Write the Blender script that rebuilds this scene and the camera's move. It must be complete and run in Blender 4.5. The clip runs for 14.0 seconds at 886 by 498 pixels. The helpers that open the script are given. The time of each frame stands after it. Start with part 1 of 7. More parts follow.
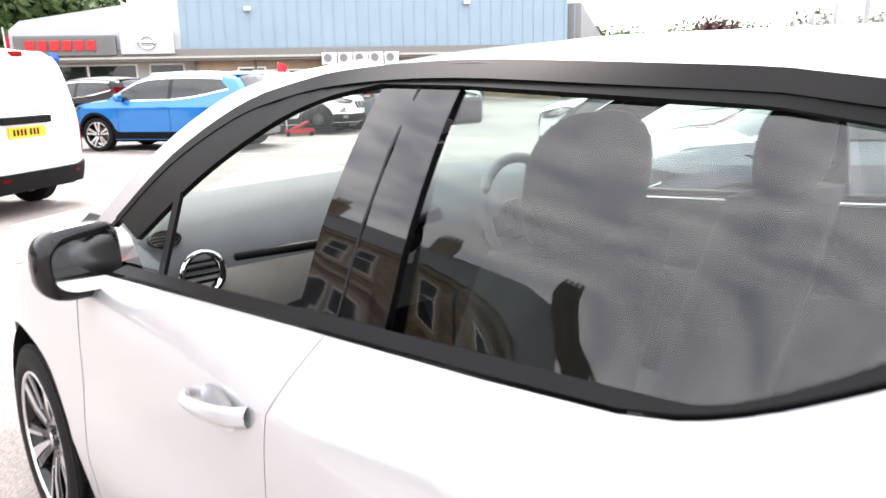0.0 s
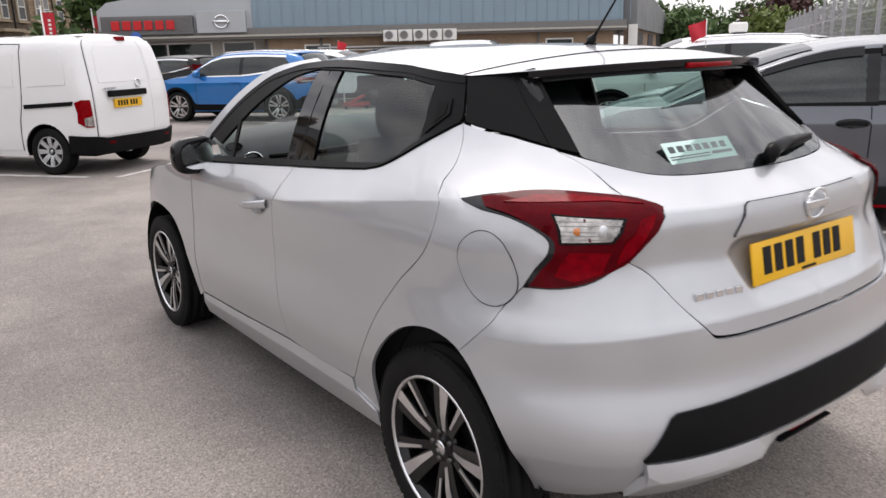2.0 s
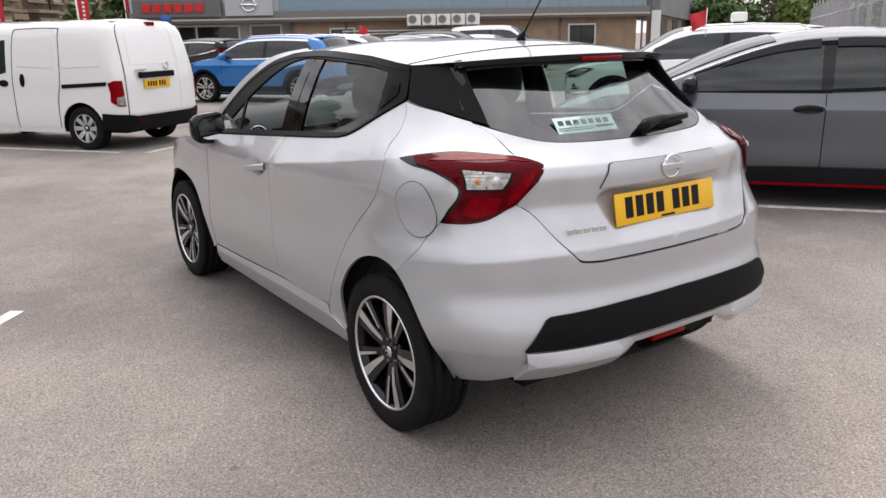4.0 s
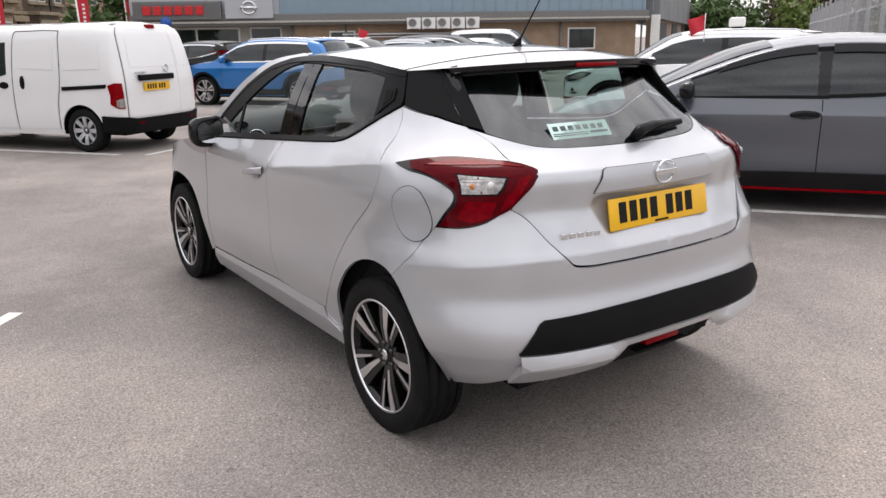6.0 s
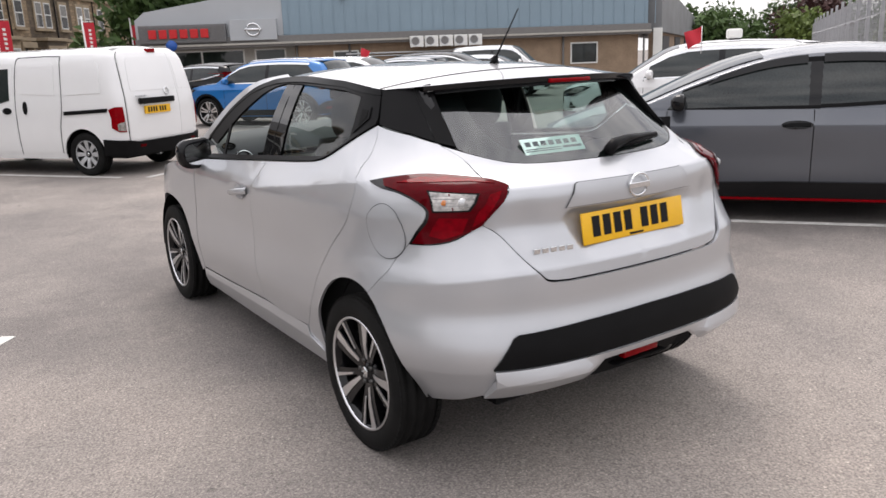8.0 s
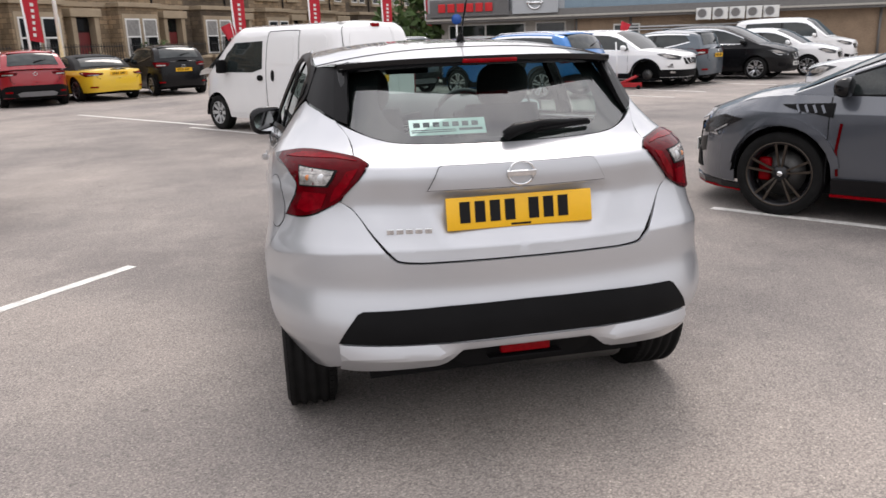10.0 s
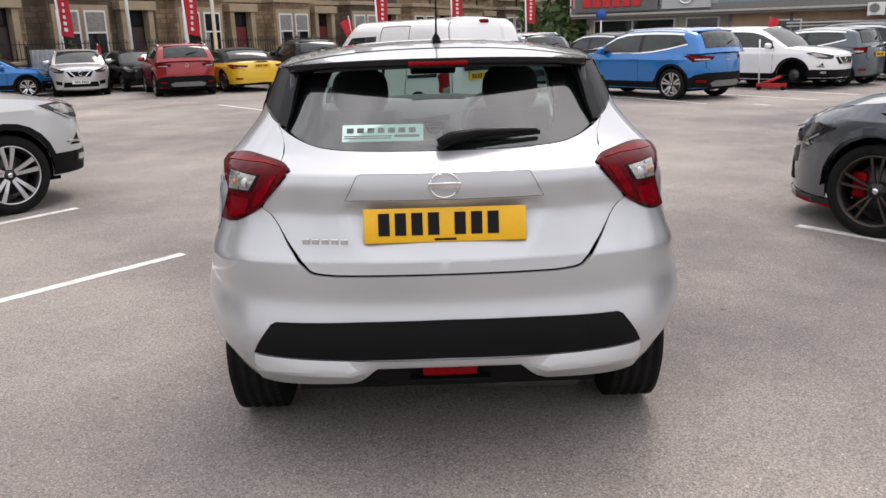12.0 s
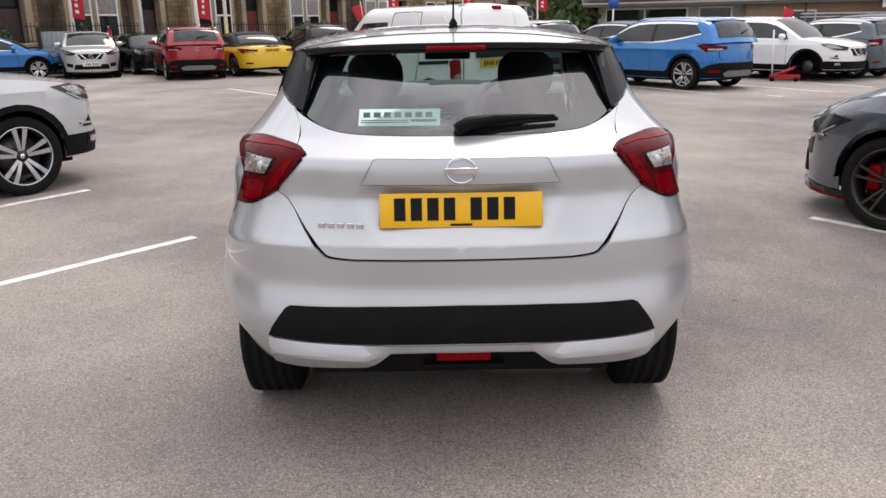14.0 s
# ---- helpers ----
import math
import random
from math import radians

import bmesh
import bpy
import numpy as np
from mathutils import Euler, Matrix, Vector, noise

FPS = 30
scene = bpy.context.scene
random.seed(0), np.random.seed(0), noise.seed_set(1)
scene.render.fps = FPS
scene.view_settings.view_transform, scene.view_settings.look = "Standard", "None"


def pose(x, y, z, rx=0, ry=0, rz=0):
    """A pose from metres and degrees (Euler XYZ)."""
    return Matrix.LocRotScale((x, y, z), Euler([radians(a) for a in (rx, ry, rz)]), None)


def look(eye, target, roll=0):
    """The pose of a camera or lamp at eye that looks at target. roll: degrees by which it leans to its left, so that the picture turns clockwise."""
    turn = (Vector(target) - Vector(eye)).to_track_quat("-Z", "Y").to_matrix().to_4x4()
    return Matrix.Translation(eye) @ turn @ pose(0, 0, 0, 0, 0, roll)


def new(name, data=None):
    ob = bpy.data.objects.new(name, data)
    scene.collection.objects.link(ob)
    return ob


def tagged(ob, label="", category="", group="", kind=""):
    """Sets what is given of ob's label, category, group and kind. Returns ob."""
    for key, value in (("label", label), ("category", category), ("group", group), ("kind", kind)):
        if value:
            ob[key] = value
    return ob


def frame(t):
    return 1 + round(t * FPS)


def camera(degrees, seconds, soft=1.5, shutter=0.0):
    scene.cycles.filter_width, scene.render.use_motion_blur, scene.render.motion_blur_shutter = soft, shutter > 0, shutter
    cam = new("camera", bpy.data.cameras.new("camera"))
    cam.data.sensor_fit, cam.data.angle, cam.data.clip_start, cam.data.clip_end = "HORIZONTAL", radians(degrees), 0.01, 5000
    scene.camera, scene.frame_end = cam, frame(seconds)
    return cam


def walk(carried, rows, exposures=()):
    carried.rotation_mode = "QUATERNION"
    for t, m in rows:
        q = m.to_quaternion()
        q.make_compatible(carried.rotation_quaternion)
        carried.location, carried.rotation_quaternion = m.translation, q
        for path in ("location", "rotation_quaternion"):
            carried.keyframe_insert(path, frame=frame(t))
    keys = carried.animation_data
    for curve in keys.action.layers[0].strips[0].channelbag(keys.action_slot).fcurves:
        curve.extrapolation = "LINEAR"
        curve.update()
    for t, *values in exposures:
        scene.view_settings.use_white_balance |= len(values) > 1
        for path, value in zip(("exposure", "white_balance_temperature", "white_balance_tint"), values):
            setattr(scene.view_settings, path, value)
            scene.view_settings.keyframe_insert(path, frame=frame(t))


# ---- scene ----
cam = camera(59.8, 14.0, soft=1.5, shutter=0.3)
PATH = [
    (0, (-1.332, 0.019, 1.399), (-0.042, 1.483, 0.957), -1.3),
    (0.5, (-1.519, -0.411, 1.425), (-0.285, 1.081, 0.922), -0.7),
    (1, (-1.736, -0.834, 1.435), (-0.524, 0.662, 0.893), -3.2),
    (1.5, (-1.854, -1.249, 1.428), (-0.711, 0.288, 0.852), -3.1),
    (2, (-2.007, -1.67, 1.438), (-0.858, -0.11, 0.941), -1.6),
    (2.5, (-2.113, -2.007, 1.468), (-0.979, -0.441, 0.956), -2.5),
    (3, (-2.156, -2.321, 1.467), (-1.072, -0.727, 0.934), -1.3),
    (5.3, (-2.188, -2.412, 1.478), (-1.089, -0.828, 0.947), -0.9),
    (5.5, (-2.183, -2.417, 1.478), (-1.089, -0.828, 0.951), -0.8),
    (6, (-2.184, -2.414, 1.481), (-1.091, -0.824, 0.955), -0.9),
    (6.5, (-2.186, -2.407, 1.482), (-1.085, -0.819, 0.966), -0.5),
    (7, (-2.184, -2.399, 1.482), (-1.086, -0.81, 0.962), -0.3),
    (7.5, (-2.186, -2.392, 1.48), (-1.074, -0.813, 0.962), -0.1),
    (8, (-2.093, -2.493, 1.483), (-1.012, -0.881, 0.998), -2.1),
    (8.2, (-1.98, -2.614, 1.472), (-0.975, -0.954, 0.988), -1.9),
    (10.3, (-0.605, -3.094, 1.458), (-0.271, -1.196, 0.9465), -1.0),
    (10.5, (-0.473, -3.054, 1.458), (-0.189, -1.144, 0.9565), -0.2),
    (11, (-0.194, -3.031, 1.463), (-0.06, -1.104, 0.9655), -1.1),
    (11.5, (-0.057, -3.039, 1.464), (0.008, -1.115, 0.9385), -1.5),
    (12, (-0.054, -3.021, 1.461), (-0.018, -1.097, 0.9365), -1.5),
    (12.5, (-0.059, -3.013, 1.459), (-0.02, -1.089, 0.9315), -1.5),
    (13, (-0.066, -3.019, 1.459), (-0.041, -1.096, 0.9295), -1.1),
    (13.5, (-0.077, -3.022, 1.458), (-0.059, -1.101, 0.9205), -0.6),
    (14, (-0.081, -3.017, 1.453), (-0.064, -1.101, 0.8985), -0.8),
]
TINT = 14
EXPOSURES = [(t, e, 6500, TINT) for t, e in ((0.0, 1.68), (0.5, 1.15), (1.0, 0.45), (1.5, 0.15), (2.0, 0.05), (2.5, 0.03), (3.0, 0.03), (5.5, 0.05), (8.0, 0.07), (10.5, 0.05), (14.0, 0.0))]
walk(cam, [(t, look(eye, target, roll)) for t, eye, target, roll in PATH], EXPOSURES)


from mathutils import geometry

# ---- world and sun ----
world = bpy.data.worlds.new("sky")
scene.world = world
world.use_nodes = True
wn, wl = world.node_tree.nodes, world.node_tree.links
back = wn["Background"]
sky = wn.new("ShaderNodeTexSky")
sky.sky_type, sky.sun_disc = "NISHITA", False
sky.sun_elevation, sky.sun_rotation = radians(57), radians(23)
sky.dust_density, sky.air_density = 4.0, 1.0
# broken cloud over the blue
wcoord, wmap, wnoise, wramp, wmix = (wn.new("ShaderNode" + k) for k in ("TexCoord", "Mapping", "TexNoise", "ValToRGB", "MixRGB"))
wmap.inputs["Scale"].default_value = (1.0, 1.0, 2.4)
wnoise.inputs["Scale"].default_value, wnoise.inputs["Detail"].default_value = 7.5, 9.0
wramp.color_ramp.elements[0].color = (0.40, 0.40, 0.40, 1)
wramp.color_ramp.elements[0].position, wramp.color_ramp.elements[1].position = 0.33, 0.66
wl.new(wcoord.outputs["Generated"], wmap.inputs["Vector"])
wl.new(wmap.outputs["Vector"], wnoise.inputs["Vector"])
wl.new(wnoise.outputs["Fac"], wramp.inputs["Fac"])
wl.new(wramp.outputs["Color"], wmix.inputs["Fac"])
wl.new(sky.outputs["Color"], wmix.inputs["Color1"])
wmix.inputs["Color2"].default_value = (14.5, 14.4, 14.3, 1)
# an overcast sky is three times as bright overhead as at the horizon
wsep, wgrad, wmul = wn.new("ShaderNodeSeparateXYZ"), wn.new("ShaderNodeMapRange"), wn.new("ShaderNodeMixRGB")
wgrad.inputs["From Min"].default_value, wgrad.inputs["From Max"].default_value = 0.0, 1.0
wgrad.inputs["To Min"].default_value, wgrad.inputs["To Max"].default_value = 0.68, 1.38
wmul.blend_type, wmul.inputs["Fac"].default_value = "MULTIPLY", 1.0
wl.new(wcoord.outputs["Generated"], wsep.inputs[0])
wl.new(wsep.outputs["Z"], wgrad.inputs["Value"])
wl.new(wmix.outputs["Color"], wmul.inputs["Color1"])
wl.new(wgrad.outputs[0], wmul.inputs["Color2"])
wl.new(wmul.outputs["Color"], back.inputs["Color"])
back.inputs["Strength"].default_value = 0.113

sun = new("sun", bpy.data.lights.new("sun", "SUN"))
sun.data.energy, sun.data.angle, sun.data.color = 1.55, radians(24), (1.0, 0.95, 0.88)
sun.matrix_world = look((4.06, 9.57, 16), (0, 0, 0))


# ---- materials ----
def mat(name, base, rough=0.5, metal=0.0, vary=0.12, scale=8.0, bump=0.0, fine=60.0, coat=0.0, dark=None, rand=0.0, trans=0.0, spec=None):
    """A surface with two scales of noise in its colour, fine relief and uneven gloss."""
    m = bpy.data.materials.new(name)
    m.use_nodes = True
    n, l = m.node_tree.nodes, m.node_tree.links
    b = n["Principled BSDF"]
    b.inputs["Roughness"].default_value, b.inputs["Metallic"].default_value = rough, metal
    b.inputs["Coat Weight"].default_value, b.inputs["Coat Roughness"].default_value = coat, 0.03
    b.inputs["Transmission Weight"].default_value = trans
    if spec is not None:
        b.inputs["Specular IOR Level"].default_value = spec
    tc = n.new("ShaderNodeTexCoord")
    big, small, mix, ramp = n.new("ShaderNodeTexNoise"), n.new("ShaderNodeTexNoise"), n.new("ShaderNodeMath"), n.new("ShaderNodeMixRGB")
    big.inputs["Scale"].default_value, small.inputs["Scale"].default_value = scale, fine
    big.inputs["Detail"].default_value, small.inputs["Detail"].default_value = 5, 4
    for t in (big, small):
        l.new(tc.outputs["Object"], t.inputs["Vector"])
    mix.operation = "MULTIPLY_ADD"
    mix.inputs[1].default_value = 0.6
    l.new(big.outputs["Fac"], mix.inputs[0])
    half = n.new("ShaderNodeMath")
    half.operation, half.inputs[1].default_value = "MULTIPLY", 0.4
    l.new(small.outputs["Fac"], half.inputs[0])
    l.new(half.outputs[0], mix.inputs[2])
    sharp = n.new("ShaderNodeMapRange")
    sharp.inputs["From Min"].default_value, sharp.inputs["From Max"].default_value = 0.35, 0.65
    l.new(mix.outputs[0], sharp.inputs["Value"])
    low = dark or tuple(c * (1 - vary) for c in base)
    high = tuple(min(1, c * (1 + vary * 0.6)) for c in base)
    ramp.inputs["Color1"].default_value, ramp.inputs["Color2"].default_value = (*low, 1), (*high, 1)
    l.new(sharp.outputs[0], ramp.inputs["Fac"])
    out = ramp.outputs["Color"]
    if rand:
        info, hsv, rr = n.new("ShaderNodeObjectInfo"), n.new("ShaderNodeHueSaturation"), n.new("ShaderNodeMapRange")
        rr.inputs["To Min"].default_value, rr.inputs["To Max"].default_value = 1 - rand, 1 + rand
        l.new(info.outputs["Random"], rr.inputs["Value"])
        l.new(rr.outputs[0], hsv.inputs["Value"])
        l.new(out, hsv.inputs["Color"])
        out = hsv.outputs["Color"]
    l.new(out, b.inputs["Base Color"])
    rmap = n.new("ShaderNodeMapRange")
    rmap.inputs["To Min"].default_value, rmap.inputs["To Max"].default_value = rough * 0.85, min(1, rough * 1.15)
    l.new(small.outputs["Fac"], rmap.inputs["Value"])
    l.new(rmap.outputs[0], b.inputs["Roughness"])
    if bump:
        bp = n.new("ShaderNodeBump")
        bp.inputs["Strength"].default_value, bp.inputs["Distance"].default_value = bump, min(0.01, 0.3 / fine)
        l.new(small.outputs["Fac"], bp.inputs["Height"])
        l.new(bp.outputs["Normal"], b.inputs["Normal"])
    return m


def paint(name, base, metal=0.0, rough=0.35):
    return mat(name, base, rough, metal, vary=0.04, scale=1.5, fine=900, coat=1.0)


def glass(name, tint, clear=0.7, gloss=0.10):
    """Car glass: thin, tinted, with a mirror's gloss towards grazing."""
    m = bpy.data.materials.new(name)
    m.use_nodes = True
    n, l = m.node_tree.nodes, m.node_tree.links
    n.remove(n["Principled BSDF"])
    tr, gl, fr, pw, mr, mx = (n.new("ShaderNode" + k) for k in ("BsdfTransparent", "BsdfGlossy", "LayerWeight", "Math", "MapRange", "MixShader"))
    tr.inputs["Color"].default_value = (*[c * clear for c in tint], 1)
    gl.inputs["Roughness"].default_value, fr.inputs["Blend"].default_value = 0.0, 0.5
    pw.operation, pw.inputs[1].default_value = "POWER", 5.0
    mr.inputs["To Min"].default_value, mr.inputs["To Max"].default_value = gloss, 0.95
    l.new(fr.outputs["Facing"], pw.inputs[0])
    l.new(pw.outputs[0], mr.inputs["Value"])
    l.new(mr.outputs[0], mx.inputs[0])
    l.new(tr.outputs[0], mx.inputs[1])
    l.new(gl.outputs[0], mx.inputs[2])
    l.new(mx.outputs[0], n["Material Output"].inputs["Surface"])
    return m


SILVER = paint("silver_paint", (0.49, 0.50, 0.522), 0.60, 0.36)
BLACK_GLOSS = mat("black_gloss", (0.005, 0.005, 0.006), 0.10, vary=0.1, spec=0.35)
PIANO_BLACK = mat("piano_black", (0.004, 0.004, 0.0045), 0.03, vary=0.1, spec=0.5)
BLACK_TRIM = mat("black_trim", (0.007, 0.007, 0.0075), 0.35, vary=0.15, bump=0.05, fine=400, spec=0.08)
BLACK_PLASTIC = mat("black_plastic", (0.0065, 0.0065, 0.007), 0.6, vary=0.2, bump=0.2, fine=500, spec=0.09)
RUBBER = mat("tyre_rubber", (0.0105, 0.0104, 0.0103), 0.72, vary=0.35, scale=14, bump=0.2, fine=250, spec=0.12)
MACHINED = mat("machined_alloy", (0.70, 0.70, 0.715), 0.34, 1.0, vary=0.06, fine=300)
ALLOY_DARK = mat("dark_alloy", (0.02, 0.02, 0.022), 0.3, 0.4, vary=0.1)
BRONZE = mat("dark_bronze_alloy", (0.075, 0.060, 0.048), 0.35, 0.7, vary=0.1)
DISC = mat("brake_disc_iron", (0.10, 0.098, 0.095), 0.45, 0.8, vary=0.25, fine=200)
STEEL = mat("hubcap_silver", (0.55, 0.56, 0.57), 0.4, 0.5, vary=0.08)
CHROME = mat("chrome", (0.75, 0.76, 0.77), 0.08, 1.0, vary=0.03)
RED_LENS = mat("red_lens", (0.085, 0.0004, 0.0022), 0.06, vary=0.25, scale=30, fine=200, spec=0.10)
RED_BRIGHT = mat("bright_red_lens", (0.22, 0.001, 0.004), 0.06, vary=0.3, scale=40, spec=0.10)
CLEAR_LENS = mat("clear_lens", (0.40, 0.38, 0.36), 0.16, 0.45, vary=0.65, scale=34, fine=90, coat=1.0)
LAMP_RED = mat("deep_red_lens", (0.080, 0.0004, 0.0030), 0.07, vary=0.25, scale=30, fine=200, spec=0.07)
# lighter copy of the deep red lens: light on its facets put into the colour
LAMP_RED_LIT = mat("deep_red_lens_lit", (0.17, 0.0008, 0.005), 0.07, vary=0.35, scale=40, spec=0.05)
HEADLAMP = mat("smoked_headlamp", (0.045, 0.047, 0.05), 0.12, 0.3, vary=0.4, scale=20, spec=0.45)
HEADLAMP_DARK = mat("black_headlamp", (0.018, 0.018, 0.02), 0.14, vary=0.4, scale=20, spec=0.35)
SKID = mat("satin_grey_plastic", (0.17, 0.17, 0.175), 0.5, 0.2, vary=0.12)
AMBER = mat("amber_bulb", (0.55, 0.16, 0.02), 0.2, vary=0.2, coat=1.0)
PLATE_YELLOW = mat("yellow_plate", (0.80, 0.44, 0.006), 0.35, vary=0.04)
PLATE_WHITE = mat("white_plate", (0.75, 0.75, 0.72), 0.35, vary=0.04)
INK = mat("black_ink", (0.008, 0.008, 0.009), 0.5, spec=0.15)
GLASS_SIDE = glass("side_glass", (0.72, 0.84, 0.80), 0.88, 0.062)
GLASS_HERO = glass("tinted_glass", (0.68, 0.84, 0.80), 0.82, 0.155)
GLASS_CLEAR = glass("clear_glass", (0.80, 0.88, 0.85), 0.92, 0.025)
GLASS_DARK = mat("dark_car_glass", (0.022, 0.028, 0.028), 0.02, vary=0.5, scale=1.6, spec=0.55)
CABIN_DARK = mat("dark_upholstery", (0.012, 0.0125, 0.014), 0.9, vary=0.3, scale=5, bump=0.08, fine=300)
CABIN_MID = mat("dark_dashboard", (0.085, 0.090, 0.095), 0.75, vary=0.15, bump=0.08, fine=350)
CABIN_PALE = mat("pale_dashboard_panel", (0.58, 0.55, 0.50), 0.6, vary=0.08, bump=0.15, fine=300)
PRINT_GREY = mat("grey_print", (0.06, 0.075, 0.08), 0.6, vary=0.1)
PAPER = mat("pale_green_paper", (0.62, 0.80, 0.74), 0.6, vary=0.05)


# ---- tools ----
def part(name, bm, material, parent=None, label="", smooth=True):
    """Links a bmesh as one mesh object under a thing or a part."""
    me = bpy.data.meshes.new(name)
    bm.to_mesh(me)
    bm.free()
    me.materials.append(material)
    if smooth:
        for f in me.polygons:
            f.use_smooth = True
    ob = new(name, me)
    if parent is not None:
        ob.parent = parent
    if label:
        ob["label"] = label
    return ob


def thing(name, m, label, category, group="", kind=""):
    ob = new(name)
    ob.matrix_basis = m
    return tagged(ob, label, category, group, kind)


def box(bm, x0, x1, y0, y1, z0, z1, bevel=0.0):
    """Adds a box, its edges rounded where bevel is given."""
    made = bmesh.ops.create_cube(bm, size=1, matrix=Matrix.Translation(((x0 + x1) / 2, (y0 + y1) / 2, (z0 + z1) / 2)) @ Matrix.Diagonal((abs(x1 - x0), abs(y1 - y0), abs(z1 - z0), 1)))
    if bevel:
        edges = list({e for v in made["verts"] for e in v.link_edges})
        bmesh.ops.bevel(bm, geom=edges, offset=bevel, segments=2, affect="EDGES", profile=0.5)
    return bm


def boxed(name, dims, material, parent, bevel=0.004, label="", m=None):
    bm = box(bmesh.new(), *dims, bevel)
    if m is not None:
        bm.transform(m)
    return part(name, bm, material, parent, label, smooth=False)


def lathe(bm, profile, steps=40, axis="X", cap=False):
    """Turns a profile of (radius, along) round an axis."""
    rings = []
    for k in range(steps):
        t = 2 * math.pi * k / steps
        c, s = math.cos(t), math.sin(t)
        rings.append([bm.verts.new({"X": (h, r * c, r * s), "Z": (r * c, r * s, h), "Y": (r * c, h, r * s)}[axis]) for r, h in profile])
    for k in range(steps):
        p, q = rings[k], rings[(k + 1) % steps]
        for i in range(len(profile) - 1):
            bm.faces.new((p[i], p[i + 1], q[i + 1], q[i]))
    if cap:
        for i in (0, -1):
            bm.faces.new([r[i] for r in rings])
    bmesh.ops.recalc_face_normals(bm, faces=bm.faces)
    return bm


def tube(bm, path, radius, sides=8):
    """A round bar along a path; radius may be one number or one for each point."""
    path = [Vector(p) for p in path]
    radii = radius if isinstance(radius, (list, tuple)) else [radius] * len(path)
    rings = []
    for i, p in enumerate(path):
        way = (path[min(i + 1, len(path) - 1)] - path[max(i - 1, 0)]).normalized()
        side = way.cross(Vector((0, 0, 1)) if abs(way.z) < 0.9 else Vector((1, 0, 0))).normalized()
        up = side.cross(way)
        rings.append([bm.verts.new(p + radii[i] * (side * math.cos(2 * math.pi * k / sides) + up * math.sin(2 * math.pi * k / sides))) for k in range(sides)])
    for p, q in zip(rings, rings[1:]):
        for k in range(sides):
            bm.faces.new((p[k], p[(k + 1) % sides], q[(k + 1) % sides], q[k]))
    bm.faces.new(rings[0])
    bm.faces.new(rings[-1][::-1])
    bmesh.ops.recalc_face_normals(bm, faces=bm.faces)
    return bm


def grid(bm, rows):
    """A sheet through rows of points."""
    vs = [[bm.verts.new(p) for p in row] for row in rows]
    for p, q in zip(vs, vs[1:]):
        for i in range(len(p) - 1):
            bm.faces.new((p[i], p[i + 1], q[i + 1], q[i]))
    return bm


def curve(pts, per=6):
    """A smooth line through points."""
    out = []
    for i in range(len(pts) - 1):
        p0, p1, p2, p3 = (np.array(pts[max(0, min(len(pts) - 1, k))], float) for k in (i - 1, i, i + 1, i + 2))
        for k in range(per):
            t = k / per
            out.append(tuple(0.5 * (2 * p1 + (p2 - p0) * t + (2 * p0 - 5 * p1 + 4 * p2 - p3) * t * t + (3 * p1 - p0 - 3 * p2 + p3) * t ** 3)))
    return out + [tuple(pts[-1])]


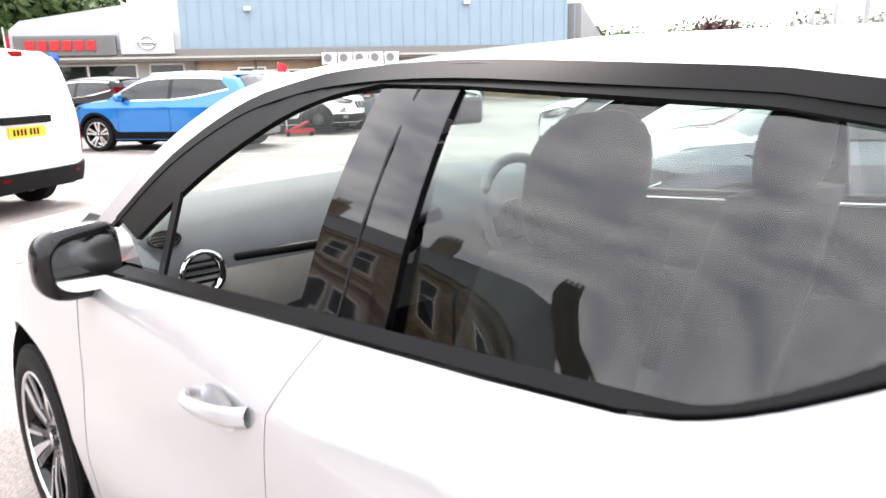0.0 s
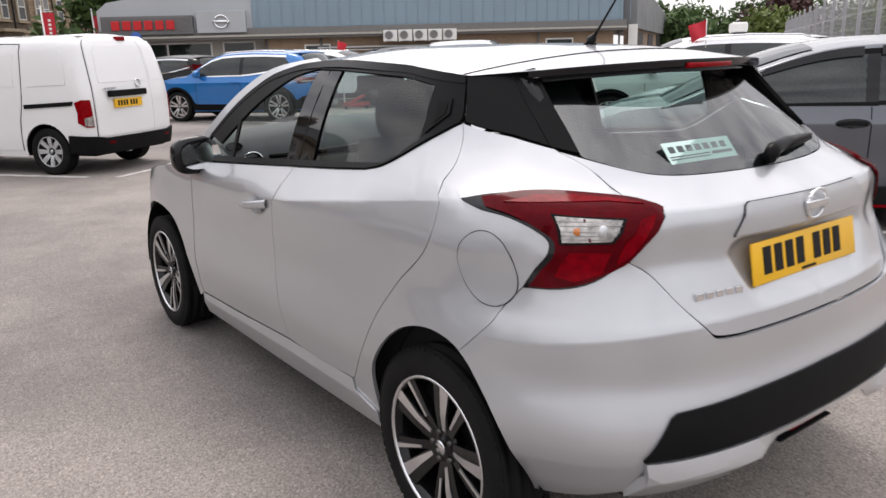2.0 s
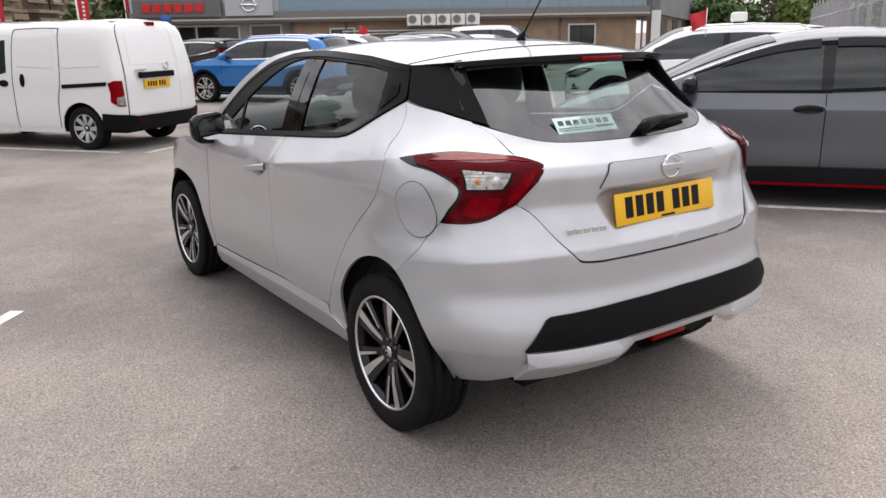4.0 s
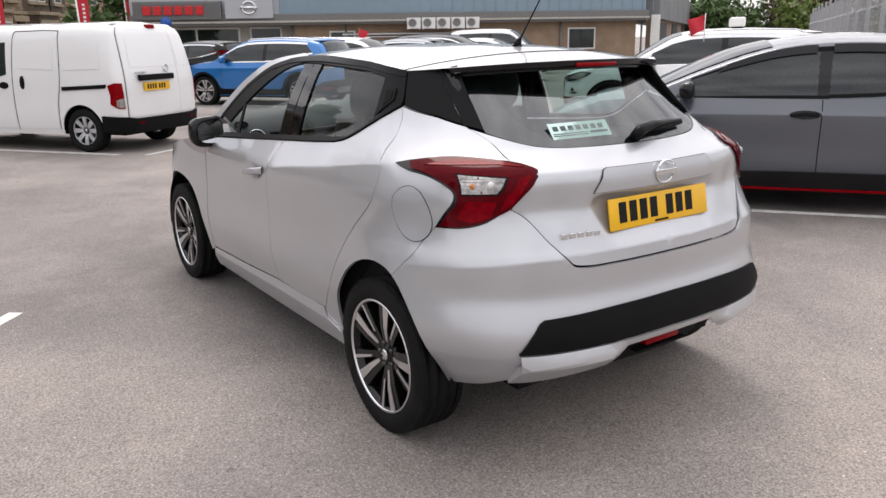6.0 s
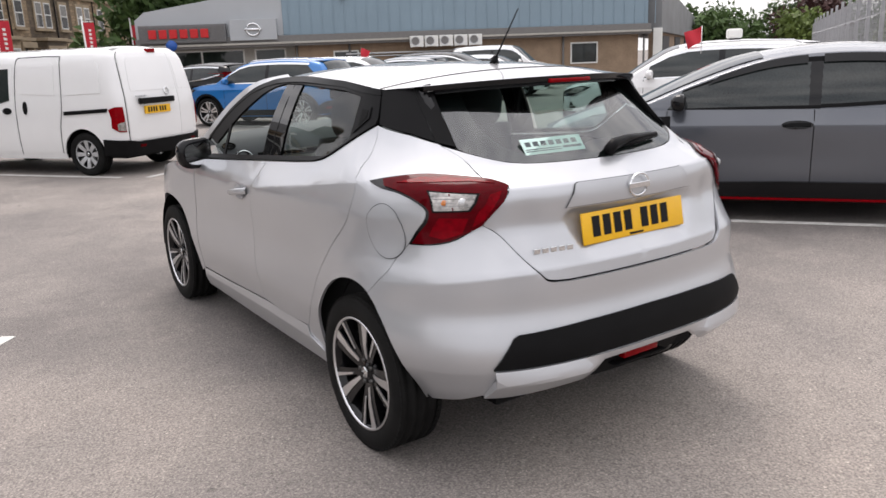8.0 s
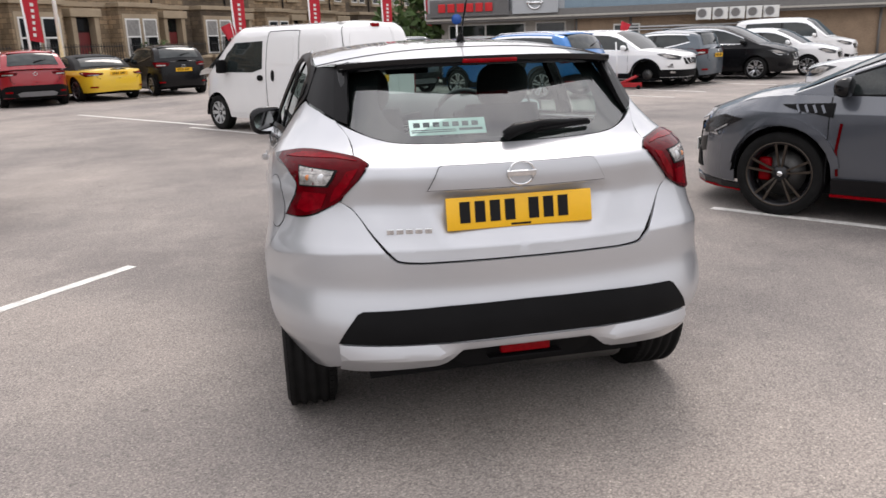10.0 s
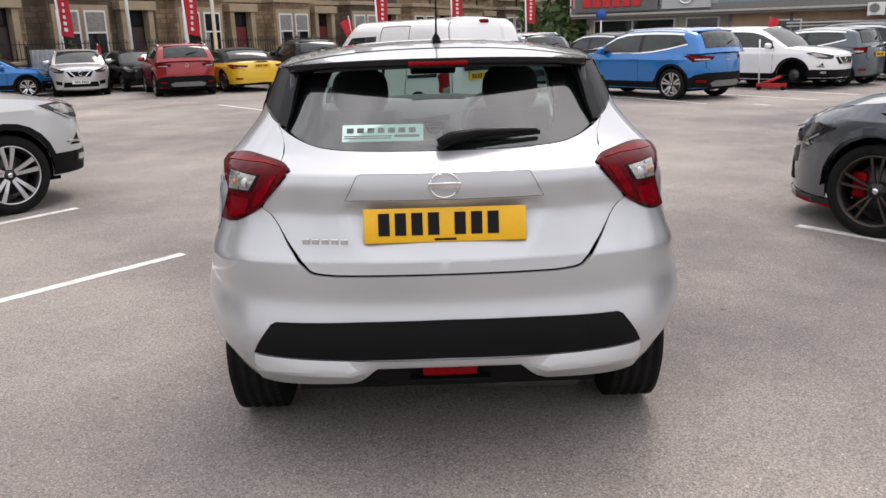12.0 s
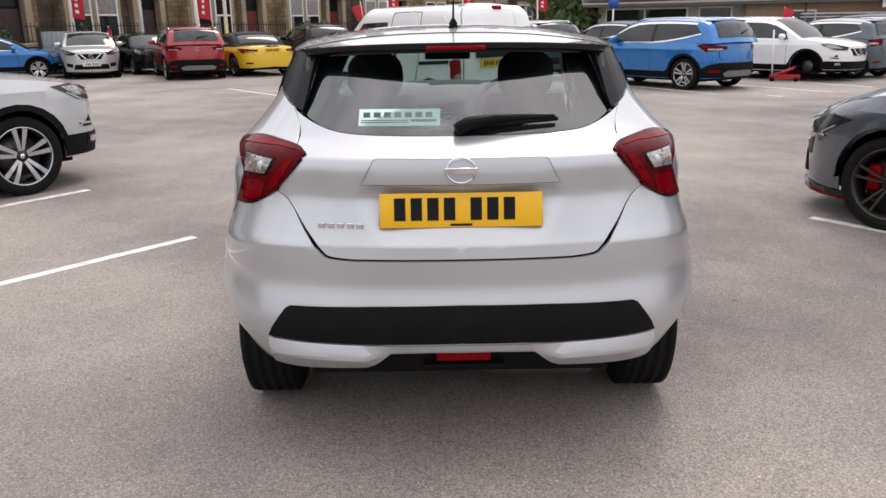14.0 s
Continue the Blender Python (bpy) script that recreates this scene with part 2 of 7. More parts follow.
class Shell:
    """A car's skin as plan outlines stacked in height: a runs in metres from the rear centre round the left side to the front centre."""

    def __init__(self, zs, widths, rears, fronts, bows, bend=5.5, y_rear=0.35, y_front=2.3, crease=None, snout=3.2, rising=None):
        self.zs, self.widths, self.rears, self.fronts, self.bows = zs, widths, rears, fronts, bows
        self.y0, self.y1, self.crease, self.rising = y_rear, y_front, crease, rising
        w, lr, lf = max(widths), y_rear - min(rears), max(fronts) - y_front
        ang = np.linspace(0, math.pi / 2, 400)
        s, c = np.sin(ang) ** (2 / bend), np.cos(ang) ** (2 / bend)
        sf, cf = np.sin(ang) ** (2 / snout), np.cos(ang) ** (2 / snout)
        self.qx = np.concatenate([s, [1], cf])
        self.qy = np.concatenate([-c, [0], sf])
        self.side = np.concatenate([np.zeros(400), [0.5], np.ones(400)])
        px = self.qx * w
        py = np.where(self.side == 0, y_rear + self.qy * lr, np.where(self.side == 1, y_front + self.qy * lf, (y_rear + y_front) / 2))
        self.a = np.concatenate([[0], np.cumsum(np.hypot(np.diff(px), np.diff(py)))])
        self.end = self.a[-1]
        self.ny = py

    def width(self, y, z):
        out = self.crease(y, z) if self.crease else 0
        if self.rising and 0.80 < z < 1.178:
            zc = self.rising(y)[1]
            z += 0.42 * ((0.80 + (z - 0.80) * 0.118 / (zc - 0.80) if z < zc else 0.918 + (z - zc) * 0.26 / (1.178 - zc)) - z)
        return np.interp(z, self.zs, self.widths) + out

    def at(self, a, z):
        if a < 0 or a > self.end:
            p = self.at(-a if a < 0 else 2 * self.end - a, z)
            return Vector((-p.x, p.y, p.z))
        qx, qy, side = (np.interp(a, self.a, v) for v in (self.qx, self.qy, self.side))
        ny = np.interp(a, self.a, self.ny)
        w = self.width(ny, z)
        x = qx * w
        if side <= 0.5 and ny < self.y0:
            rear = np.interp(z, self.zs, self.rears)
            y = self.y0 + qy * (self.y0 - rear) + np.interp(z, self.zs, self.bows) * x * x * min(1.0, -qy * 1.3)
        elif ny > self.y1:
            front = np.interp(z, self.zs, self.fronts)
            y = self.y1 + qy * (front - self.y1)
        else:
            y = ny
        return Vector((-x, y, z))

    def find(self, test, lo, hi):
        for _ in range(40):
            mid = (lo + hi) / 2
            lo, hi = (lo, mid) if test(mid) else (mid, hi)
        return (lo + hi) / 2

    def by_y(self, y, z):
        """a of the place on the side at y."""
        return self.find(lambda a: self.at(a, z).y > y, 0, self.end)

    def by_front(self, x, z):
        """a of the place on the front at x (negative: left)."""
        return self.find(lambda a: -self.at(a, z).x < -x, float(np.interp(self.y1, self.ny[-400:], self.a[-400:])), self.end)

    def by_x(self, x, z):
        """a of the place on the rear at x (negative: left)."""
        return self.find(lambda a: -self.at(a, z).x > -x, 0, np.interp(self.y0, self.ny[:400], self.a[:400]))

def inside(p, loop):
    hit = False
    for (x0, y0), (x1, y1) in zip(loop, loop[1:] + loop[:1]):
        if (y0 > p[1]) != (y1 > p[1]) and p[0] < (x1 - x0) * (p[1] - y0) / (y1 - y0) + x0:
            hit = not hit
    return hit


def panel(name, place, loop, material, parent, step=0.04, lift=0.0, rim=0.012, gap=0.0015, mirror=False, label="", folds=(), crisp=0):
    """A pressed panel: fills a loop of (a, z) on the skin that place(a, z) gives, with turned-in edges and a shut gap round it."""
    clean = []
    for p in loop:
        if not clean or math.dist(p, clean[-1]) > 0.002:
            clean.append((float(p[0]), float(p[1])))
    if math.dist(clean[0], clean[-1]) < 0.002:
        clean.pop()
    area = sum(x0 * y1 - x1 * y0 for (x0, y0), (x1, y1) in zip(clean, clean[1:] + clean[:1]))
    if area < 0:
        clean.reverse()
    ring = []
    for i, p in enumerate(clean):
        q = clean[(i + 1) % len(clean)]
        n = max(1, int(math.dist(p, q) / step))
        ring += [(p[0] + (q[0] - p[0]) * k / n, p[1] + (q[1] - p[1]) * k / n) for k in range(n)]
    n = len(ring)
    shrunk = []
    for i in range(n):
        p, q = np.array(ring[i - 1]), np.array(ring[(i + 1) % n])
        d = q - p
        d = d / (np.hypot(*d) + 1e-9)
        shrunk.append((ring[i][0] - d[1] * gap, ring[i][1] + d[0] * gap))
    ring = shrunk
    xs, ys = [p[0] for p in ring], [p[1] for p in ring]
    pts = list(ring)
    nx, ny = int((max(xs) - min(xs)) / step), int((max(ys) - min(ys)) / step)
    near = np.array(ring)
    for fold in folds:
        # a crease: two close rows of points keep it crisp
        for (a0, z0), (a1, z1) in zip(fold, fold[1:]):
            for k in range(max(1, int(math.dist((a0, z0), (a1, z1)) / 0.02))):
                t = k / max(1, int(math.dist((a0, z0), (a1, z1)) / 0.02))
                for dz in (-0.006, 0.0, 0.006):
                    q = (a0 + (a1 - a0) * t, z0 + (z1 - z0) * t + dz)
                    if inside(q, ring) and np.min(np.hypot(near[:n, 0] - q[0], near[:n, 1] - q[1])) > 0.006 and min([math.dist(q, r) for r in pts[n:]] or [1]) > 0.0045:
                        pts.append(q)
    near = np.array(pts)
    for i in range(1, nx + 1):
        for j in range(1, ny + 1):
            p = (min(xs) + (i - 0.5 + 0.07 * (j % 2)) * step, min(ys) + (j - 0.5) * step)
            if inside(p, ring) and np.min(np.hypot(near[:, 0] - p[0], near[:, 1] - p[1])) > step * 0.55:
                pts.append(p)
    verts, _, faces, *_ = geometry.delaunay_2d_cdt([Vector(p) for p in pts], [(i, (i + 1) % n) for i in range(n)], [], 1, 1e-6)
    bm = bmesh.new()

    def spot(p, deep=0.0):
        e = 0.004
        c = place(p[0], p[1])
        nrm = (place(p[0] + e, p[1]) - place(p[0] - e, p[1])).cross(place(p[0], p[1] + e) - place(p[0], p[1] - e))
        nrm = nrm.normalized() if nrm.length > 1e-9 else Vector((0, 0, 1))
        if nrm.dot(c - Vector((0, 1.3, 0.6))) < 0:
            nrm.negate()
        return c + nrm * (lift - deep)

    mid = [bm.verts.new(spot(v)) for v in verts]
    for f in faces:
        if len(set(f)) == len(f):
            try:
                bm.faces.new([mid[i] for i in f])
            except ValueError:
                pass
    bmesh.ops.recalc_face_normals(bm, faces=bm.faces)
    if bm.faces:
        f = max(bm.faces, key=lambda q: q.calc_area())
        c = f.calc_center_median()
        if f.normal.dot(c - Vector((0, 1.3, 0.6))) < 0:
            bmesh.ops.reverse_faces(bm, faces=bm.faces)
    if rim:
        top = [bm.verts.new(spot(p)) for p in ring]
        low = [bm.verts.new(spot(p, rim)) for p in ring]
        for i in range(n):
            k = (i + 1) % n
            bm.faces.new((top[i], low[i], low[k], top[k]))
    if mirror:
        bmesh.ops.transform(bm, matrix=Matrix.Diagonal((-1, 1, 1, 1)), verts=bm.verts)
        bmesh.ops.reverse_faces(bm, faces=bm.faces)
    ob = part(name, bm, material, parent, label)
    if crisp:
        ob.data.set_sharp_from_angle(angle=radians(crisp))
    return ob


def ribbon(name, place, pts, width, material, parent, lift=0.002, mirror=False, label=""):
    """A narrow strip along a line of (a, z) on a skin: a seam or a moulding."""
    bm = bmesh.new()
    rows = []
    for i, p in enumerate(pts):
        q, r = np.array(pts[max(i - 1, 0)]), np.array(pts[min(i + 1, len(pts) - 1)])
        d = (r - q) / (np.hypot(*(r - q)) + 1e-9) * width / 2
        left, right = place(p[0] - d[1], p[1] + d[0]), place(p[0] + d[1], p[1] - d[0])
        e = 0.004
        nrm = (place(p[0] + e, p[1]) - place(p[0] - e, p[1])).cross(place(p[0], p[1] + e) - place(p[0], p[1] - e)).normalized()
        if nrm.dot(left - Vector((0, 1.3, 0.6))) < 0:
            nrm.negate()
        rows.append([left - nrm * 0.004, left + nrm * lift, right + nrm * lift, right - nrm * 0.004])
    grid(bm, rows)
    bmesh.ops.recalc_face_normals(bm, faces=bm.faces)
    if mirror:
        bmesh.ops.transform(bm, matrix=Matrix.Diagonal((-1, 1, 1, 1)), verts=bm.verts)
    return part(name, bm, material, parent, label, smooth=False)


def wheel(parent, m, radius, width, rim_r, style, face, dark, name="wheel"):
    """A tyre with tread grooves on a spoked rim; its outer face looks along -x."""
    root = new(name)
    root.parent, root.matrix_basis = parent, m
    w = width / 2
    prof = [(rim_r - 0.012, w * 0.75), (rim_r + 0.01, w * 0.98), (radius * 0.9, w * 1.02), (radius - 0.012, w * 0.9)]
    tread = []
    for k in range(9):
        x = w * 0.85 - k * w * 1.7 / 8
        tread.append((radius - (0.009 if k % 2 else 0.0), x))
        if k < 8:
            tread.append((radius - (0.009 if (k + 1) % 2 else 0.0), x - w * 0.05))
    prof += tread + [(r, -h) for r, h in reversed(prof)]
    part("tyre", lathe(bmesh.new(), prof, 44), RUBBER, root)
    barrel = [(rim_r * 0.97, w * 0.7), (rim_r * 0.9, w * 0.3), (rim_r * 0.9, -w * 0.6), (rim_r * 0.96, -w * 0.88), (rim_r + 0.004, -w * 0.95), (rim_r + 0.004, -w * 0.9)]
    part("rim", lathe(bmesh.new(), barrel, 44), dark, root)
    lip = [(rim_r * 0.972, -w * 0.86), (rim_r * 0.980, -w * 0.965), (rim_r + 0.003, -w * 0.965), (rim_r + 0.003, -w * 0.9)]
    part("rim_lip", lathe(bmesh.new(), lip, 44), face, root)
    part("brake_disc", lathe(bmesh.new(), [(0.02, 0.0), (rim_r * 0.72, 0.0), (rim_r * 0.72, 0.02), (0.02, 0.02)], 28), DISC, root)
    count, twin, r_in, thick = style
    for k in range(count):
        t0 = 2 * math.pi * k / count
        for off in ([-twin, twin] if twin else [0]):
            bm = bmesh.new()
            hw0, hw1 = (0.019, 0.027) if not twin else (0.010, 0.016)
            hw0, hw1 = hw0 * thick, hw1 * thick
            sec = []
            for r, hw, x in ((r_in, hw0, -w * 0.62), (rim_r * 0.6, (hw0 + hw1) / 2, -w * 0.82), (rim_r * 0.965, hw1, -w * 0.88)):
                sec.append([(x, -hw + off * r * 0.0 + off * (0.06 + 0.94 * r / rim_r) * rim_r, r), (x, hw + off * (0.06 + 0.94 * r / rim_r) * rim_r, r), (x + 0.028, hw * 0.8 + off * (0.06 + 0.94 * r / rim_r) * rim_r, r), (x + 0.028, -hw * 0.8 + off * (0.06 + 0.94 * r / rim_r) * rim_r, r)])
            vs = [[bm.verts.new(p) for p in s] for s in sec]
            for p, q in zip(vs, vs[1:]):
                for i in range(4):
                    bm.faces.new((p[i], p[(i + 1) % 4], q[(i + 1) % 4], q[i]))
            bmesh.ops.recalc_face_normals(bm, faces=bm.faces)
            bmesh.ops.rotate(bm, verts=bm.verts, cent=(0, 0, 0), matrix=Matrix.Rotation(t0, 3, "X"))
            part("spoke", bm, face, root, smooth=False)
    hub = [(0.001, -w * 0.72), (0.026, -w * 0.72), (0.03, -w * 0.66), (0.055, -w * 0.6), (r_in + 0.02, -w * 0.5), (r_in + 0.02, -w * 0.2)]
    part("hub", lathe(bmesh.new(), hub, 24), dark, root)
    part("hub_badge", lathe(bmesh.new(), [(0.001, -w * 0.74), (0.022, -w * 0.735), (0.023, -w * 0.70)], 20), CHROME, root)
    return root



def blade_wheel(root, radius, w, rim_r):
    """Fills a rim with five pairs of gloss black blades, one broad and one slim, whose faces are cut bright; and notches the tyre's shoulders."""

    def blade(name, turn, stops, deep, material):
        bm = bmesh.new()
        vs = [[bm.verts.new((x, y0, r)) for x, y0 in ((front, c - h), (front, c + h), (front + deep, c + h * 0.8), (front + deep, c - h * 0.8))] for r, c, h, front in stops]
        for p, q in zip(vs, vs[1:]):
            for i in range(4):
                bm.faces.new((p[i], p[(i + 1) % 4], q[(i + 1) % 4], q[i]))
        bm.faces.new(vs[0])
        bm.faces.new(vs[-1][::-1])
        bmesh.ops.recalc_face_normals(bm, faces=bm.faces)
        bm.transform(Matrix.Rotation(turn, 4, "X"))
        return part(name, bm, material, root, smooth=False)

    for k in range(5):
        t = 2 * math.pi * k / 5
        blade("spoke", t, [(0.03, 0.0, 0.020, -w * 0.60), (rim_r * 0.55, -0.006, 0.030, -w * 0.78), (rim_r * 0.97, -0.014, 0.040, -w * 0.86)], 0.035, BLACK_GLOSS)
        blade("spoke_face", t, [(0.060, -0.010, 0.007, -w * 0.68), (rim_r * 0.55, -0.019, 0.0125, -w * 0.82), (rim_r * 0.965, -0.030, 0.0205, -w * 0.90)], 0.006, MACHINED)
        blade("spoke", t + 0.56, [(0.03, 0.0, 0.012, -w * 0.58), (rim_r * 0.55, 0.0, 0.015, -w * 0.76), (rim_r * 0.97, 0.0, 0.019, -w * 0.86)], 0.03, BLACK_GLOSS)
        blade("spoke_face", t + 0.56, [(rim_r * 0.45, 0.006, 0.004, -w * 0.76), (rim_r * 0.965, 0.010, 0.0075, -w * 0.90)], 0.006, MACHINED)
    for k in range(5):
        bm = lathe(bmesh.new(), [(0.001, -w * 0.70), (0.008, -w * 0.70), (0.009, -w * 0.58)], 8)
        t = 2 * math.pi * (k + 0.3) / 5
        bm.transform(Matrix.Translation((0, 0.046 * math.sin(t), 0.046 * math.cos(t))))
        part("wheel_nut", bm, DISC, root)
    bm = bmesh.new()
    for k in range(72):
        t = 2 * math.pi * k / 72
        for sx in (-1, 1):
            b = bmesh.new()
            box(b, min(sx * w * 0.70, sx * w * 0.90), max(sx * w * 0.70, sx * w * 0.90), -0.0105, 0.0105, radius - 0.016, radius - 0.002)
            b.transform(Matrix.Rotation(t, 4, "X"))
            me = bpy.data.meshes.new("block")
            b.to_mesh(me)
            b.free()
            bm.from_mesh(me)
            bpy.data.meshes.remove(me)
    tagged(part("tread", bm, RUBBER, root, smooth=False), kind="stuff")


def ridge_of(y):
    """How far the shoulder has risen at y, and its height."""
    k = min(1.0, max(0.0, (0.98 - y) / 1.1))
    return k, 0.918 + 0.146 * k


def haunch(y, z):
    """A crisp shoulder that rises towards the rear wheel, a hollow flank below it, and a swelling over the wheel."""
    j = min(1.0, max(0.0, (1.25 - y) / 0.35))
    k, zc = ridge_of(y)
    up = max(0.0, 1 - (math.hypot(z - zc, 0.003) - 0.003) / (0.14 if z > zc else 0.26)) * (0.014 * j + 0.013 * k)
    swell = math.exp(-((y + 0.08) / 0.34) ** 2 - ((z - 0.60) / 0.20) ** 2) * 0.034
    swell += math.exp(-((y + 0.36) / 0.20) ** 2 - ((z - 0.58) / 0.19) ** 2) * 0.034
    waist = -0.012 * math.exp(-((z - 0.70) / 0.11) ** 2) * math.exp(-((y - 1.25) / 0.8) ** 2)
    return up + swell + waist


HERO = Shell([0.17, 0.25, 0.36, 0.5, 0.62, 0.72, 0.782, 0.8, 0.92, 1.02, 1.05, 1.1, 1.178, 1.244, 1.366, 1.4, 1.43],
             [0.77, 0.8, 0.822, 0.845, 0.846, 0.842, 0.8401, 0.838, 0.83, 0.776, 0.7625, 0.742, 0.711, 0.683, 0.633, 0.612, 0.56],
             [-0.56, -0.62, -0.68, -0.708, -0.692, -0.683, -0.674, -0.664, -0.618, -0.63, -0.617, -0.5, -0.43, -0.37, -0.25, -0.21, -0.17],
             [3.25, 3.33, 3.37, 3.38, 3.37, 3.34, 3.312, 3.28, 3.1, 2.42, 2.345, 2.22, 2.04, 1.9, 1.62, 1.54, 1.45],
             [0.16, 0.16, 0.16, 0.16, 0.17, 0.18, 0.19, 0.2, 0.22, 0.25, 0.27, 0.33, 0.42, 0.45, 0.47, 0.47, 0.47],
             crease=haunch, snout=2.3, rising=ridge_of)


# ---- the silver hatchback ----
def hatch_skin(a, z):
    """The tailgate's skin with its pressed recess round the number plate and hollow flanks under the lamps."""
    p = HERO.at(a, z)
    half = 0.268 + 0.074 * min(1, max(0, (z - 0.783) / 0.15)) - 0.03 * min(1, max(0, (z - 0.935) / 0.03))
    side = min(1, max(0, (half - abs(p.x)) / 0.05))
    p.y += side * float(np.interp(z, [0.783, 0.835, 0.945, 0.955, 0.966], [0.0, 0.024, 0.017, 0.016, 0.0]))
    p.y += 0.010 * math.exp(-((abs(p.x) - 0.47) / 0.06) ** 2 - ((z - 0.93) / 0.08) ** 2)
    return p


def bumper_skin(a, z):
    """The bumper's skin: a crisp shoulder, a bulge at the insert, a crease below it and an undercut foot."""
    p = HERO.at(a, z)
    k = min(1.0, max(0.0, (-0.05 - p.y) / 0.25))
    c = min(1.0, max(0.0, (-0.35 - p.y) / 0.25))
    zc = 0.742 + 0.033 * c
    out = 0.015 * max(0.0, 1 - abs(z - zc) / (0.11 if z > zc else 0.13))
    out += float(np.interp(z, [0.28, 0.36, 0.445, 0.455, 0.54, 0.59, 0.655, 0.80], [-0.046, -0.016, 0.013, 0.015, 0.016, 0.008, -0.004, 0.0]))
    way = Vector((p.x * 0.9, p.y - 0.25, 0)).normalized()
    return p + way * out * k


def sill_skin(a, z):
    """The sill stands proud of the doors in a soft ledge."""
    p = HERO.at(a, z)
    zc = 0.322 - 0.02 * max(0.0, p.y - 0.95)
    p.x -= 0.012 * max(0.0, 1 - abs(z - zc) / (0.036 if z > zc else 0.10))
    return p


def screen_skin(a, z):
    """The rear screen leans in under the spoiler more than the tail's sides do."""
    p = HERO.at(a, z)
    p.y += 0.30 * max(0.0, z - 1.125) * (1 if z < 1.37 else 0.245 / max(0.245, z - 1.125))
    return p


def glass_skin(a, z):
    """The side windows are barrelled: upright at the belt, leaning in at the roof."""
    p = HERO.at(a, z)
    p.x -= 0.015 * math.sin(math.pi * min(1.0, max(0.0, (z - 1.06) / 0.33)))
    return p


def hero_interior(car):
    bm = bmesh.new()
    # floor tub, inner sills and bulkheads
    box(bm, -0.70, 0.70, 0.36, 2.35, 0.22, 0.30)
    box(bm, -0.54, 0.54, -0.45, 0.36, 0.42, 0.46)
    box(bm, -0.74, -0.70, -0.15, 2.1, 0.25, 0.80)
    box(bm, 0.70, 0.74, -0.15, 2.1, 0.25, 0.80)
    box(bm, -0.70, 0.70, 2.25, 2.35, 0.25, 0.92)
    box(bm, -0.54, 0.54, -0.46, -0.42, 0.46, 0.86)
    part("cabin_tub", bm, CABIN_DARK, car, smooth=False)
    bm = bmesh.new()
    rows = []
    for x in np.linspace(-0.72, 0.72, 17):
        b = 0.03 * math.cos(x * 2.2)
        c = 0.045 * max(0.0, math.cos(x * 2.1))
        rows.append([(x, y, z) for y, z in ((1.80 - b, 0.72), (1.76 - b, 0.84), (1.73 - b, 0.94), (1.75 - b, 0.99), (1.80 - b, 1.050 + c * 0.8), (1.90, 1.078 + b * 0.3 + c), (2.08, 1.072 + c * 0.7), (2.26, 1.00))])
    part("dashboard", grid(bm, rows), CABIN_MID, car, "dark grey moulded dashboard")
    bm = bmesh.new()
    rows = [[(x, y - 0.006, z) for y, z in ((1.775, 0.78), (1.735, 0.85), (1.705, 0.92), (1.705, 0.96))] for x in np.linspace(-0.69, 0.05, 9)]
    part("dashboard_panel", grid(bm, rows), CABIN_PALE, car, "pale cream dashboard inlay")
    for x in (-0.605, 0.0, 0.62):
        bm = lathe(bmesh.new(), [(0.052, 0.0), (0.056, -0.02), (0.046, -0.022), (0.042, 0.0)], 24, "Y")
        bm.transform(Matrix.Translation((x, 1.70, 0.962)))
        part("air_vent", bm, CHROME if x < -0.5 else BLACK_TRIM, car)
        bm = bmesh.new()
        for k in range(4):
            box(bm, x - 0.04, x + 0.04, 1.692, 1.71, 0.937 + k * 0.016, 0.943 + k * 0.016)
        part("vent_slats", bm, BLACK_TRIM, car, smooth=False)
    part("dashboard_seam", tube(bmesh.new(), [(-0.52, 1.692, 0.985), (-0.30, 1.672, 0.985), (-0.05, 1.668, 0.990), (0.10, 1.67, 1.01)], [0.010, 0.013, 0.020, 0.026], 8), BLACK_TRIM, car)
    bm = lathe(bmesh.new(), [(0.034, 0.0), (0.036, -0.008), (0.030, -0.009), (0.028, 0.0)], 20, "Y")
    for k in range(4):
        box(bm, -0.028, 0.028, -0.004, 0.0, -0.021 + k * 0.013, -0.015 + k * 0.013)
    bm.transform(Matrix.Translation((-0.655, 1.775, 1.035)) @ Matrix.Rotation(radians(-35), 4, "X") @ Matrix.Diagonal((1.15, 1, 0.62, 1)))
    part("demister_vent", bm, BLACK_TRIM, car)
    # right-hand steering wheel
    tilt = Matrix.Translation((0.36, 1.54, 0.985)) @ Matrix.Rotation(radians(-22), 4, "X")
    bm = bmesh.new()
    ring = [(0.185 * math.cos(t), 0.0, 0.180 * math.sin(t)) for t in np.linspace(0, 2 * math.pi, 33)]
    tube(bm, ring, 0.016, 10)
    bm.transform(tilt)
    sw = part("steering_wheel", bm, CABIN_MID, car)
    bm = bmesh.new()
    box(bm, -0.075, 0.075, -0.01, 0.05, -0.06, 0.06, 0.02)
    box(bm, -0.17, -0.07, 0.0, 0.02, -0.03, 0.02, 0.005)
    box(bm, 0.07, 0.17, 0.0, 0.02, -0.03, 0.02, 0.005)
    box(bm, -0.03, 0.03, 0.0, 0.02, -0.17, -0.05, 0.005)
    bm.transform(tilt)
    part("wheel_boss", bm, CABIN_DARK, sw, smooth=False)
    bm = tube(bmesh.new(), [(0.36, 1.56, 0.975), (0.36, 1.82, 0.88)], 0.035, 10)
    part("steering_column", bm, CABIN_DARK, car)

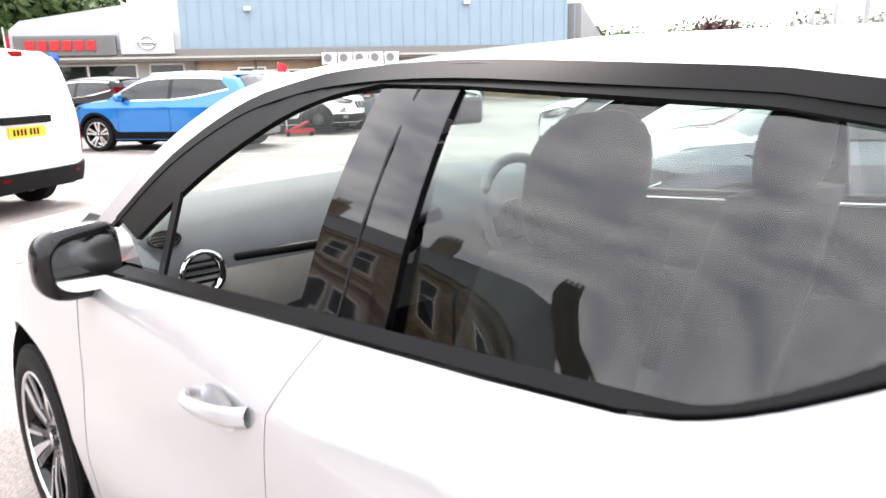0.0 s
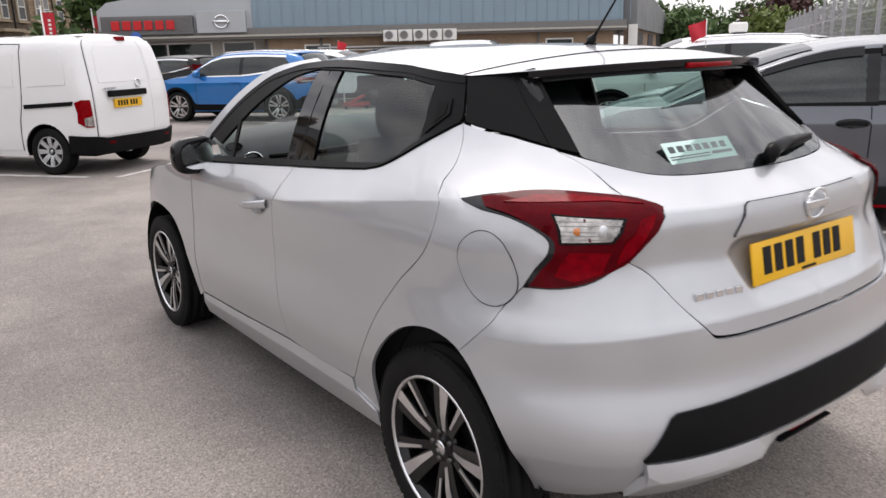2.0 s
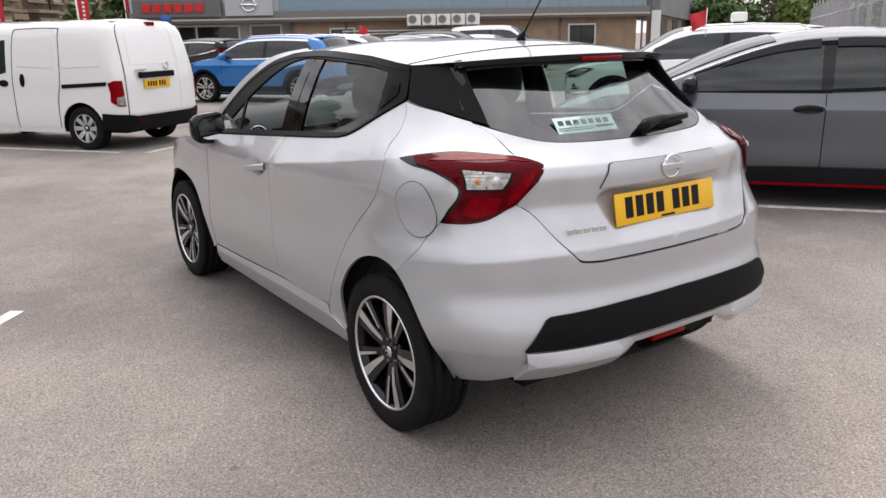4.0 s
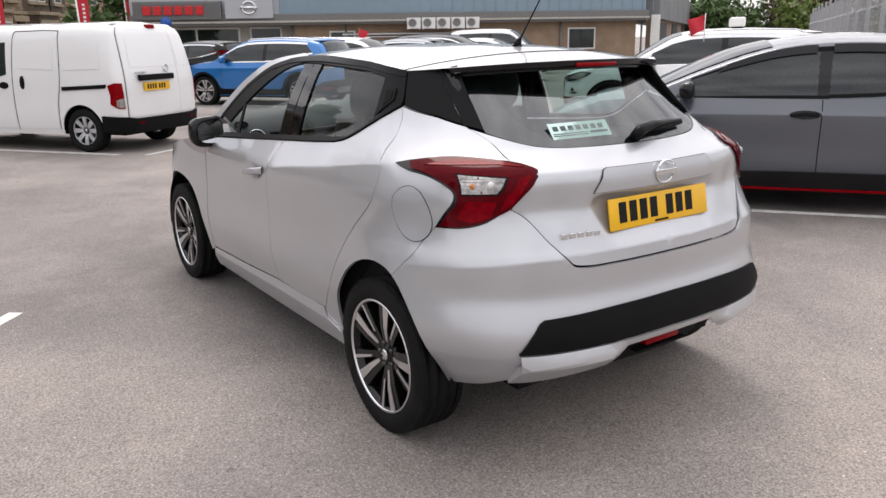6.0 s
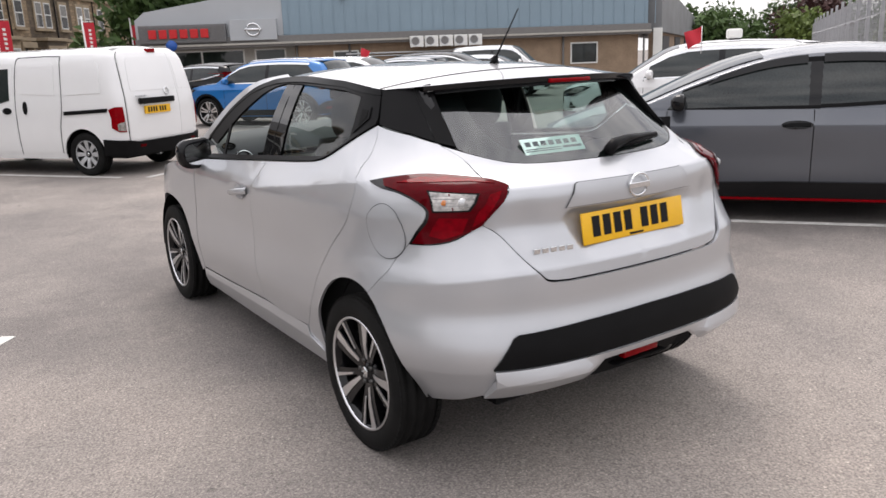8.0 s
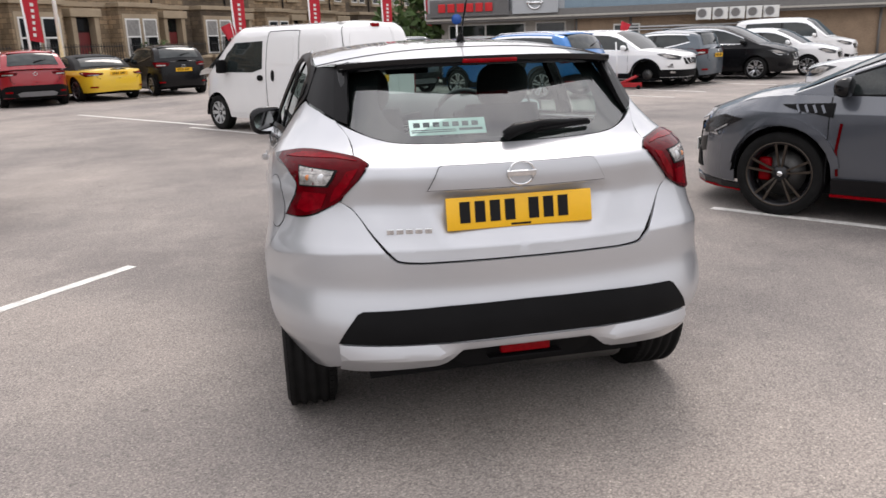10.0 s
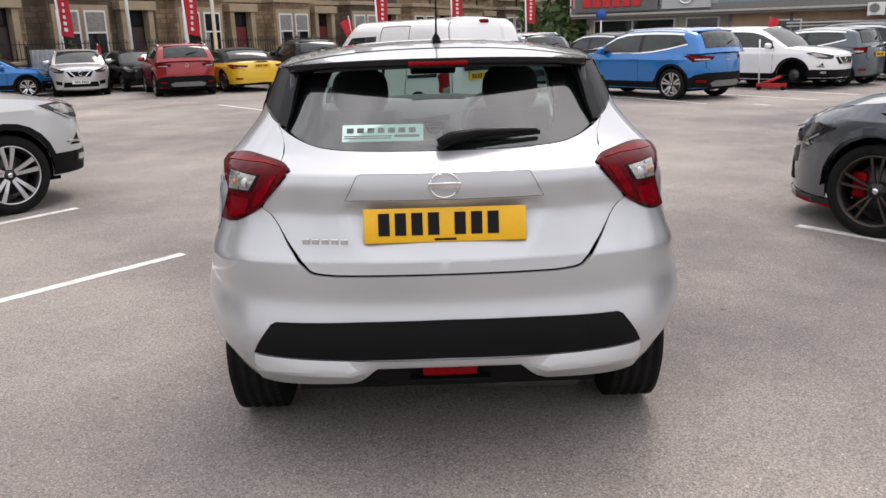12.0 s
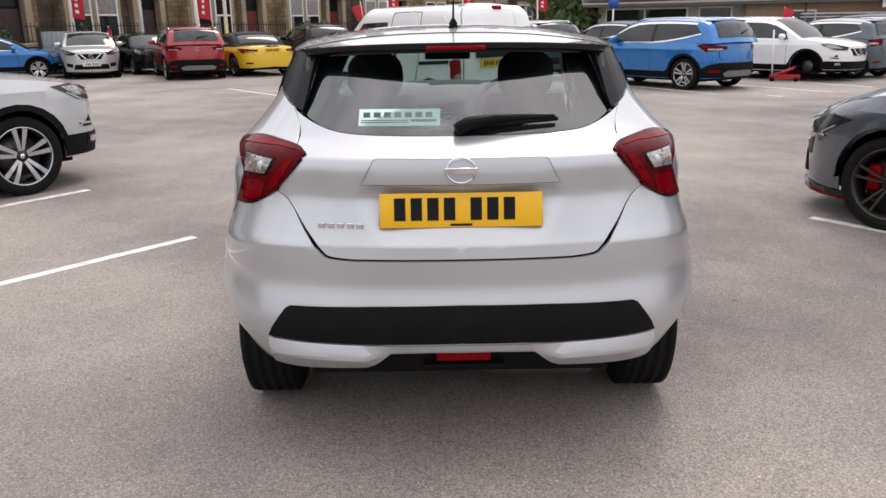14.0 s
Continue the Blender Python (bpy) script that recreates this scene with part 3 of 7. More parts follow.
    def seat(x, y, wide, back_z):
        bm = bmesh.new()
        rows = []
        for v in np.linspace(0, 1, 9):
            zz = 0.42 + v * (back_z - 0.42)
            yy = y - 0.14 - 0.20 * v
            half = wide * (1.0 - 0.25 * v ** 3)
            ring = []
            for k in range(14):
                t = 2 * math.pi * k / 14
                c, s = math.cos(t), math.sin(t)
                ring.append((x + half * math.copysign(abs(c) ** 0.5, c), yy + (0.065 + 0.02 * abs(c)) * math.copysign(abs(s) ** 0.7, s), zz))
            rows.append(ring + ring[:1])
        grid(bm, rows)
        bmesh.ops.contextual_create(bm, geom=[v for v in bm.verts if abs(v.co.z - back_z) < 1e-4])
        bmesh.ops.recalc_face_normals(bm, faces=bm.faces)
        part("seat_back", bm, CABIN_DARK, car)
        bm = box(bmesh.new(), x - wide, x + wide, y - 0.25, y + 0.32, 0.34, 0.52, 0.05)
        part("seat_cushion", bm, CABIN_DARK, car)

    def headrest(x, y, z):
        bm = bmesh.new()
        bmesh.ops.create_uvsphere(bm, u_segments=18, v_segments=12, radius=1)
        for v in bm.verts:
            c = v.co
            v.co = Vector((x + 0.135 * math.copysign(abs(c.x) ** 0.75, c.x), y + 0.055 * math.copysign(abs(c.y) ** 0.8, c.y) - c.z * 0.02, z + 0.115 * math.copysign(abs(c.z) ** 0.75, c.z)))
        part("headrest", bm, CABIN_DARK, car)

    for x in (-0.36, 0.36):
        seat(x, 1.12, 0.25, 1.13)
        headrest(x, 0.77, 1.225)
    seat(0.0, 0.26, 0.60, 0.92)
    for x in (-0.36, 0.36):
        headrest(x, -0.085, 1.00)
    bm = box(bmesh.new(), -0.13, 0.13, 1.50, 1.53, 1.27, 1.34, 0.012)
    part("rear_view_mirror", bm, BLACK_TRIM, car)
    bm = box(bmesh.new(), -0.60, 0.60, -0.42, 0.02, 0.86, 0.875, 0.004)
    part("parcel_shelf", bm, CABIN_DARK, car, smooth=False)
    bm = bmesh.new()
    grid(bm, [[(x, y, 1.395 - 0.06 * x * x - 0.03 * (y - 0.6) ** 2) for x in np.linspace(-0.54, 0.54, 9)] for y in np.linspace(-0.12, 1.45, 8)])
    part("headlining", bm, mat("headlining", (0.32, 0.31, 0.29), 0.9, bump=0.2, fine=300), car)


def hero_car():
    car = thing("silver_hatchback", Matrix.Identity(4), "silver metallic five-door hatchback with red boomerang tail lamps, parked on asphalt", "car")
    S, R, at = HERO.by_y, HERO.by_x, HERO.at

    def side(*pts):
        return [(S(y, z), z) for y, z in pts]

    def rear(*pts):
        return [(R(x, z), z) for x, z in pts]

    apex = (0.037, 1.243)
    gap = curve(side(apex, (-0.008, 1.146), (-0.038, 1.049), (-0.018, 0.93), (0.142, 0.778), (0.295, 0.603), (0.459, 0.377)))
    sill_end = side((0.46, 0.335), (0.322, 0.293))
    arch = curve(side((0.322, 0.293), (0.315, 0.44), (0.232, 0.563), (0.094, 0.668), (-0.055, 0.708), (-0.187, 0.686), (-0.285, 0.585), (-0.340, 0.43), (-0.352, 0.30)), 5)
    lamp_low = curve(rear((-0.782, 0.873), (-0.757, 0.931), (-0.744, 0.962), (-0.742, 0.998)) + side((-0.275, 1.036), (-0.182, 1.049), (-0.113, 1.064)), 5)
    lamp_top = side((-0.113, 1.066)) + curve(rear((-0.752, 1.081), (-0.700, 1.092), (-0.641, 1.092), (-0.540, 1.079), (-0.502, 1.062)), 5)
    lamp_in = curve(rear((-0.497, 1.057), (-0.580, 0.966), (-0.605, 0.938)), 4) + curve(rear((-0.605, 0.938), (-0.678, 0.894), (-0.735, 0.876), (-0.782, 0.873)), 4)
    shut = rear((-0.540, 1.079)) + curve(rear((-0.540, 1.079), (-0.546, 1.14), (-0.582, 1.186)), 3)
    arch_split = 5 * 5
    shoulder = side((1.25, 0.918), (0.98, 0.918), (0.43, 0.991), (-0.112, 1.063))
    for mirror in (False, True):
        quarter = gap + sill_end + arch[:arch_split + 1] + rear((-0.782, 0.873)) + lamp_low + lamp_top[:-4] + shut + side((-0.12, 1.213), apex)
        panel("quarter_panel", bumper_skin, quarter, SILVER, car, mirror=mirror, folds=[shoulder], step=0.026)
        # doors
        split = curve(side((0.915, 1.042), (0.976, 0.922), (1.006, 0.706), (0.990, 0.55), (0.955, 0.375)))
        belt_r = side((0.915, 1.042), (0.60, 1.066), (0.42, 1.083)) + curve(side((0.42, 1.083), (0.301, 1.114), (0.173, 1.178), apex), 4)
        rear_door = split[::-1] + belt_r + gap + side((0.70, 0.362))
        d = panel("rear_door", at, rear_door, SILVER, car, mirror=mirror, folds=[shoulder])
        fdoor = split + side((1.45, 0.352), (1.92, 0.338), (1.90, 0.60), (1.88, 0.90), (1.86, 0.975), (1.66, 0.989), (1.30, 1.014))
        f = panel("front_door", at, fdoor, SILVER, car, mirror=mirror, folds=[shoulder])
        # sill
        sill = side((0.335, 0.29), (0.46, 0.333), (0.48, 0.37), (0.955, 0.368), (1.45, 0.346), (1.93, 0.332), (1.95, 0.22), (1.2, 0.215), (0.36, 0.22))
        panel("sill", sill_skin, sill, SILVER, car, mirror=mirror, lift=-0.002, folds=[side((0.40, 0.318), (0.95, 0.322), (1.45, 0.308), (1.92, 0.298))])
        # front wing and nose
        arch_f = curve(side((1.99, 0.30), (2.005, 0.40), (2.05, 0.54), (2.16, 0.65), (2.32, 0.70), (2.50, 0.705), (2.68, 0.66), (2.80, 0.55), (2.86, 0.42), (2.88, 0.28)), 4)
        wing = side((1.86, 0.972), (1.885, 0.90), (1.905, 0.60), (1.925, 0.33)) + arch_f + [(HERO.end, 0.22), (HERO.end, 0.70)] + side((3.05, 0.76), (2.70, 0.85), (2.35, 0.915))
        panel("front_wing", at, wing, SILVER, car, mirror=mirror, step=0.05)
        lampf = side((2.84, 0.745), (2.90, 0.765), (2.98, 0.755), (3.08, 0.72), (3.10, 0.68), (2.98, 0.68))
        panel("headlamp", at, lampf, CLEAR_LENS, car, mirror=mirror, lift=0.004)
        # door handle of the front door in its dish
        hroot = part("handle_dish", lathe(bmesh.new(), [(0.001, 0.0), (0.05, -0.003), (0.062, -0.008)], 20, "X"), SILVER, f)
        hroot.matrix_basis = Matrix.Translation((0.838 if mirror else -0.8385, 1.125, 0.885)) @ Matrix.Diagonal((1 if not mirror else -1, 1.0, 0.62, 1))
        bm = bmesh.new()
        sx = 1 if mirror else -1
        rows = []
        for v in np.linspace(0, 1, 9):
            y = 1.272 - 0.24 * v
            bulge = 0.008 + 0.026 * math.sin(math.pi * v) ** 0.5
            z, h = 0.863 + 0.034 * v, 0.011 + 0.007 * v
            ring = [(sx * (0.833 + bulge + 0.008 * c), y, z + h * s) for c, s in ((math.cos(t), math.sin(t)) for t in np.linspace(0, 2 * math.pi, 11))]
            rows.append(ring)
        part("door_handle", grid(bm, rows), SILVER, f)
        card = side((0.36, 1.075), (0.60, 1.068), (0.915, 1.048), (1.30, 1.022), (1.70, 0.998), (1.82, 0.96), (1.82, 0.40), (0.62, 0.40), (0.30, 0.80), (0.20, 1.02))
        panel("door_card", at, card, CABIN_DARK, car, step=0.08, lift=-0.024, rim=0, mirror=mirror, gap=0)
        # window frames and glass
        belt = side((1.72, 0.992), (1.30, 1.018), (0.915, 1.046), (0.60, 1.070), (0.42, 1.086)) + curve(side((0.42, 1.086), (0.301, 1.117), (0.173, 1.181), (0.045, 1.244)), 4)
        belt_up = curve(side((0.045, 1.262), (0.165, 1.203), (0.255, 1.148), (0.33, 1.113), (0.43, 1.101)), 4) + side((0.60, 1.088), (0.915, 1.066), (1.30, 1.039), (1.66, 1.016))
        panel("belt_moulding", at, belt + belt_up, BLACK_TRIM, car, lift=0.006, mirror=mirror, gap=0)
        top_out = curve(side((1.80, 1.10), (1.60, 1.245), (1.379, 1.345), (1.20, 1.388), (1.03, 1.408), (0.80, 1.414), (0.488, 1.402), (0.25, 1.384), (0.088, 1.368)), 4)
        top_in_r = curve(side((0.088, 1.322), (0.20, 1.342), (0.45, 1.368), (0.784, 1.383)), 4)
        top_in_f = curve(side((0.955, 1.386), (1.10, 1.363), (1.254, 1.313), (1.45, 1.215), (1.66, 1.07)), 4)
        panel("window_rail", at, top_out + top_in_r + top_in_f, BLACK_TRIM, car, lift=0.003, mirror=mirror, gap=0)
        panel("roof_edge_trim", at, top_out + [(a, z - 0.022) for a, z in top_out[::-1]], BLACK_TRIM, car, lift=0.005, mirror=mirror, gap=0)
        pillar = side((0.955, 1.387), (1.008, 1.05), (0.795, 1.070), (0.784, 1.385))
        panel("b_pillar", glass_skin, pillar, PIANO_BLACK, car, lift=-0.004, mirror=mirror, gap=0)
        ribbon("pillar_seam", glass_skin, side((0.868, 1.40), (0.878, 1.30), (0.888, 1.20), (0.905, 1.06)), 0.005, INK, car, lift=-0.002, mirror=mirror)
        tri = side((0.197, 1.344), (0.199, 1.186), (0.13, 1.215), (0.040, 1.250), (0.086, 1.366), (0.15, 1.362))
        q = panel("corner_trim", at, tri, BLACK_TRIM, car, lift=0.003, mirror=mirror, gap=0)
        pocket = side((0.163, 1.312), (0.100, 1.305), (0.090, 1.262), (0.172, 1.206))
        panel("hidden_handle", at, pocket, BLACK_TRIM, q, lift=0.008, mirror=mirror)
        if not mirror:
            inner = side((0.150, 1.298), (0.108, 1.293), (0.106, 1.262), (0.145, 1.232))
            panel("handle_recess", at, inner, BLACK_PLASTIC, q, lift=0.0095, mirror=mirror)
        rglass = side((0.778, 1.385), (0.45, 1.371), (0.192, 1.344), (0.192, 1.19), (0.26, 1.143), (0.34, 1.112), (0.43, 1.10), (0.76, 1.072))
        g = panel("rear_door_glass", glass_skin, rglass, GLASS_SIDE, car, lift=-0.010, rim=0, mirror=mirror, gap=0)
        g.visible_shadow = False
        sail = side((1.50, 1.032), (1.72, 1.018), (1.60, 1.115), (1.535, 1.15))
        g = panel("quarter_light", at, sail, GLASS_CLEAR, car, lift=-0.004, rim=0, mirror=mirror, gap=0)
        g.visible_shadow = False
        ribbon("quarter_light_bar", at, side((1.49, 1.02), (1.52, 1.18)), 0.025, BLACK_TRIM, car, lift=0.004, mirror=mirror)
        if mirror:
            fglass = side((0.96, 1.385), (1.254, 1.313), (1.45, 1.215), (1.52, 1.15), (1.49, 1.035), (1.0, 1.055))
            g = panel("front_door_glass", at, fglass, GLASS_CLEAR, car, lift=-0.004, rim=0, mirror=True, gap=0)
            g.visible_shadow = False
        # painted windscreen pillar, and the black panel behind the rear door
        pil = curve(side((0.99, 1.414), (1.20, 1.391), (1.379, 1.348), (1.60, 1.248), (1.80, 1.104), (1.93, 0.99)), 4)
        inner = [(a + 0.075, z + 0.012) for a, z in pil[::-1]]
        panel("windscreen_pillar", at, pil + inner, SILVER, car, mirror=mirror, gap=0, lift=0.001)
        cpanel = side((0.030, 1.246), (-0.12, 1.217)) + rear((-0.582, 1.19), (-0.566, 1.28), (-0.549, 1.372)) + side((0.03, 1.372), (0.085, 1.369))
        panel("c_pillar_panel", at, cpanel, BLACK_TRIM, car, lift=0.001, mirror=mirror)
        # tail lamp: black housing, red lens, clear inner lens
        loop = lamp_low + lamp_top + lamp_in
        lamp = panel("tail_lamp", at, loop, BLACK_GLOSS, car, step=0.025, lift=0.004, rim=0.02, mirror=mirror, gap=0.0005)
        red_top = side((-0.17, 1.070)) + curve(rear((-0.740, 1.080), (-0.698, 1.089), (-0.641, 1.089), (-0.542, 1.076), (-0.506, 1.061)), 4)
        red_in = curve(rear((-0.503, 1.055), (-0.584, 0.963), (-0.609, 0.937)), 3) + curve(rear((-0.611, 0.935), (-0.679, 0.897), (-0.735, 0.880), (-0.774, 0.878)), 3)
        red_low = curve(rear((-0.772, 0.882), (-0.748, 0.931), (-0.735, 0.962), (-0.735, 1.000)) + side((-0.28, 1.041), (-0.20, 1.053)), 3)
        panel("red_lens", at, red_low + red_top + red_in, LAMP_RED, lamp, step=0.02, lift=0.009, rim=0.006, mirror=mirror, gap=0)
        # brighter red facets with the lens's highlight painted in; none of them glows
        panel("lamp_crown", at, side((-0.24, 1.064)) + rear((-0.70, 1.080), (-0.64, 1.082), (-0.56, 1.071), (-0.535, 1.062), (-0.60, 1.069), (-0.68, 1.068)), LAMP_RED_LIT, lamp, step=0.025, lift=0.011, rim=0.003, mirror=mirror, gap=0)
        panel("lamp_side", at, rear((-0.535, 1.045), (-0.572, 1.035), (-0.612, 0.985), (-0.632, 0.935), (-0.60, 0.955)), LAMP_RED_LIT, lamp, step=0.025, lift=0.011, rim=0.003, mirror=mirror, gap=0)
        panel("lamp_base", at, rear((-0.640, 0.965), (-0.712, 0.966), (-0.738, 0.905), (-0.71, 0.894), (-0.66, 0.912)), LAMP_RED_LIT, lamp, step=0.025, lift=0.011, rim=0.003, mirror=mirror, gap=0)
        panel("lens_surround", at, rear((-0.720, 1.048), (-0.599, 1.039), (-0.635, 0.987), (-0.7245, 0.983)), BLACK_TRIM, lamp, step=0.02, lift=0.0115, rim=0.004, mirror=mirror, gap=0)
        panel("clear_lens", at, rear((-0.716, 1.044), (-0.610, 1.035), (-0.640, 0.992), (-0.720, 0.988)), CLEAR_LENS, lamp, step=0.02, lift=0.0130, rim=0.004, mirror=mirror, gap=0)
        for k in range(5):
            z = 0.996 + 0.009 * k
            ribbon("lens_rib", at, rear((-0.717, z), (-0.68, z), (-0.640 + 0.0007 * (z - 0.99) * 1000, z)), 0.0012, SKID, lamp, lift=0.0142, mirror=mirror)
        ribbon("lens_divider", at, rear((-0.677, 0.992), (-0.676, 1.038)), 0.005, LAMP_RED, lamp, lift=0.0144, mirror=mirror)
        for xx, mm in ((-0.698, AMBER), (-0.655, STEEL)):
            c = at(R(xx, 1.015), 1.015)
            bm = lathe(bmesh.new(), [(0.001, -0.012), (0.010, -0.010), (0.013, 0.0)] if mm is AMBER else [(0.001, -0.010), (0.014, -0.010), (0.018, 0.0)], 16, "Y")
            bm.transform(Matrix.Translation((c.x if not mirror else -c.x, c.y - 0.006, c.z)))
            part("bulb", bm, mm, lamp)
        # fuel flap
        if not mirror:
            fl = [(0.957 + 0.101 * math.cos(t), 0.907 + 0.092 * math.sin(t)) for t in np.linspace(0, 2 * math.pi, 36)[:-1]]
            ribbon("fuel_flap_gap", bumper_skin, fl + fl[:1], 0.0018, INK, car, lift=0.0012)
            panel("fuel_flap", bumper_skin, fl, SILVER, car, lift=0.002, rim=0.002, gap=0.002, step=0.022)
        # door mirror
        mroot = new("door_mirror")
        mroot.parent = car
        yaw = Matrix.Rotation(radians(11), 4, "Z")
        sx = -1 if mirror else 1
        mroot.matrix_basis = Matrix.Translation((0.838 if mirror else -0.838, 1.80, 1.012)) @ Matrix.Diagonal((sx, 1, 1, 1))
        bm = bmesh.new()
        bmesh.ops.create_uvsphere(bm, u_segments=24, v_segments=14, radius=1)
        for v in bm.verts:
            c = v.co.copy()
            y = c.y * (0.085 if c.y > 0 else 0.028)
            v.co = Vector((math.copysign(abs(c.x) ** 0.55, c.x) * 0.098, y, math.copysign(abs(c.z) ** 0.6, c.z) * (0.084 + 0.012 * c.x)))
        bm.transform(yaw)
        part("mirror_shell", bm, BLACK_GLOSS, mroot)
        bm = bmesh.new()
        ring = [(0.078 * math.copysign(abs(math.cos(t)) ** 0.6, math.cos(t)), -0.031, 0.058 * math.copysign(abs(math.sin(t)) ** 0.6, math.sin(t)) * (1 + 0.14 * math.cos(t))) for t in np.linspace(0, 2 * math.pi, 29)[:-1]]
        bm.faces.new([bm.verts.new(p) for p in ring])
        bmesh.ops.rotate(bm, verts=bm.verts, cent=(0, -0.031, 0), matrix=Matrix.Rotation(radians(-8), 3, "X"))
        bmesh.ops.translate(bm, verts=bm.verts, vec=(0, -0.008, 0))
        bm.transform(yaw)
        part("mirror_glass", bm, CHROME, mroot, smooth=False)
        bm = tube(bmesh.new(), [(0.03, 0.02, -0.05), (0.05, 0.005, -0.095), (0.060, 0.0, -0.128)], [0.036, 0.03, 0.018], 10)
        part("mirror_stalk", bm, BLACK_TRIM, mroot)
    # bumper
    low_lamp = curve(rear((-0.782, 0.873), (-0.735, 0.876), (-0.678, 0.894), (-0.605, 0.938)), 4)
    hatch_gap = curve(rear((-0.605, 0.938), (-0.560, 0.905), (-0.506, 0.827), (-0.455, 0.765), (-0.425, 0.742), (-0.35, 0.735)), 4) + [(0.0, 0.736)]
    under = [(0.0, 0.43)] + rear((-0.10, 0.43), (-0.235, 0.425), (-0.315, 0.378), (-0.60, 0.352), (-0.652, 0.350), (-0.70, 0.322), (-0.745, 0.308))
    left = low_lamp + hatch_gap
    right = [(-a, z) for a, z in left[::-1]]
    arch_b = arch[arch_split:]
    bottom_left = under[1:] + arch_b[::-1]
    bump = left + right[1:] + [(-a, z) for a, z in bottom_left[::-1]] + [under[0]] + bottom_left
    def crest(a):
        """The place of the bumper's ridge at a."""
        c = min(1.0, max(0.0, (-0.35 - at(a, 0.76).y) / 0.25))
        return (a, 0.742 + 0.033 * c)

    ridge = [crest(a) for a in np.linspace(R(-0.46, 0.77), S(-0.10, 0.745), 16)]
    top = rear((0.0, 0.60), (-0.30, 0.60), (-0.56, 0.592), (-0.70, 0.60)) + side((-0.35, 0.60))
    foot = rear((-0.655, 0.450), (-0.74, 0.450)) + side((-0.33, 0.450))
    both = [ridge, foot, top] + [[(-a, z) for a, z in r] for r in (ridge, foot, top)]
    panel("rear_bumper", bumper_skin, bump, SILVER, car, step=0.022, gap=0.0004, folds=both)
    ins = [(0.0, 0.473)] + rear((-0.27, 0.469), (-0.475, 0.469), (-0.636, 0.470), (-0.618, 0.505), (-0.572, 0.572), (-0.555, 0.582), (-0.28, 0.592)) + [(0.0, 0.596)]
    panel("bumper_insert", bumper_skin, ins + [(-a, z) for a, z in ins[::-1]], BLACK_PLASTIC, car, lift=0.010, rim=0.014, step=0.03, label="matt black bumper insert")
    # silver lip of two facets: a bright upper one and an undercut lower one

    def lip_skin(a, z):
        p = bumper_skin(a, z)
        p.y -= 0.040 * max(0.0, 1 - abs(z - 0.418) / (0.055 if z > 0.418 else 0.09)) * min(1.0, max(0.0, (abs(p.x) - 0.22) / 0.10))
        return p

    strip = [(0.0, 0.466)] + rear((-0.27, 0.463), (-0.475, 0.463), (-0.634, 0.463), (-0.640, 0.41), (-0.652, 0.353), (-0.60, 0.353), (-0.32, 0.382), (-0.29, 0.392), (-0.225, 0.440)) + [(0.0, 0.446)]
    edge_line = rear((-0.25, 0.436), (-0.34, 0.418), (-0.50, 0.416), (-0.63, 0.412))
    panel("bumper_lip", lip_skin, strip + [(-a, z) for a, z in strip[::-1][1:-1]], SILVER, car, lift=0.008, rim=0.03, step=0.024, crisp=14, folds=[edge_line, [(-a, z) for a, z in edge_line]])
    bm = bmesh.new()
    rows = [[(w * u, -0.655 + 0.22 * (w * u) ** 2 + 0.3 * (0.44 - z), z) for u in np.linspace(-1, 1, 13)] for z, w in ((0.445, 0.25), (0.40, 0.27), (0.36, 0.25), (0.335, 0.20))]
    part("diffuser", grid(bm, rows), BLACK_PLASTIC, car)
    bm = box(bmesh.new(), -0.087, 0.094, -0.668, -0.60, 0.385, 0.428, 0.006)
    part("fog_lamp", bm, RED_BRIGHT, car, "red rear fog lamp")
    bm = box(bmesh.new(), -0.13, 0.14, -0.668, -0.58, 0.366, 0.373, 0.003)
    part("lamp_shelf", bm, BLACK_PLASTIC, car)
    # tailgate
    hl = curve(rear((-0.582, 1.186), (-0.548, 1.14), (-0.540, 1.079), (-0.570, 0.99), (-0.600, 0.938)), 3) + curve(rear((-0.598, 0.935), (-0.557, 0.905), (-0.503, 0.827), (-0.452, 0.768), (-0.423, 0.747), (-0.35, 0.740)), 4) + [(0.0, 0.741)]
    gl = [(0.0, 1.106)] + curve(rear((-0.20, 1.107), (-0.364, 1.112), (-0.465, 1.131), (-0.582, 1.182)), 4)
    loop = hl + [(-a, z) for a, z in hl[::-1][1:]] + [(-a, z) for a, z in gl[::-1]] + gl[1:]
    press = [rear((-0.56, 0.782), (-0.268, 0.782), (0.0, 0.782)), rear((-0.53, 1.050), (0.0, 1.050)), rear((-0.31, 0.968), (0.0, 0.968))]
    panel("tailgate", hatch_skin, loop, SILVER, car, step=0.02, gap=0.0004, folds=press + [[(-a, z) for a, z in r] for r in press])
    crown = [(0.0, 0.971)] + rear((-0.318, 0.971), (-0.276, 1.046), (-0.262, 1.050)) + [(0.0, 1.050)]
    rim_line = [(0.0, 0.9696)] + rear((-0.3194, 0.9697), (-0.2772, 1.0472), (-0.2626, 1.0512)) + [(0.0, 1.0512)]
    panel("garnish_gap", HERO.at, rim_line + [(-a, z) for a, z in rim_line[::-1][1:-1]], INK, car, lift=0.0022, rim=0.0, step=0.026, gap=0)
    panel("tailgate_garnish", HERO.at, crown + [(-a, z) for a, z in crown[::-1][1:-1]], SILVER, car, lift=0.0058, rim=0.004, step=0.026)
    # rear screen, its black surround, and the spoiler
    edge = rear((-0.582, 1.188), (-0.567, 1.28), (-0.549, 1.372))
    inner = rear((-0.500, 1.385), (-0.522, 1.28), (-0.540, 1.172))
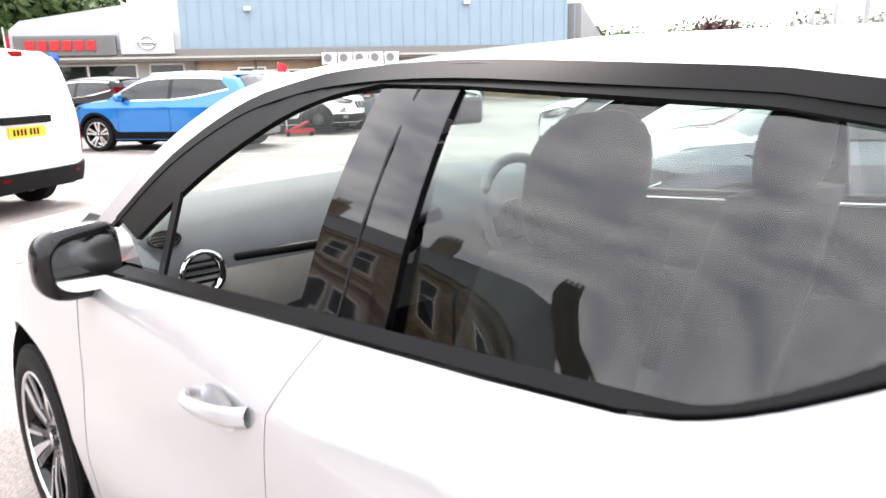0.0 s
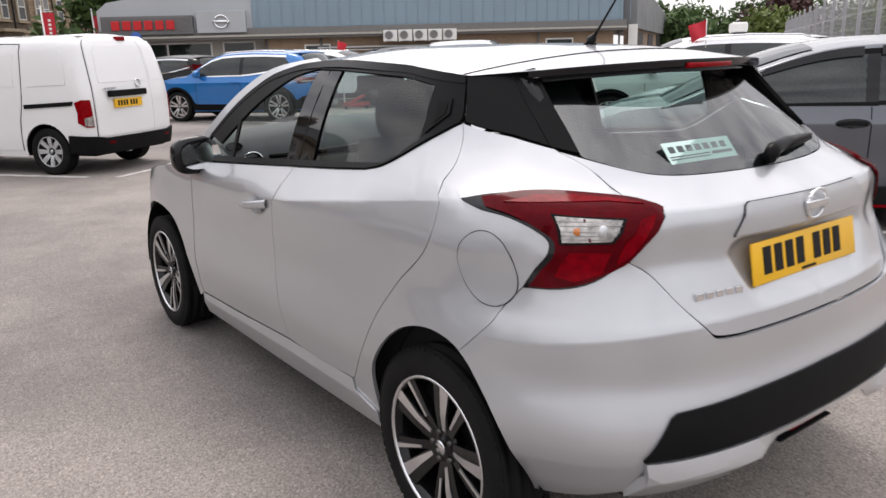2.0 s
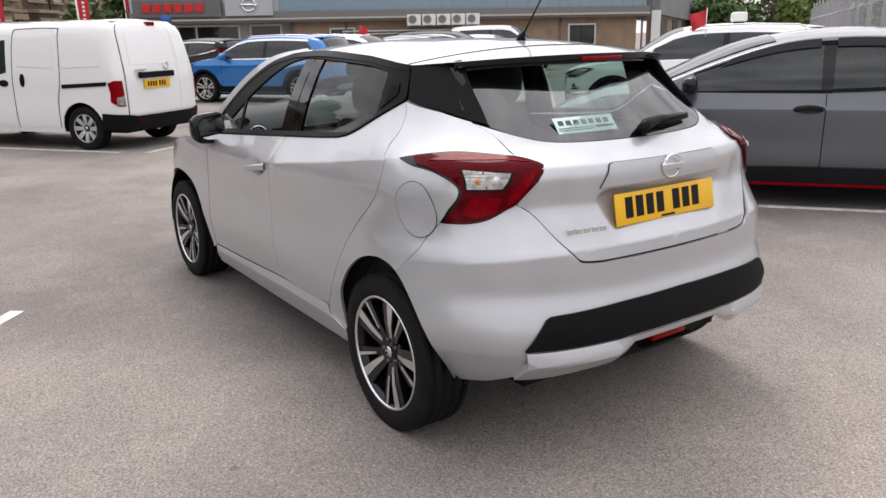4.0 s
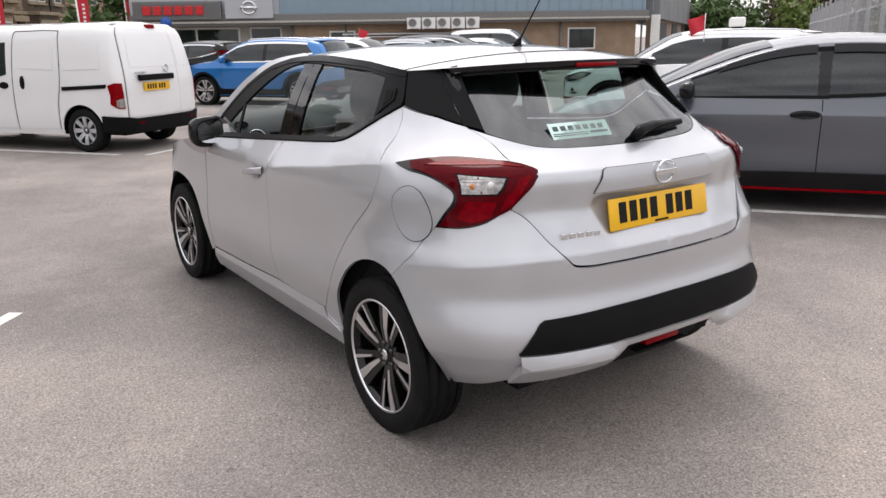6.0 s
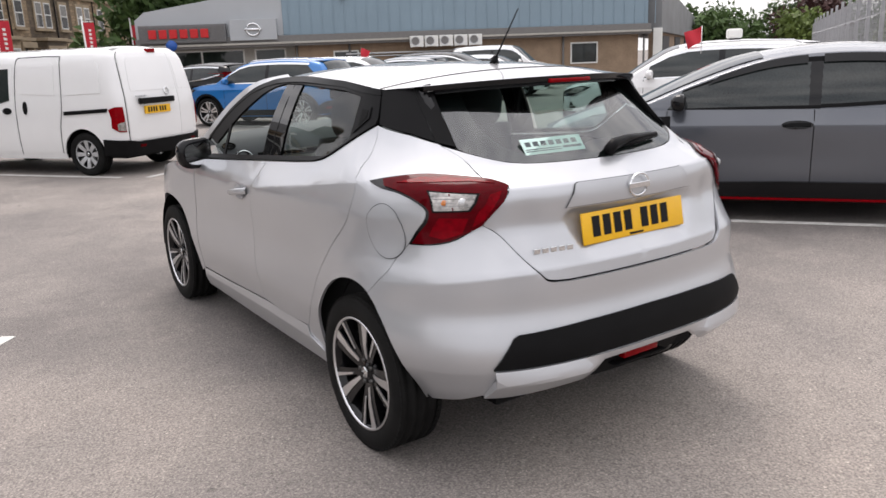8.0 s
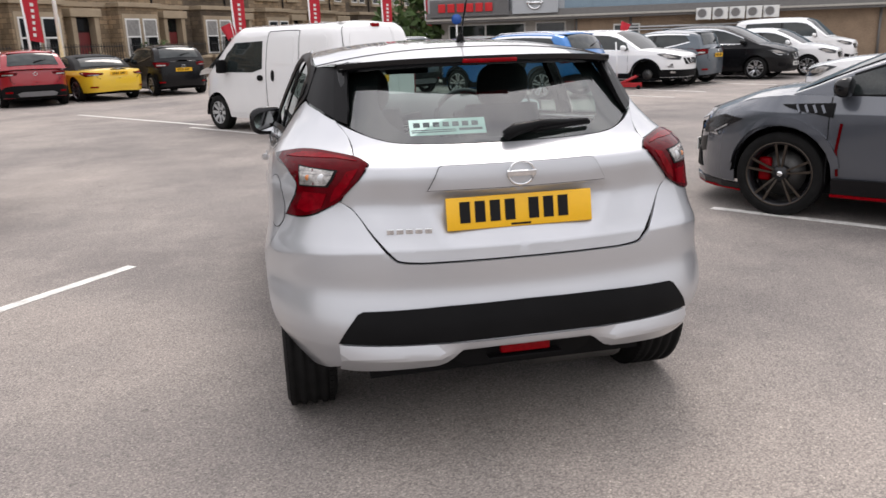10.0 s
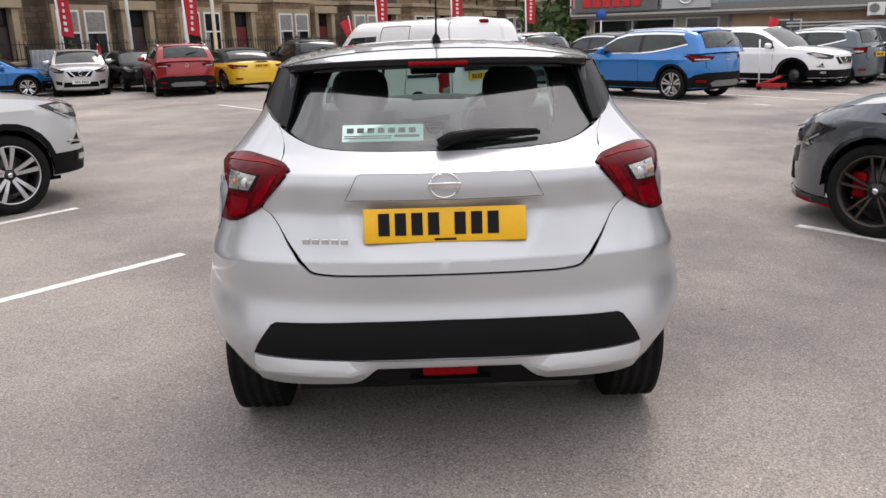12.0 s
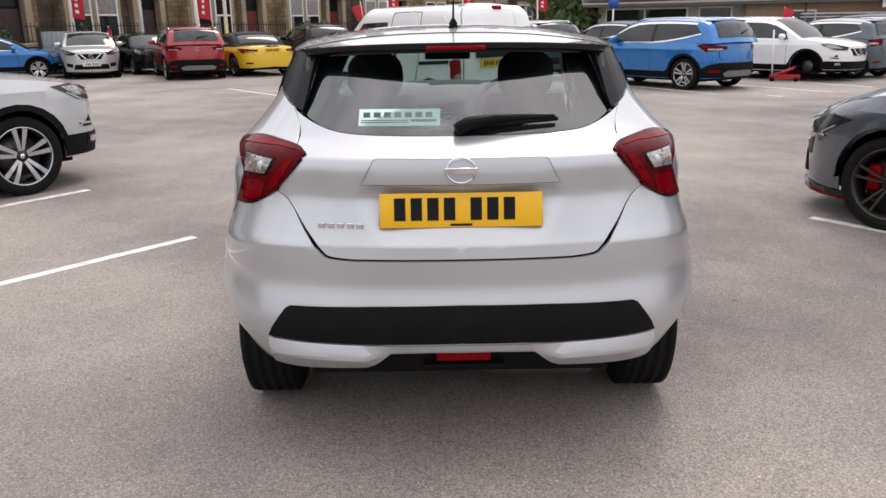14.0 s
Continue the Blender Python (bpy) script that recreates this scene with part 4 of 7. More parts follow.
    for mirror in (False, True):
        panel("screen_side", at, edge + inner, BLACK_TRIM, car, lift=0.004, mirror=mirror, gap=0)
    scr = [(0.0, 1.109)] + curve(rear((-0.20, 1.110), (-0.364, 1.115), (-0.465, 1.134), (-0.545, 1.172)), 4) + rear((-0.522, 1.28), (-0.500, 1.368)) + [(0.0, 1.372)]
    g = panel("rear_screen", screen_skin, scr + [(-a, z) for a, z in scr[::-1][1:-1]], GLASS_HERO, car, lift=-0.002, rim=0, gap=0)
    g.visible_shadow = False
    inner = curve(rear((-0.385, 1.366), (-0.405, 1.32), (-0.418, 1.27), (-0.416, 1.225), (-0.395, 1.18), (-0.35, 1.150), (-0.28, 1.137), (-0.15, 1.130)), 4) + [(0.0, 1.129)]
    outer = [(0.0, 1.109)] + curve(rear((-0.20, 1.110), (-0.364, 1.115), (-0.465, 1.134), (-0.545, 1.172)), 4) + rear((-0.522, 1.28), (-0.500, 1.366))
    panel("screen_border", screen_skin, outer + inner[:-1] + [(-a, z) for a, z in inner[::-1]] + [(-a, z) for a, z in outer[::-1][:-1]], BLACK_PLASTIC, car, lift=-0.006, rim=0, gap=0)
    for sx in (-1, 1):
        bm = bmesh.new()
        rows = []
        for z in np.linspace(1.165, 1.385, 12):
            x = float(np.interp(z, [1.172, 1.28, 1.385], [-0.541, -0.523, -0.500]))
            o, q = at(R(x, z), z), screen_skin(R(x, z), z)
            rows.append([(sx * -o.x, o.y - 0.003, z), (sx * -(q.x + 0.004), q.y + 0.004, z)])
        part("screen_reveal", grid(bm, rows), BLACK_TRIM, car)
    # roof
    yk = [-0.285, -0.10, 0.10, 0.35, 0.80, 1.03, 1.20, 1.32]
    ze = [1.379, 1.369, 1.380, 1.396, 1.415, 1.409, 1.389, 1.365]
    xe = [0.549, 0.612, 0.613, 0.609, 0.597, 0.590, 0.598, 0.60]
    zc = [1.398, 1.424, 1.443, 1.456, 1.462, 1.455, 1.443, 1.430]
    bm = bmesh.new()
    rows = []

    def roof_row(y, n=33):
        e, w, c = (float(np.interp(y, yk, t)) for t in (ze, xe, zc))
        bow = 0.62 * min(1, max(0, (0.35 - y) / 0.6))
        fore = 0.28 * min(1, max(0, (y - 1.0) / 0.32))
        return [(w * u, y + bow * (w * u) ** 2 + fore * (0.36 - (w * u) ** 2), e + (c - e) * (1 - abs(u) ** 2.4)) for u in np.linspace(-1, 1, n)]

    for y in np.concatenate([np.linspace(-0.285, 0.0, 9), np.linspace(0.05, 1.32, 24)]):
        rows.append(roof_row(y))
    grid(bm, rows)
    bmesh.ops.recalc_face_normals(bm, faces=bm.faces)
    part("roof", bm, SILVER, car)
    seam = roof_row(-0.055)
    part("roof_seam", tube(bmesh.new(), [(x, y, z + 0.0005) for x, y, z in seam], 0.0022, 4), INK, car)
    # spoiler's dark lip and underside, and its side fins
    bm = bmesh.new()
    rows = []
    for x, y, z in roof_row(-0.285, 25):
        rows.append([(x, y - 0.002, z + 0.0005), (x, y - 0.004, z - 0.016), (x * 0.985, y + 0.012, z - 0.034), (x * 0.96, y + 0.19, z - 0.030)])
    part("spoiler", grid(bm, rows), BLACK_GLOSS, car)
    for sx in (-1, 1):
        bm = bmesh.new()
        rows = []
        for v in np.linspace(0, 1, 8):
            z = 1.372 - 0.15 * v
            a0 = R(-0.549 - 0.022 * v, z)
            o, q = at(a0, z), at(a0 - 0.05, z)
            reach = 0.045 * (1 - v) ** 1.5
            rows.append([(sx * -o.x, o.y, z), (sx * -(o.x * 0.5 + q.x * 0.5), (o.y + q.y) / 2 - reach, z - 0.01), (sx * -q.x, q.y - reach * 0.3, z)])
        part("spoiler_fin", grid(bm, rows), BLACK_GLOSS, car)
    bm = box(bmesh.new(), -0.107, 0.100, -0.291, -0.25, 1.373, 1.388, 0.004)
    part("high_brake_lamp", bm, RED_BRIGHT, car, "slim red high-level brake lamp")
    # aerial
    bm = tube(bmesh.new(), [(0, 0.184, 1.444), (0, 0.182, 1.462), (0, 0.165, 1.478)], [0.03, 0.018, 0.008], 12)
    a = part("aerial", bm, BLACK_TRIM, car)
    part("aerial_rod", tube(bmesh.new(), [(0, 0.168, 1.472), (0, 0.02, 1.66)], [0.0045, 0.0025], 6), BLACK_TRIM, a)
    # wiper
    bm = tube(bmesh.new(), [(-0.01, -0.497, 1.128), (0.03, -0.485, 1.146), (0.12, -0.470, 1.160), (0.32, -0.432, 1.160)], [0.020, 0.022, 0.015, 0.007], 10)
    wp = part("rear_wiper", bm, BLACK_TRIM, car)
    part("wiper_blade", tube(bmesh.new(), [(0.02, -0.474, 1.135), (0.17, -0.466, 1.143), (0.33, -0.427, 1.152)], 0.008, 6), BLACK_PLASTIC, wp)
    # badge, model lettering as plain bars, number plate
    bm = bmesh.new()
    ring = [(0.046 * math.cos(t), 0, 0.040 * math.sin(t)) for t in np.linspace(0, 2 * math.pi, 33)]
    tube(bm, ring, 0.0045, 8)
    box(bm, -0.052, 0.052, -0.007, 0.004, -0.010, 0.010, 0.002)
    bm.transform(Matrix.Translation((0.0, -0.637, 1.018)) @ Matrix.Rotation(radians(4), 4, "X"))
    part("badge", bm, CHROME, car, "round chrome badge with a bar")
    bm = bmesh.new()
    for k in range(5):
        box(bm, -0.470 + k * 0.032, -0.446 + k * 0.032, -0.004, 0.004, -0.009, 0.009, 0.001)
    bm.transform(Matrix.Translation((0.0, -0.690, 0.842)) @ Matrix.Rotation(radians(-11), 4, "Z"))
    part("model_lettering", bm, CHROME, car, "row of small chrome bars")
    tilt = Matrix.Translation((0.0, -0.620, 0.888)) @ Matrix.Rotation(radians(-10), 4, "X")
    bm = box(bmesh.new(), -0.26, 0.26, -0.004, 0.004, -0.0555, 0.0555, 0.003)
    bm.transform(tilt)
    plate = part("number_plate", bm, PLATE_YELLOW, car, "yellow number plate with plain black bars")
    for k in range(7):
        x = -0.196 + k * 0.053 + (0.032 if k > 3 else 0)
        boxed("plate_bar", (x - 0.018, x + 0.018, -0.006, -0.003, -0.032, 0.040), INK, plate, 0, m=tilt)
    boxed("small_print_bar", (-0.035, 0.035, -0.006, -0.003, -0.050, -0.043), INK, plate, 0, m=tilt)
    # bonnet and windscreen
    bm = bmesh.new()
    rows = []
    for y in np.linspace(1.86, 3.28, 16):
        z = np.interp(y, [1.86, 2.35, 2.70, 3.05, 3.28], [0.972, 0.915, 0.85, 0.76, 0.70])
        w = -at(S(min(y, 3.2), z), z).x * (1 if y < 3.2 else 0.7)
        rows.append([(w * u, y + 0.10 * (1 - u * u), z + 0.028 * (1 - abs(u) ** 2.5)) for u in np.linspace(-1, 1, 17)])
    part("bonnet", grid(bm, rows), SILVER, car)
    bm = bmesh.new()
    rows = []
    for y, z, fore in ((1.30, 1.375, 0.20), (1.50, 1.300, 0.24), (1.70, 1.18, 0.28), (1.90, 1.02, 0.32)):
        p = at(S(y, z) + 0.06, z + 0.01)
        rows.append([(-p.x * u, p.y + fore * (1 - u * u), p.z + 0.035 * (1 - u * u)) for u in np.linspace(-1, 1, 13)])
    g = part("windscreen", grid(bm, rows), GLASS_CLEAR, car)
    g.visible_shadow = False
    # wheel housings, underbody, wheels
    boxed("floor_pan", (-0.70, 0.70, 0.42, 2.1, 0.19, 0.24), BLACK_PLASTIC, car, 0)
    boxed("engine_undertray", (-0.52, 0.52, 2.1, 3.1, 0.20, 0.26), BLACK_PLASTIC, car, 0)
    boxed("rear_axle_tray", (-0.53, 0.53, -0.47, 0.42, 0.26, 0.40), BLACK_PLASTIC, car, 0)
    # axle tube and silencer box added to block light and darken the ground below
    part("shade_axle", tube(bmesh.new(), [(-0.62, 0.03, 0.27), (0.0, 0.06, 0.23), (0.62, 0.03, 0.27)], 0.05, 10), BLACK_PLASTIC, car)
    part("shade_silencer", box(bmesh.new(), 0.08, 0.50, -0.44, -0.20, 0.20, 0.33, 0.05), DISC, car)
    for y in (0.0, 2.525):
        for sx in (-1, 1):
            bm = bmesh.new()
            rows = [[(sx * x, y + 0.355 * math.cos(t), 0.30 + 0.385 * math.sin(t)) for t in np.linspace(0.0, math.pi, 15)] for x in (0.52, 0.80 if y else 0.745)]
            grid(bm, rows)
            bm.faces.new([v for v in bm.verts if abs(abs(v.co.x) - 0.52) < 1e-4])
            part("wheel_housing", bm, BLACK_PLASTIC, car)
    for y in (0.0, 2.525):
        for sx in (-1, 1):
            m = Matrix.Translation((sx * (0.716 if y else 0.738), y, 0.306)) @ (Matrix.Identity(4) if sx < 0 else Matrix.Rotation(math.pi, 4, "Z")) @ Matrix.Rotation(0.25 if y else 0.1, 4, "X")
            blade_wheel(wheel(car, m, 0.308, 0.195, 0.222, (0, 0, 0.045, 1.0), MACHINED, BLACK_GLOSS), 0.308, 0.0975, 0.222)
    hero_interior(car)
    # paper sticker inside the rear screen
    st = thing("dealer_sticker", pose(-0.198, -0.405, 1.160, 51, 0, -3), "pale green paper dealer sticker stuck inside the rear screen", "sticker")
    bm = box(bmesh.new(), -0.137, 0.137, -0.033, 0.033, -0.001, 0.001)
    part("paper", bm, PAPER, st, smooth=False)
    for k in range(7):
        boxed("printed_bar", (-0.122 + k * 0.035, -0.099 + k * 0.035, 0.0, 0.019, 0.0012, 0.0022), PRINT_GREY, st, 0)
    for x0, x1, y0, y1 in ((-0.13, 0.03, -0.014, -0.011), (0.04, 0.125, -0.018, -0.009), (-0.13, 0.03, -0.022, -0.019)):
        boxed("printed_line", (x0, x1, y0, y1, 0.0012, 0.0022), PRINT_GREY, st, 0)
    return car


hero_car()


# ---- the other vehicles ----
def vehicle(name, m, label, group, coat, rear, base, nose, half, high, belt, radius, hood, tip, ws, rs, clad=None, spokes=(5, 0.2, 0.06, 1.2), rim_face=MACHINED,
            rim_dark=ALLOY_DARK, windows=2, tail=(0.62, 0.86, 0.80, 1.02), roof_rail=None, plate="rear", missing=None, van=False, glass_m=GLASS_DARK, sill=0.24, category="car", open_top=False, tint_tail=RED_LENS, tumble=0.74, trim=None, top_m=None, caliper=None, extra=None, rim_share=0.70, deflector=False, nose_k=(0.90, 0.98, 1.0, 1.0, 0.97, 0.90, 0.86), snout=2.9, kick=0.42, lamp_m=HEADLAMP, fog=(0.82, 0.62, 0.36, 0.48)):
    """A parked vehicle, y = 0 at the rear axle. ws, rs: the windscreen's and the rear screen's foot and head in y. tail: the rear lamp's x from, x to, z from, z to."""
    car = thing(name, m, label, category, group)

    def press(y, z):
        """The pressed shoulder under the windows, the hollow doors and the swollen arches."""
        out = 0.016 * max(0.0, 1 - abs(z - belt + 0.13) / 0.13) - 0.014 * math.exp(-((z - 0.56) / 0.11) ** 2 - ((y - base / 2) / 0.75) ** 2)
        return out + 0.018 * sum(math.exp(-((y - c) / 0.36) ** 2 - ((z - 0.66) / 0.17) ** 2) for c in (0.0, base))

    low = Shell([0.15, 0.28, 0.45, 0.65, 0.82, belt - 0.04, belt + 0.03],
                [half * k for k in (0.93, 0.965, 0.99, 1.0, 0.99, 0.975 if van else 0.962, 0.965 if van else 0.945)],
                [-rear * k for k in (0.90, 0.97, 1.0, 1.0, 0.985, 0.96, 0.93)],
                [base + nose * k for k in nose_k],
                [0.16] * 7, bend=4.6, y_rear=0.30, y_front=base - 0.15, snout=snout, crease=None if van else press)
    at = low.at
    S, R, F = low.by_y, low.by_x, low.by_front
    rr = radius + 0.055
    chin = 0.23 if clad is None else 0.29

    def arch(y):
        out = []
        for t in np.linspace(0.0, math.pi, 13):
            yy, zz = y + rr * math.cos(t), radius + rr * math.sin(t)
            out.append((S(yy, zz), zz))
        return out

    def top(y):
        return float(np.interp(y, [-rear, ws[0] - 0.15, ws[0] + 0.1, base + nose * 0.35, base + nose * 0.95], [belt, belt, hood, hood - 0.045, tip]))

    ys = np.linspace(-rear * 0.92, base + nose * 0.85, 22)
    for mirror in (False, True):
        loop = [(0.0, 0.30), *[(S(-rear * 0.62, 0.26), 0.26)], (S(-rr, 0.26), 0.26)] + arch(0.0)[::-1] + [(S(rr, sill), sill), (S(base - rr, sill), sill)] + arch(base)[::-1] + [(S(base + rr, chin), chin), (low.end, chin - 0.01), (low.end, tip)]
        loop += [(S(y, top(y)), top(y)) for y in ys[::-1]] + [(0.0, belt)]
        shoulder = [(S(y, belt - 0.13), belt - 0.13) for y in np.linspace(-rear * 0.6, base + nose * 0.3, 12)]
        panel("body_side", at, loop, coat, car, step=0.07, mirror=mirror, gap=0, folds=[shoulder])
        if clad is not None:
            band = [(S(-rear * 0.6, 0.28), 0.28), (S(-rr, 0.27), 0.27)] + arch(0.0)[::-1] + [(S(rr, sill + 0.02), sill + 0.02), (S(base - rr, sill + 0.02), sill + 0.02)] + arch(base)[::-1] + [(S(base + rr, 0.30), 0.30), (low.end, 0.29), (low.end, 0.48), (S(base + rr + 0.06, 0.50), 0.50)]
            big = rr + 0.055
            band += [(S(base + big * math.cos(t), radius + big * math.sin(t)), radius + big * math.sin(t)) for t in np.linspace(0.3, math.pi - 0.25, 11)]
            band += [(S(base - big - 0.05, sill + 0.16), sill + 0.16), (S(big + 0.05, sill + 0.16), sill + 0.16)]
            band += [(S(big * math.cos(t), radius + big * math.sin(t)), radius + big * math.sin(t)) for t in np.linspace(0.25, math.pi - 0.3, 11)]
            band += [(R(-half * 0.86, 0.56), 0.56), (R(-half * 0.66, 0.60), 0.60), (0.0, 0.60), (0.0, 0.28)]
            panel("cladding", at, band, clad, car, step=0.09, lift=0.008, mirror=mirror, gap=0)
        # shut lines, handles
        door = (ws[0] - 0.35, (ws[0] + rs[0]) / 2 + 0.12)
        if not van:
            for y in (door[0] + 0.05, door[1]):
                ribbon("door_seam", at, [(S(y, z), z) for z in np.linspace(sill + 0.05, belt - 0.01, 6)], 0.008, INK, car, lift=0.002, mirror=mirror)
            for y in (() if deflector else (door[1] + 0.16, door[1] - 0.82)):
                ribbon("door_handle", at, [(S(y - 0.1 + 0.04 * k, belt - 0.13), belt - 0.13) for k in range(6)], 0.028, trim or coat, car, lift=0.03, mirror=mirror)
        # lamps
        x0, x1, z0, z1 = tail
        loop = [(R(-x0, z1 - 0.04), z1 - 0.04), (R(-half * x1, z1), z1), (S(-rear * 0.35, z1 - 0.02), z1 - 0.02), (S(-rear * 0.55, z0 + 0.04), z0 + 0.04), (R(-half * x1, z0), z0), (R(-x0 - 0.04, z0 + 0.05), z0 + 0.05)]
        lamp = panel("tail_lamp", at, loop, tint_tail, car, step=0.05, lift=0.008, mirror=mirror, gap=0)
        zm, zh = (z0 + z1) / 2, (z1 - z0) / 2
        loop = [(R(-x0 - 0.10, zm + zh * 0.45), zm + zh * 0.45), (R(-half * x1, zm + zh * 0.65), zm + zh * 0.65), (S(-rear * 0.48, zm + zh * 0.6), zm + zh * 0.6), (S(-rear * 0.55, zm + zh * 0.2), zm + zh * 0.2), (R(-half * x1, zm + zh * 0.1), zm + zh * 0.1), (R(-x0 - 0.10, zm + zh * 0.1), zm + zh * 0.1)]
        panel("light_bar", at, loop, RED_BRIGHT, lamp, step=0.05, lift=0.013, rim=0.004, mirror=mirror, gap=0)
        xm = half * x1 - 0.03
        loop = [(R(-x0 - 0.12, zm - zh * 0.1), zm - zh * 0.1), (R(-xm, zm - zh * 0.1), zm - zh * 0.1), (R(-xm, zm - zh * 0.5), zm - zh * 0.5), (R(-x0 - 0.12, zm - zh * 0.45), zm - zh * 0.45)]
        panel("reversing_lens", at, loop, CLEAR_LENS, lamp, step=0.05, lift=0.013, rim=0.004, mirror=mirror, gap=0)
        seam = [(0.0, 0.66), (R(-half * 0.60, 0.66), 0.66), (R(-half * 0.68, 0.72), 0.72), (R(-half * 0.68, z0 + 0.04), z0 + 0.04)]
        ribbon("tailgate_seam", at, seam, 0.012, INK, car, lift=0.003, mirror=mirror)
        loop = [(R(-half * 0.84, 0.40), 0.40), (R(-half * 0.66, 0.40), 0.40), (R(-half * 0.66, 0.445), 0.445), (R(-half * 0.84, 0.445), 0.445)]
        panel("reflector", at, loop, RED_BRIGHT, car, step=0.05, lift=0.014, rim=0.006, mirror=mirror, gap=0)
        if clad is not None:
            loop = [(0.0, 0.30), (R(-half * 0.50, 0.30), 0.30), (R(-half * 0.56, 0.38), 0.38), (R(-half * 0.42, 0.43), 0.43), (0.0, 0.43)]
            panel("skid_plate", at, loop, SKID, car, step=0.06, lift=0.018, rim=0.01, mirror=mirror, gap=0)
        zt = tip + 0.02
        loop = [(F(-half * 0.55, zt - 0.12), zt - 0.12), (F(-half * 0.5, zt - 0.03), zt - 0.03), (S(base + nose * 0.55, zt + 0.06), zt + 0.06), (S(base + nose * 0.35, zt + 0.04), zt + 0.04), (S(base + nose * 0.65, zt - 0.10), zt - 0.10)]
        lamp = panel("headlamp", at, loop, lamp_m, car, step=0.05, lift=0.008, mirror=mirror, gap=0)
        loop = [(F(-half * 0.66, zt - 0.065), zt - 0.065), (S(base + nose * 0.62, zt + 0.035), zt + 0.035), (S(base + nose * 0.45, zt + 0.035), zt + 0.035), (S(base + nose * 0.60, zt - 0.055), zt - 0.055)]
        panel("headlamp_lens", at, loop, CLEAR_LENS if lamp_m is HEADLAMP else HEADLAMP, lamp, step=0.04, lift=0.012, rim=0.003, mirror=mirror, gap=0)
        daylight = [(F(-half * 0.56, zt - 0.105), zt - 0.105), (F(-half * 0.80, zt - 0.108), zt - 0.108), (S(base + nose * 0.64, zt - 0.085), zt - 0.085), (S(base + nose * 0.50, zt - 0.02), zt - 0.02)]
        ribbon("daylight_strip", at, daylight, 0.014, MACHINED, lamp, lift=0.014, mirror=mirror)
        f0, f1, f2, f3 = fog
        loop = [(F(-half * f0, f2 + 0.03), f2 + 0.03), (F(-half * f1, f2), f2), (F(-half * f1, f3 - 0.01), f3 - 0.01), (F(-half * f0, f3 + 0.02), f3 + 0.02)]
        recess = panel("fog_lamp_recess", at, loop, BLACK_TRIM, car, step=0.05, lift=0.012 if clad else 0.003, rim=0.003, mirror=mirror, gap=0)
        if clad is not None:
            loop = [(F(-half * x, z), z) for x, z in ((0.80, 0.405), (0.70, 0.40), (0.70, 0.455), (0.80, 0.46))]
            panel("fog_lamp", at, loop, CLEAR_LENS, recess, step=0.03, lift=0.020, rim=0.004, mirror=mirror, gap=0)
            loop = [(F(-half * x, z), z) for x, z in ((0.86, 0.56), (0.74, 0.55), (0.78, 0.66))]
            vent = panel("bumper_vent", at, loop, BLACK_TRIM, car, step=0.04, lift=0.004, rim=0.003, mirror=mirror, gap=0)
            ribbon("vent_bar", at, [(F(-half * x, z), z) for x, z in ((0.88, 0.595), (0.80, 0.59), (0.74, 0.58))], 0.02, MACHINED, vent, lift=0.014, mirror=mirror)
        # door mirror
        mr = new("door_mirror")
        mr.parent = car
        sx = -1 if not mirror else 1
        mr.matrix_basis = Matrix.Translation((sx * (half + 0.07), ws[0] - 0.42, belt + 0.07))
        bm = bmesh.new()
        bmesh.ops.create_uvsphere(bm, u_segments=14, v_segments=8, radius=1)
        for v in bm.verts:
            c = v.co.copy()
            v.co = Vector((math.copysign(abs(c.x) ** 0.6, c.x) * 0.11, c.y * (0.09 if c.y > 0 else 0.04), math.copysign(abs(c.z) ** 0.7, c.z) * 0.075))
        part("mirror_shell", bm, trim or coat, mr)
        part("mirror_stalk", tube(bmesh.new(), [(-sx * 0.06, 0.02, -0.03), (-sx * 0.13, 0.04, -0.07)], 0.025, 8), BLACK_TRIM, mr)
    # grille, number plates
    zt = tip
    loop = [(F(-half * 0.45, zt - 0.05), zt - 0.05), (F(-half * 0.33, zt - 0.22), zt - 0.22)]
    panel("grille", at, loop + [(2 * low.end - a, z) for a, z in loop[::-1]], BLACK_TRIM, car, step=0.07, lift=0.008, gap=0)
    loop = [(F(-half * 0.55, 0.45), 0.45), (F(-half * 0.6, 0.30), 0.30)]
    panel("lower_grille", at, loop + [(2 * low.end - a, z) for a, z in loop[::-1]], BLACK_PLASTIC, car, step=0.07, lift=0.008, gap=0)
    vee = [(F(-half * 0.36, zt - 0.04), zt - 0.04), (F(-half * 0.17, zt - 0.20), zt - 0.20), (low.end, zt - 0.215)]
    for mirror in (False, True):
        ribbon("grille_bar", at, vee, 0.03, CHROME if trim is None else BLACK_GLOSS, car, lift=0.018, mirror=mirror)
    bm = tube(bmesh.new(), [(0.05 * math.cos(t), 0, 0.045 * math.sin(t)) for t in np.linspace(0, 2 * math.pi, 17)], 0.008, 6)
    c = at(0.0, 0.90)
    bm.transform(Matrix.Translation(c + Vector((0, -0.012, 0))))
    part("rear_badge", bm, CHROME, car)
    bm = tube(bmesh.new(), [(0.055 * math.cos(t), 0, 0.05 * math.sin(t)) for t in np.linspace(0, 2 * math.pi, 17)], 0.008, 6)
    c = at(low.end, zt - 0.12)
    bm.transform(Matrix.Translation(c + Vector((0, 0.015, 0))))
    part("front_badge", bm, CHROME, car)
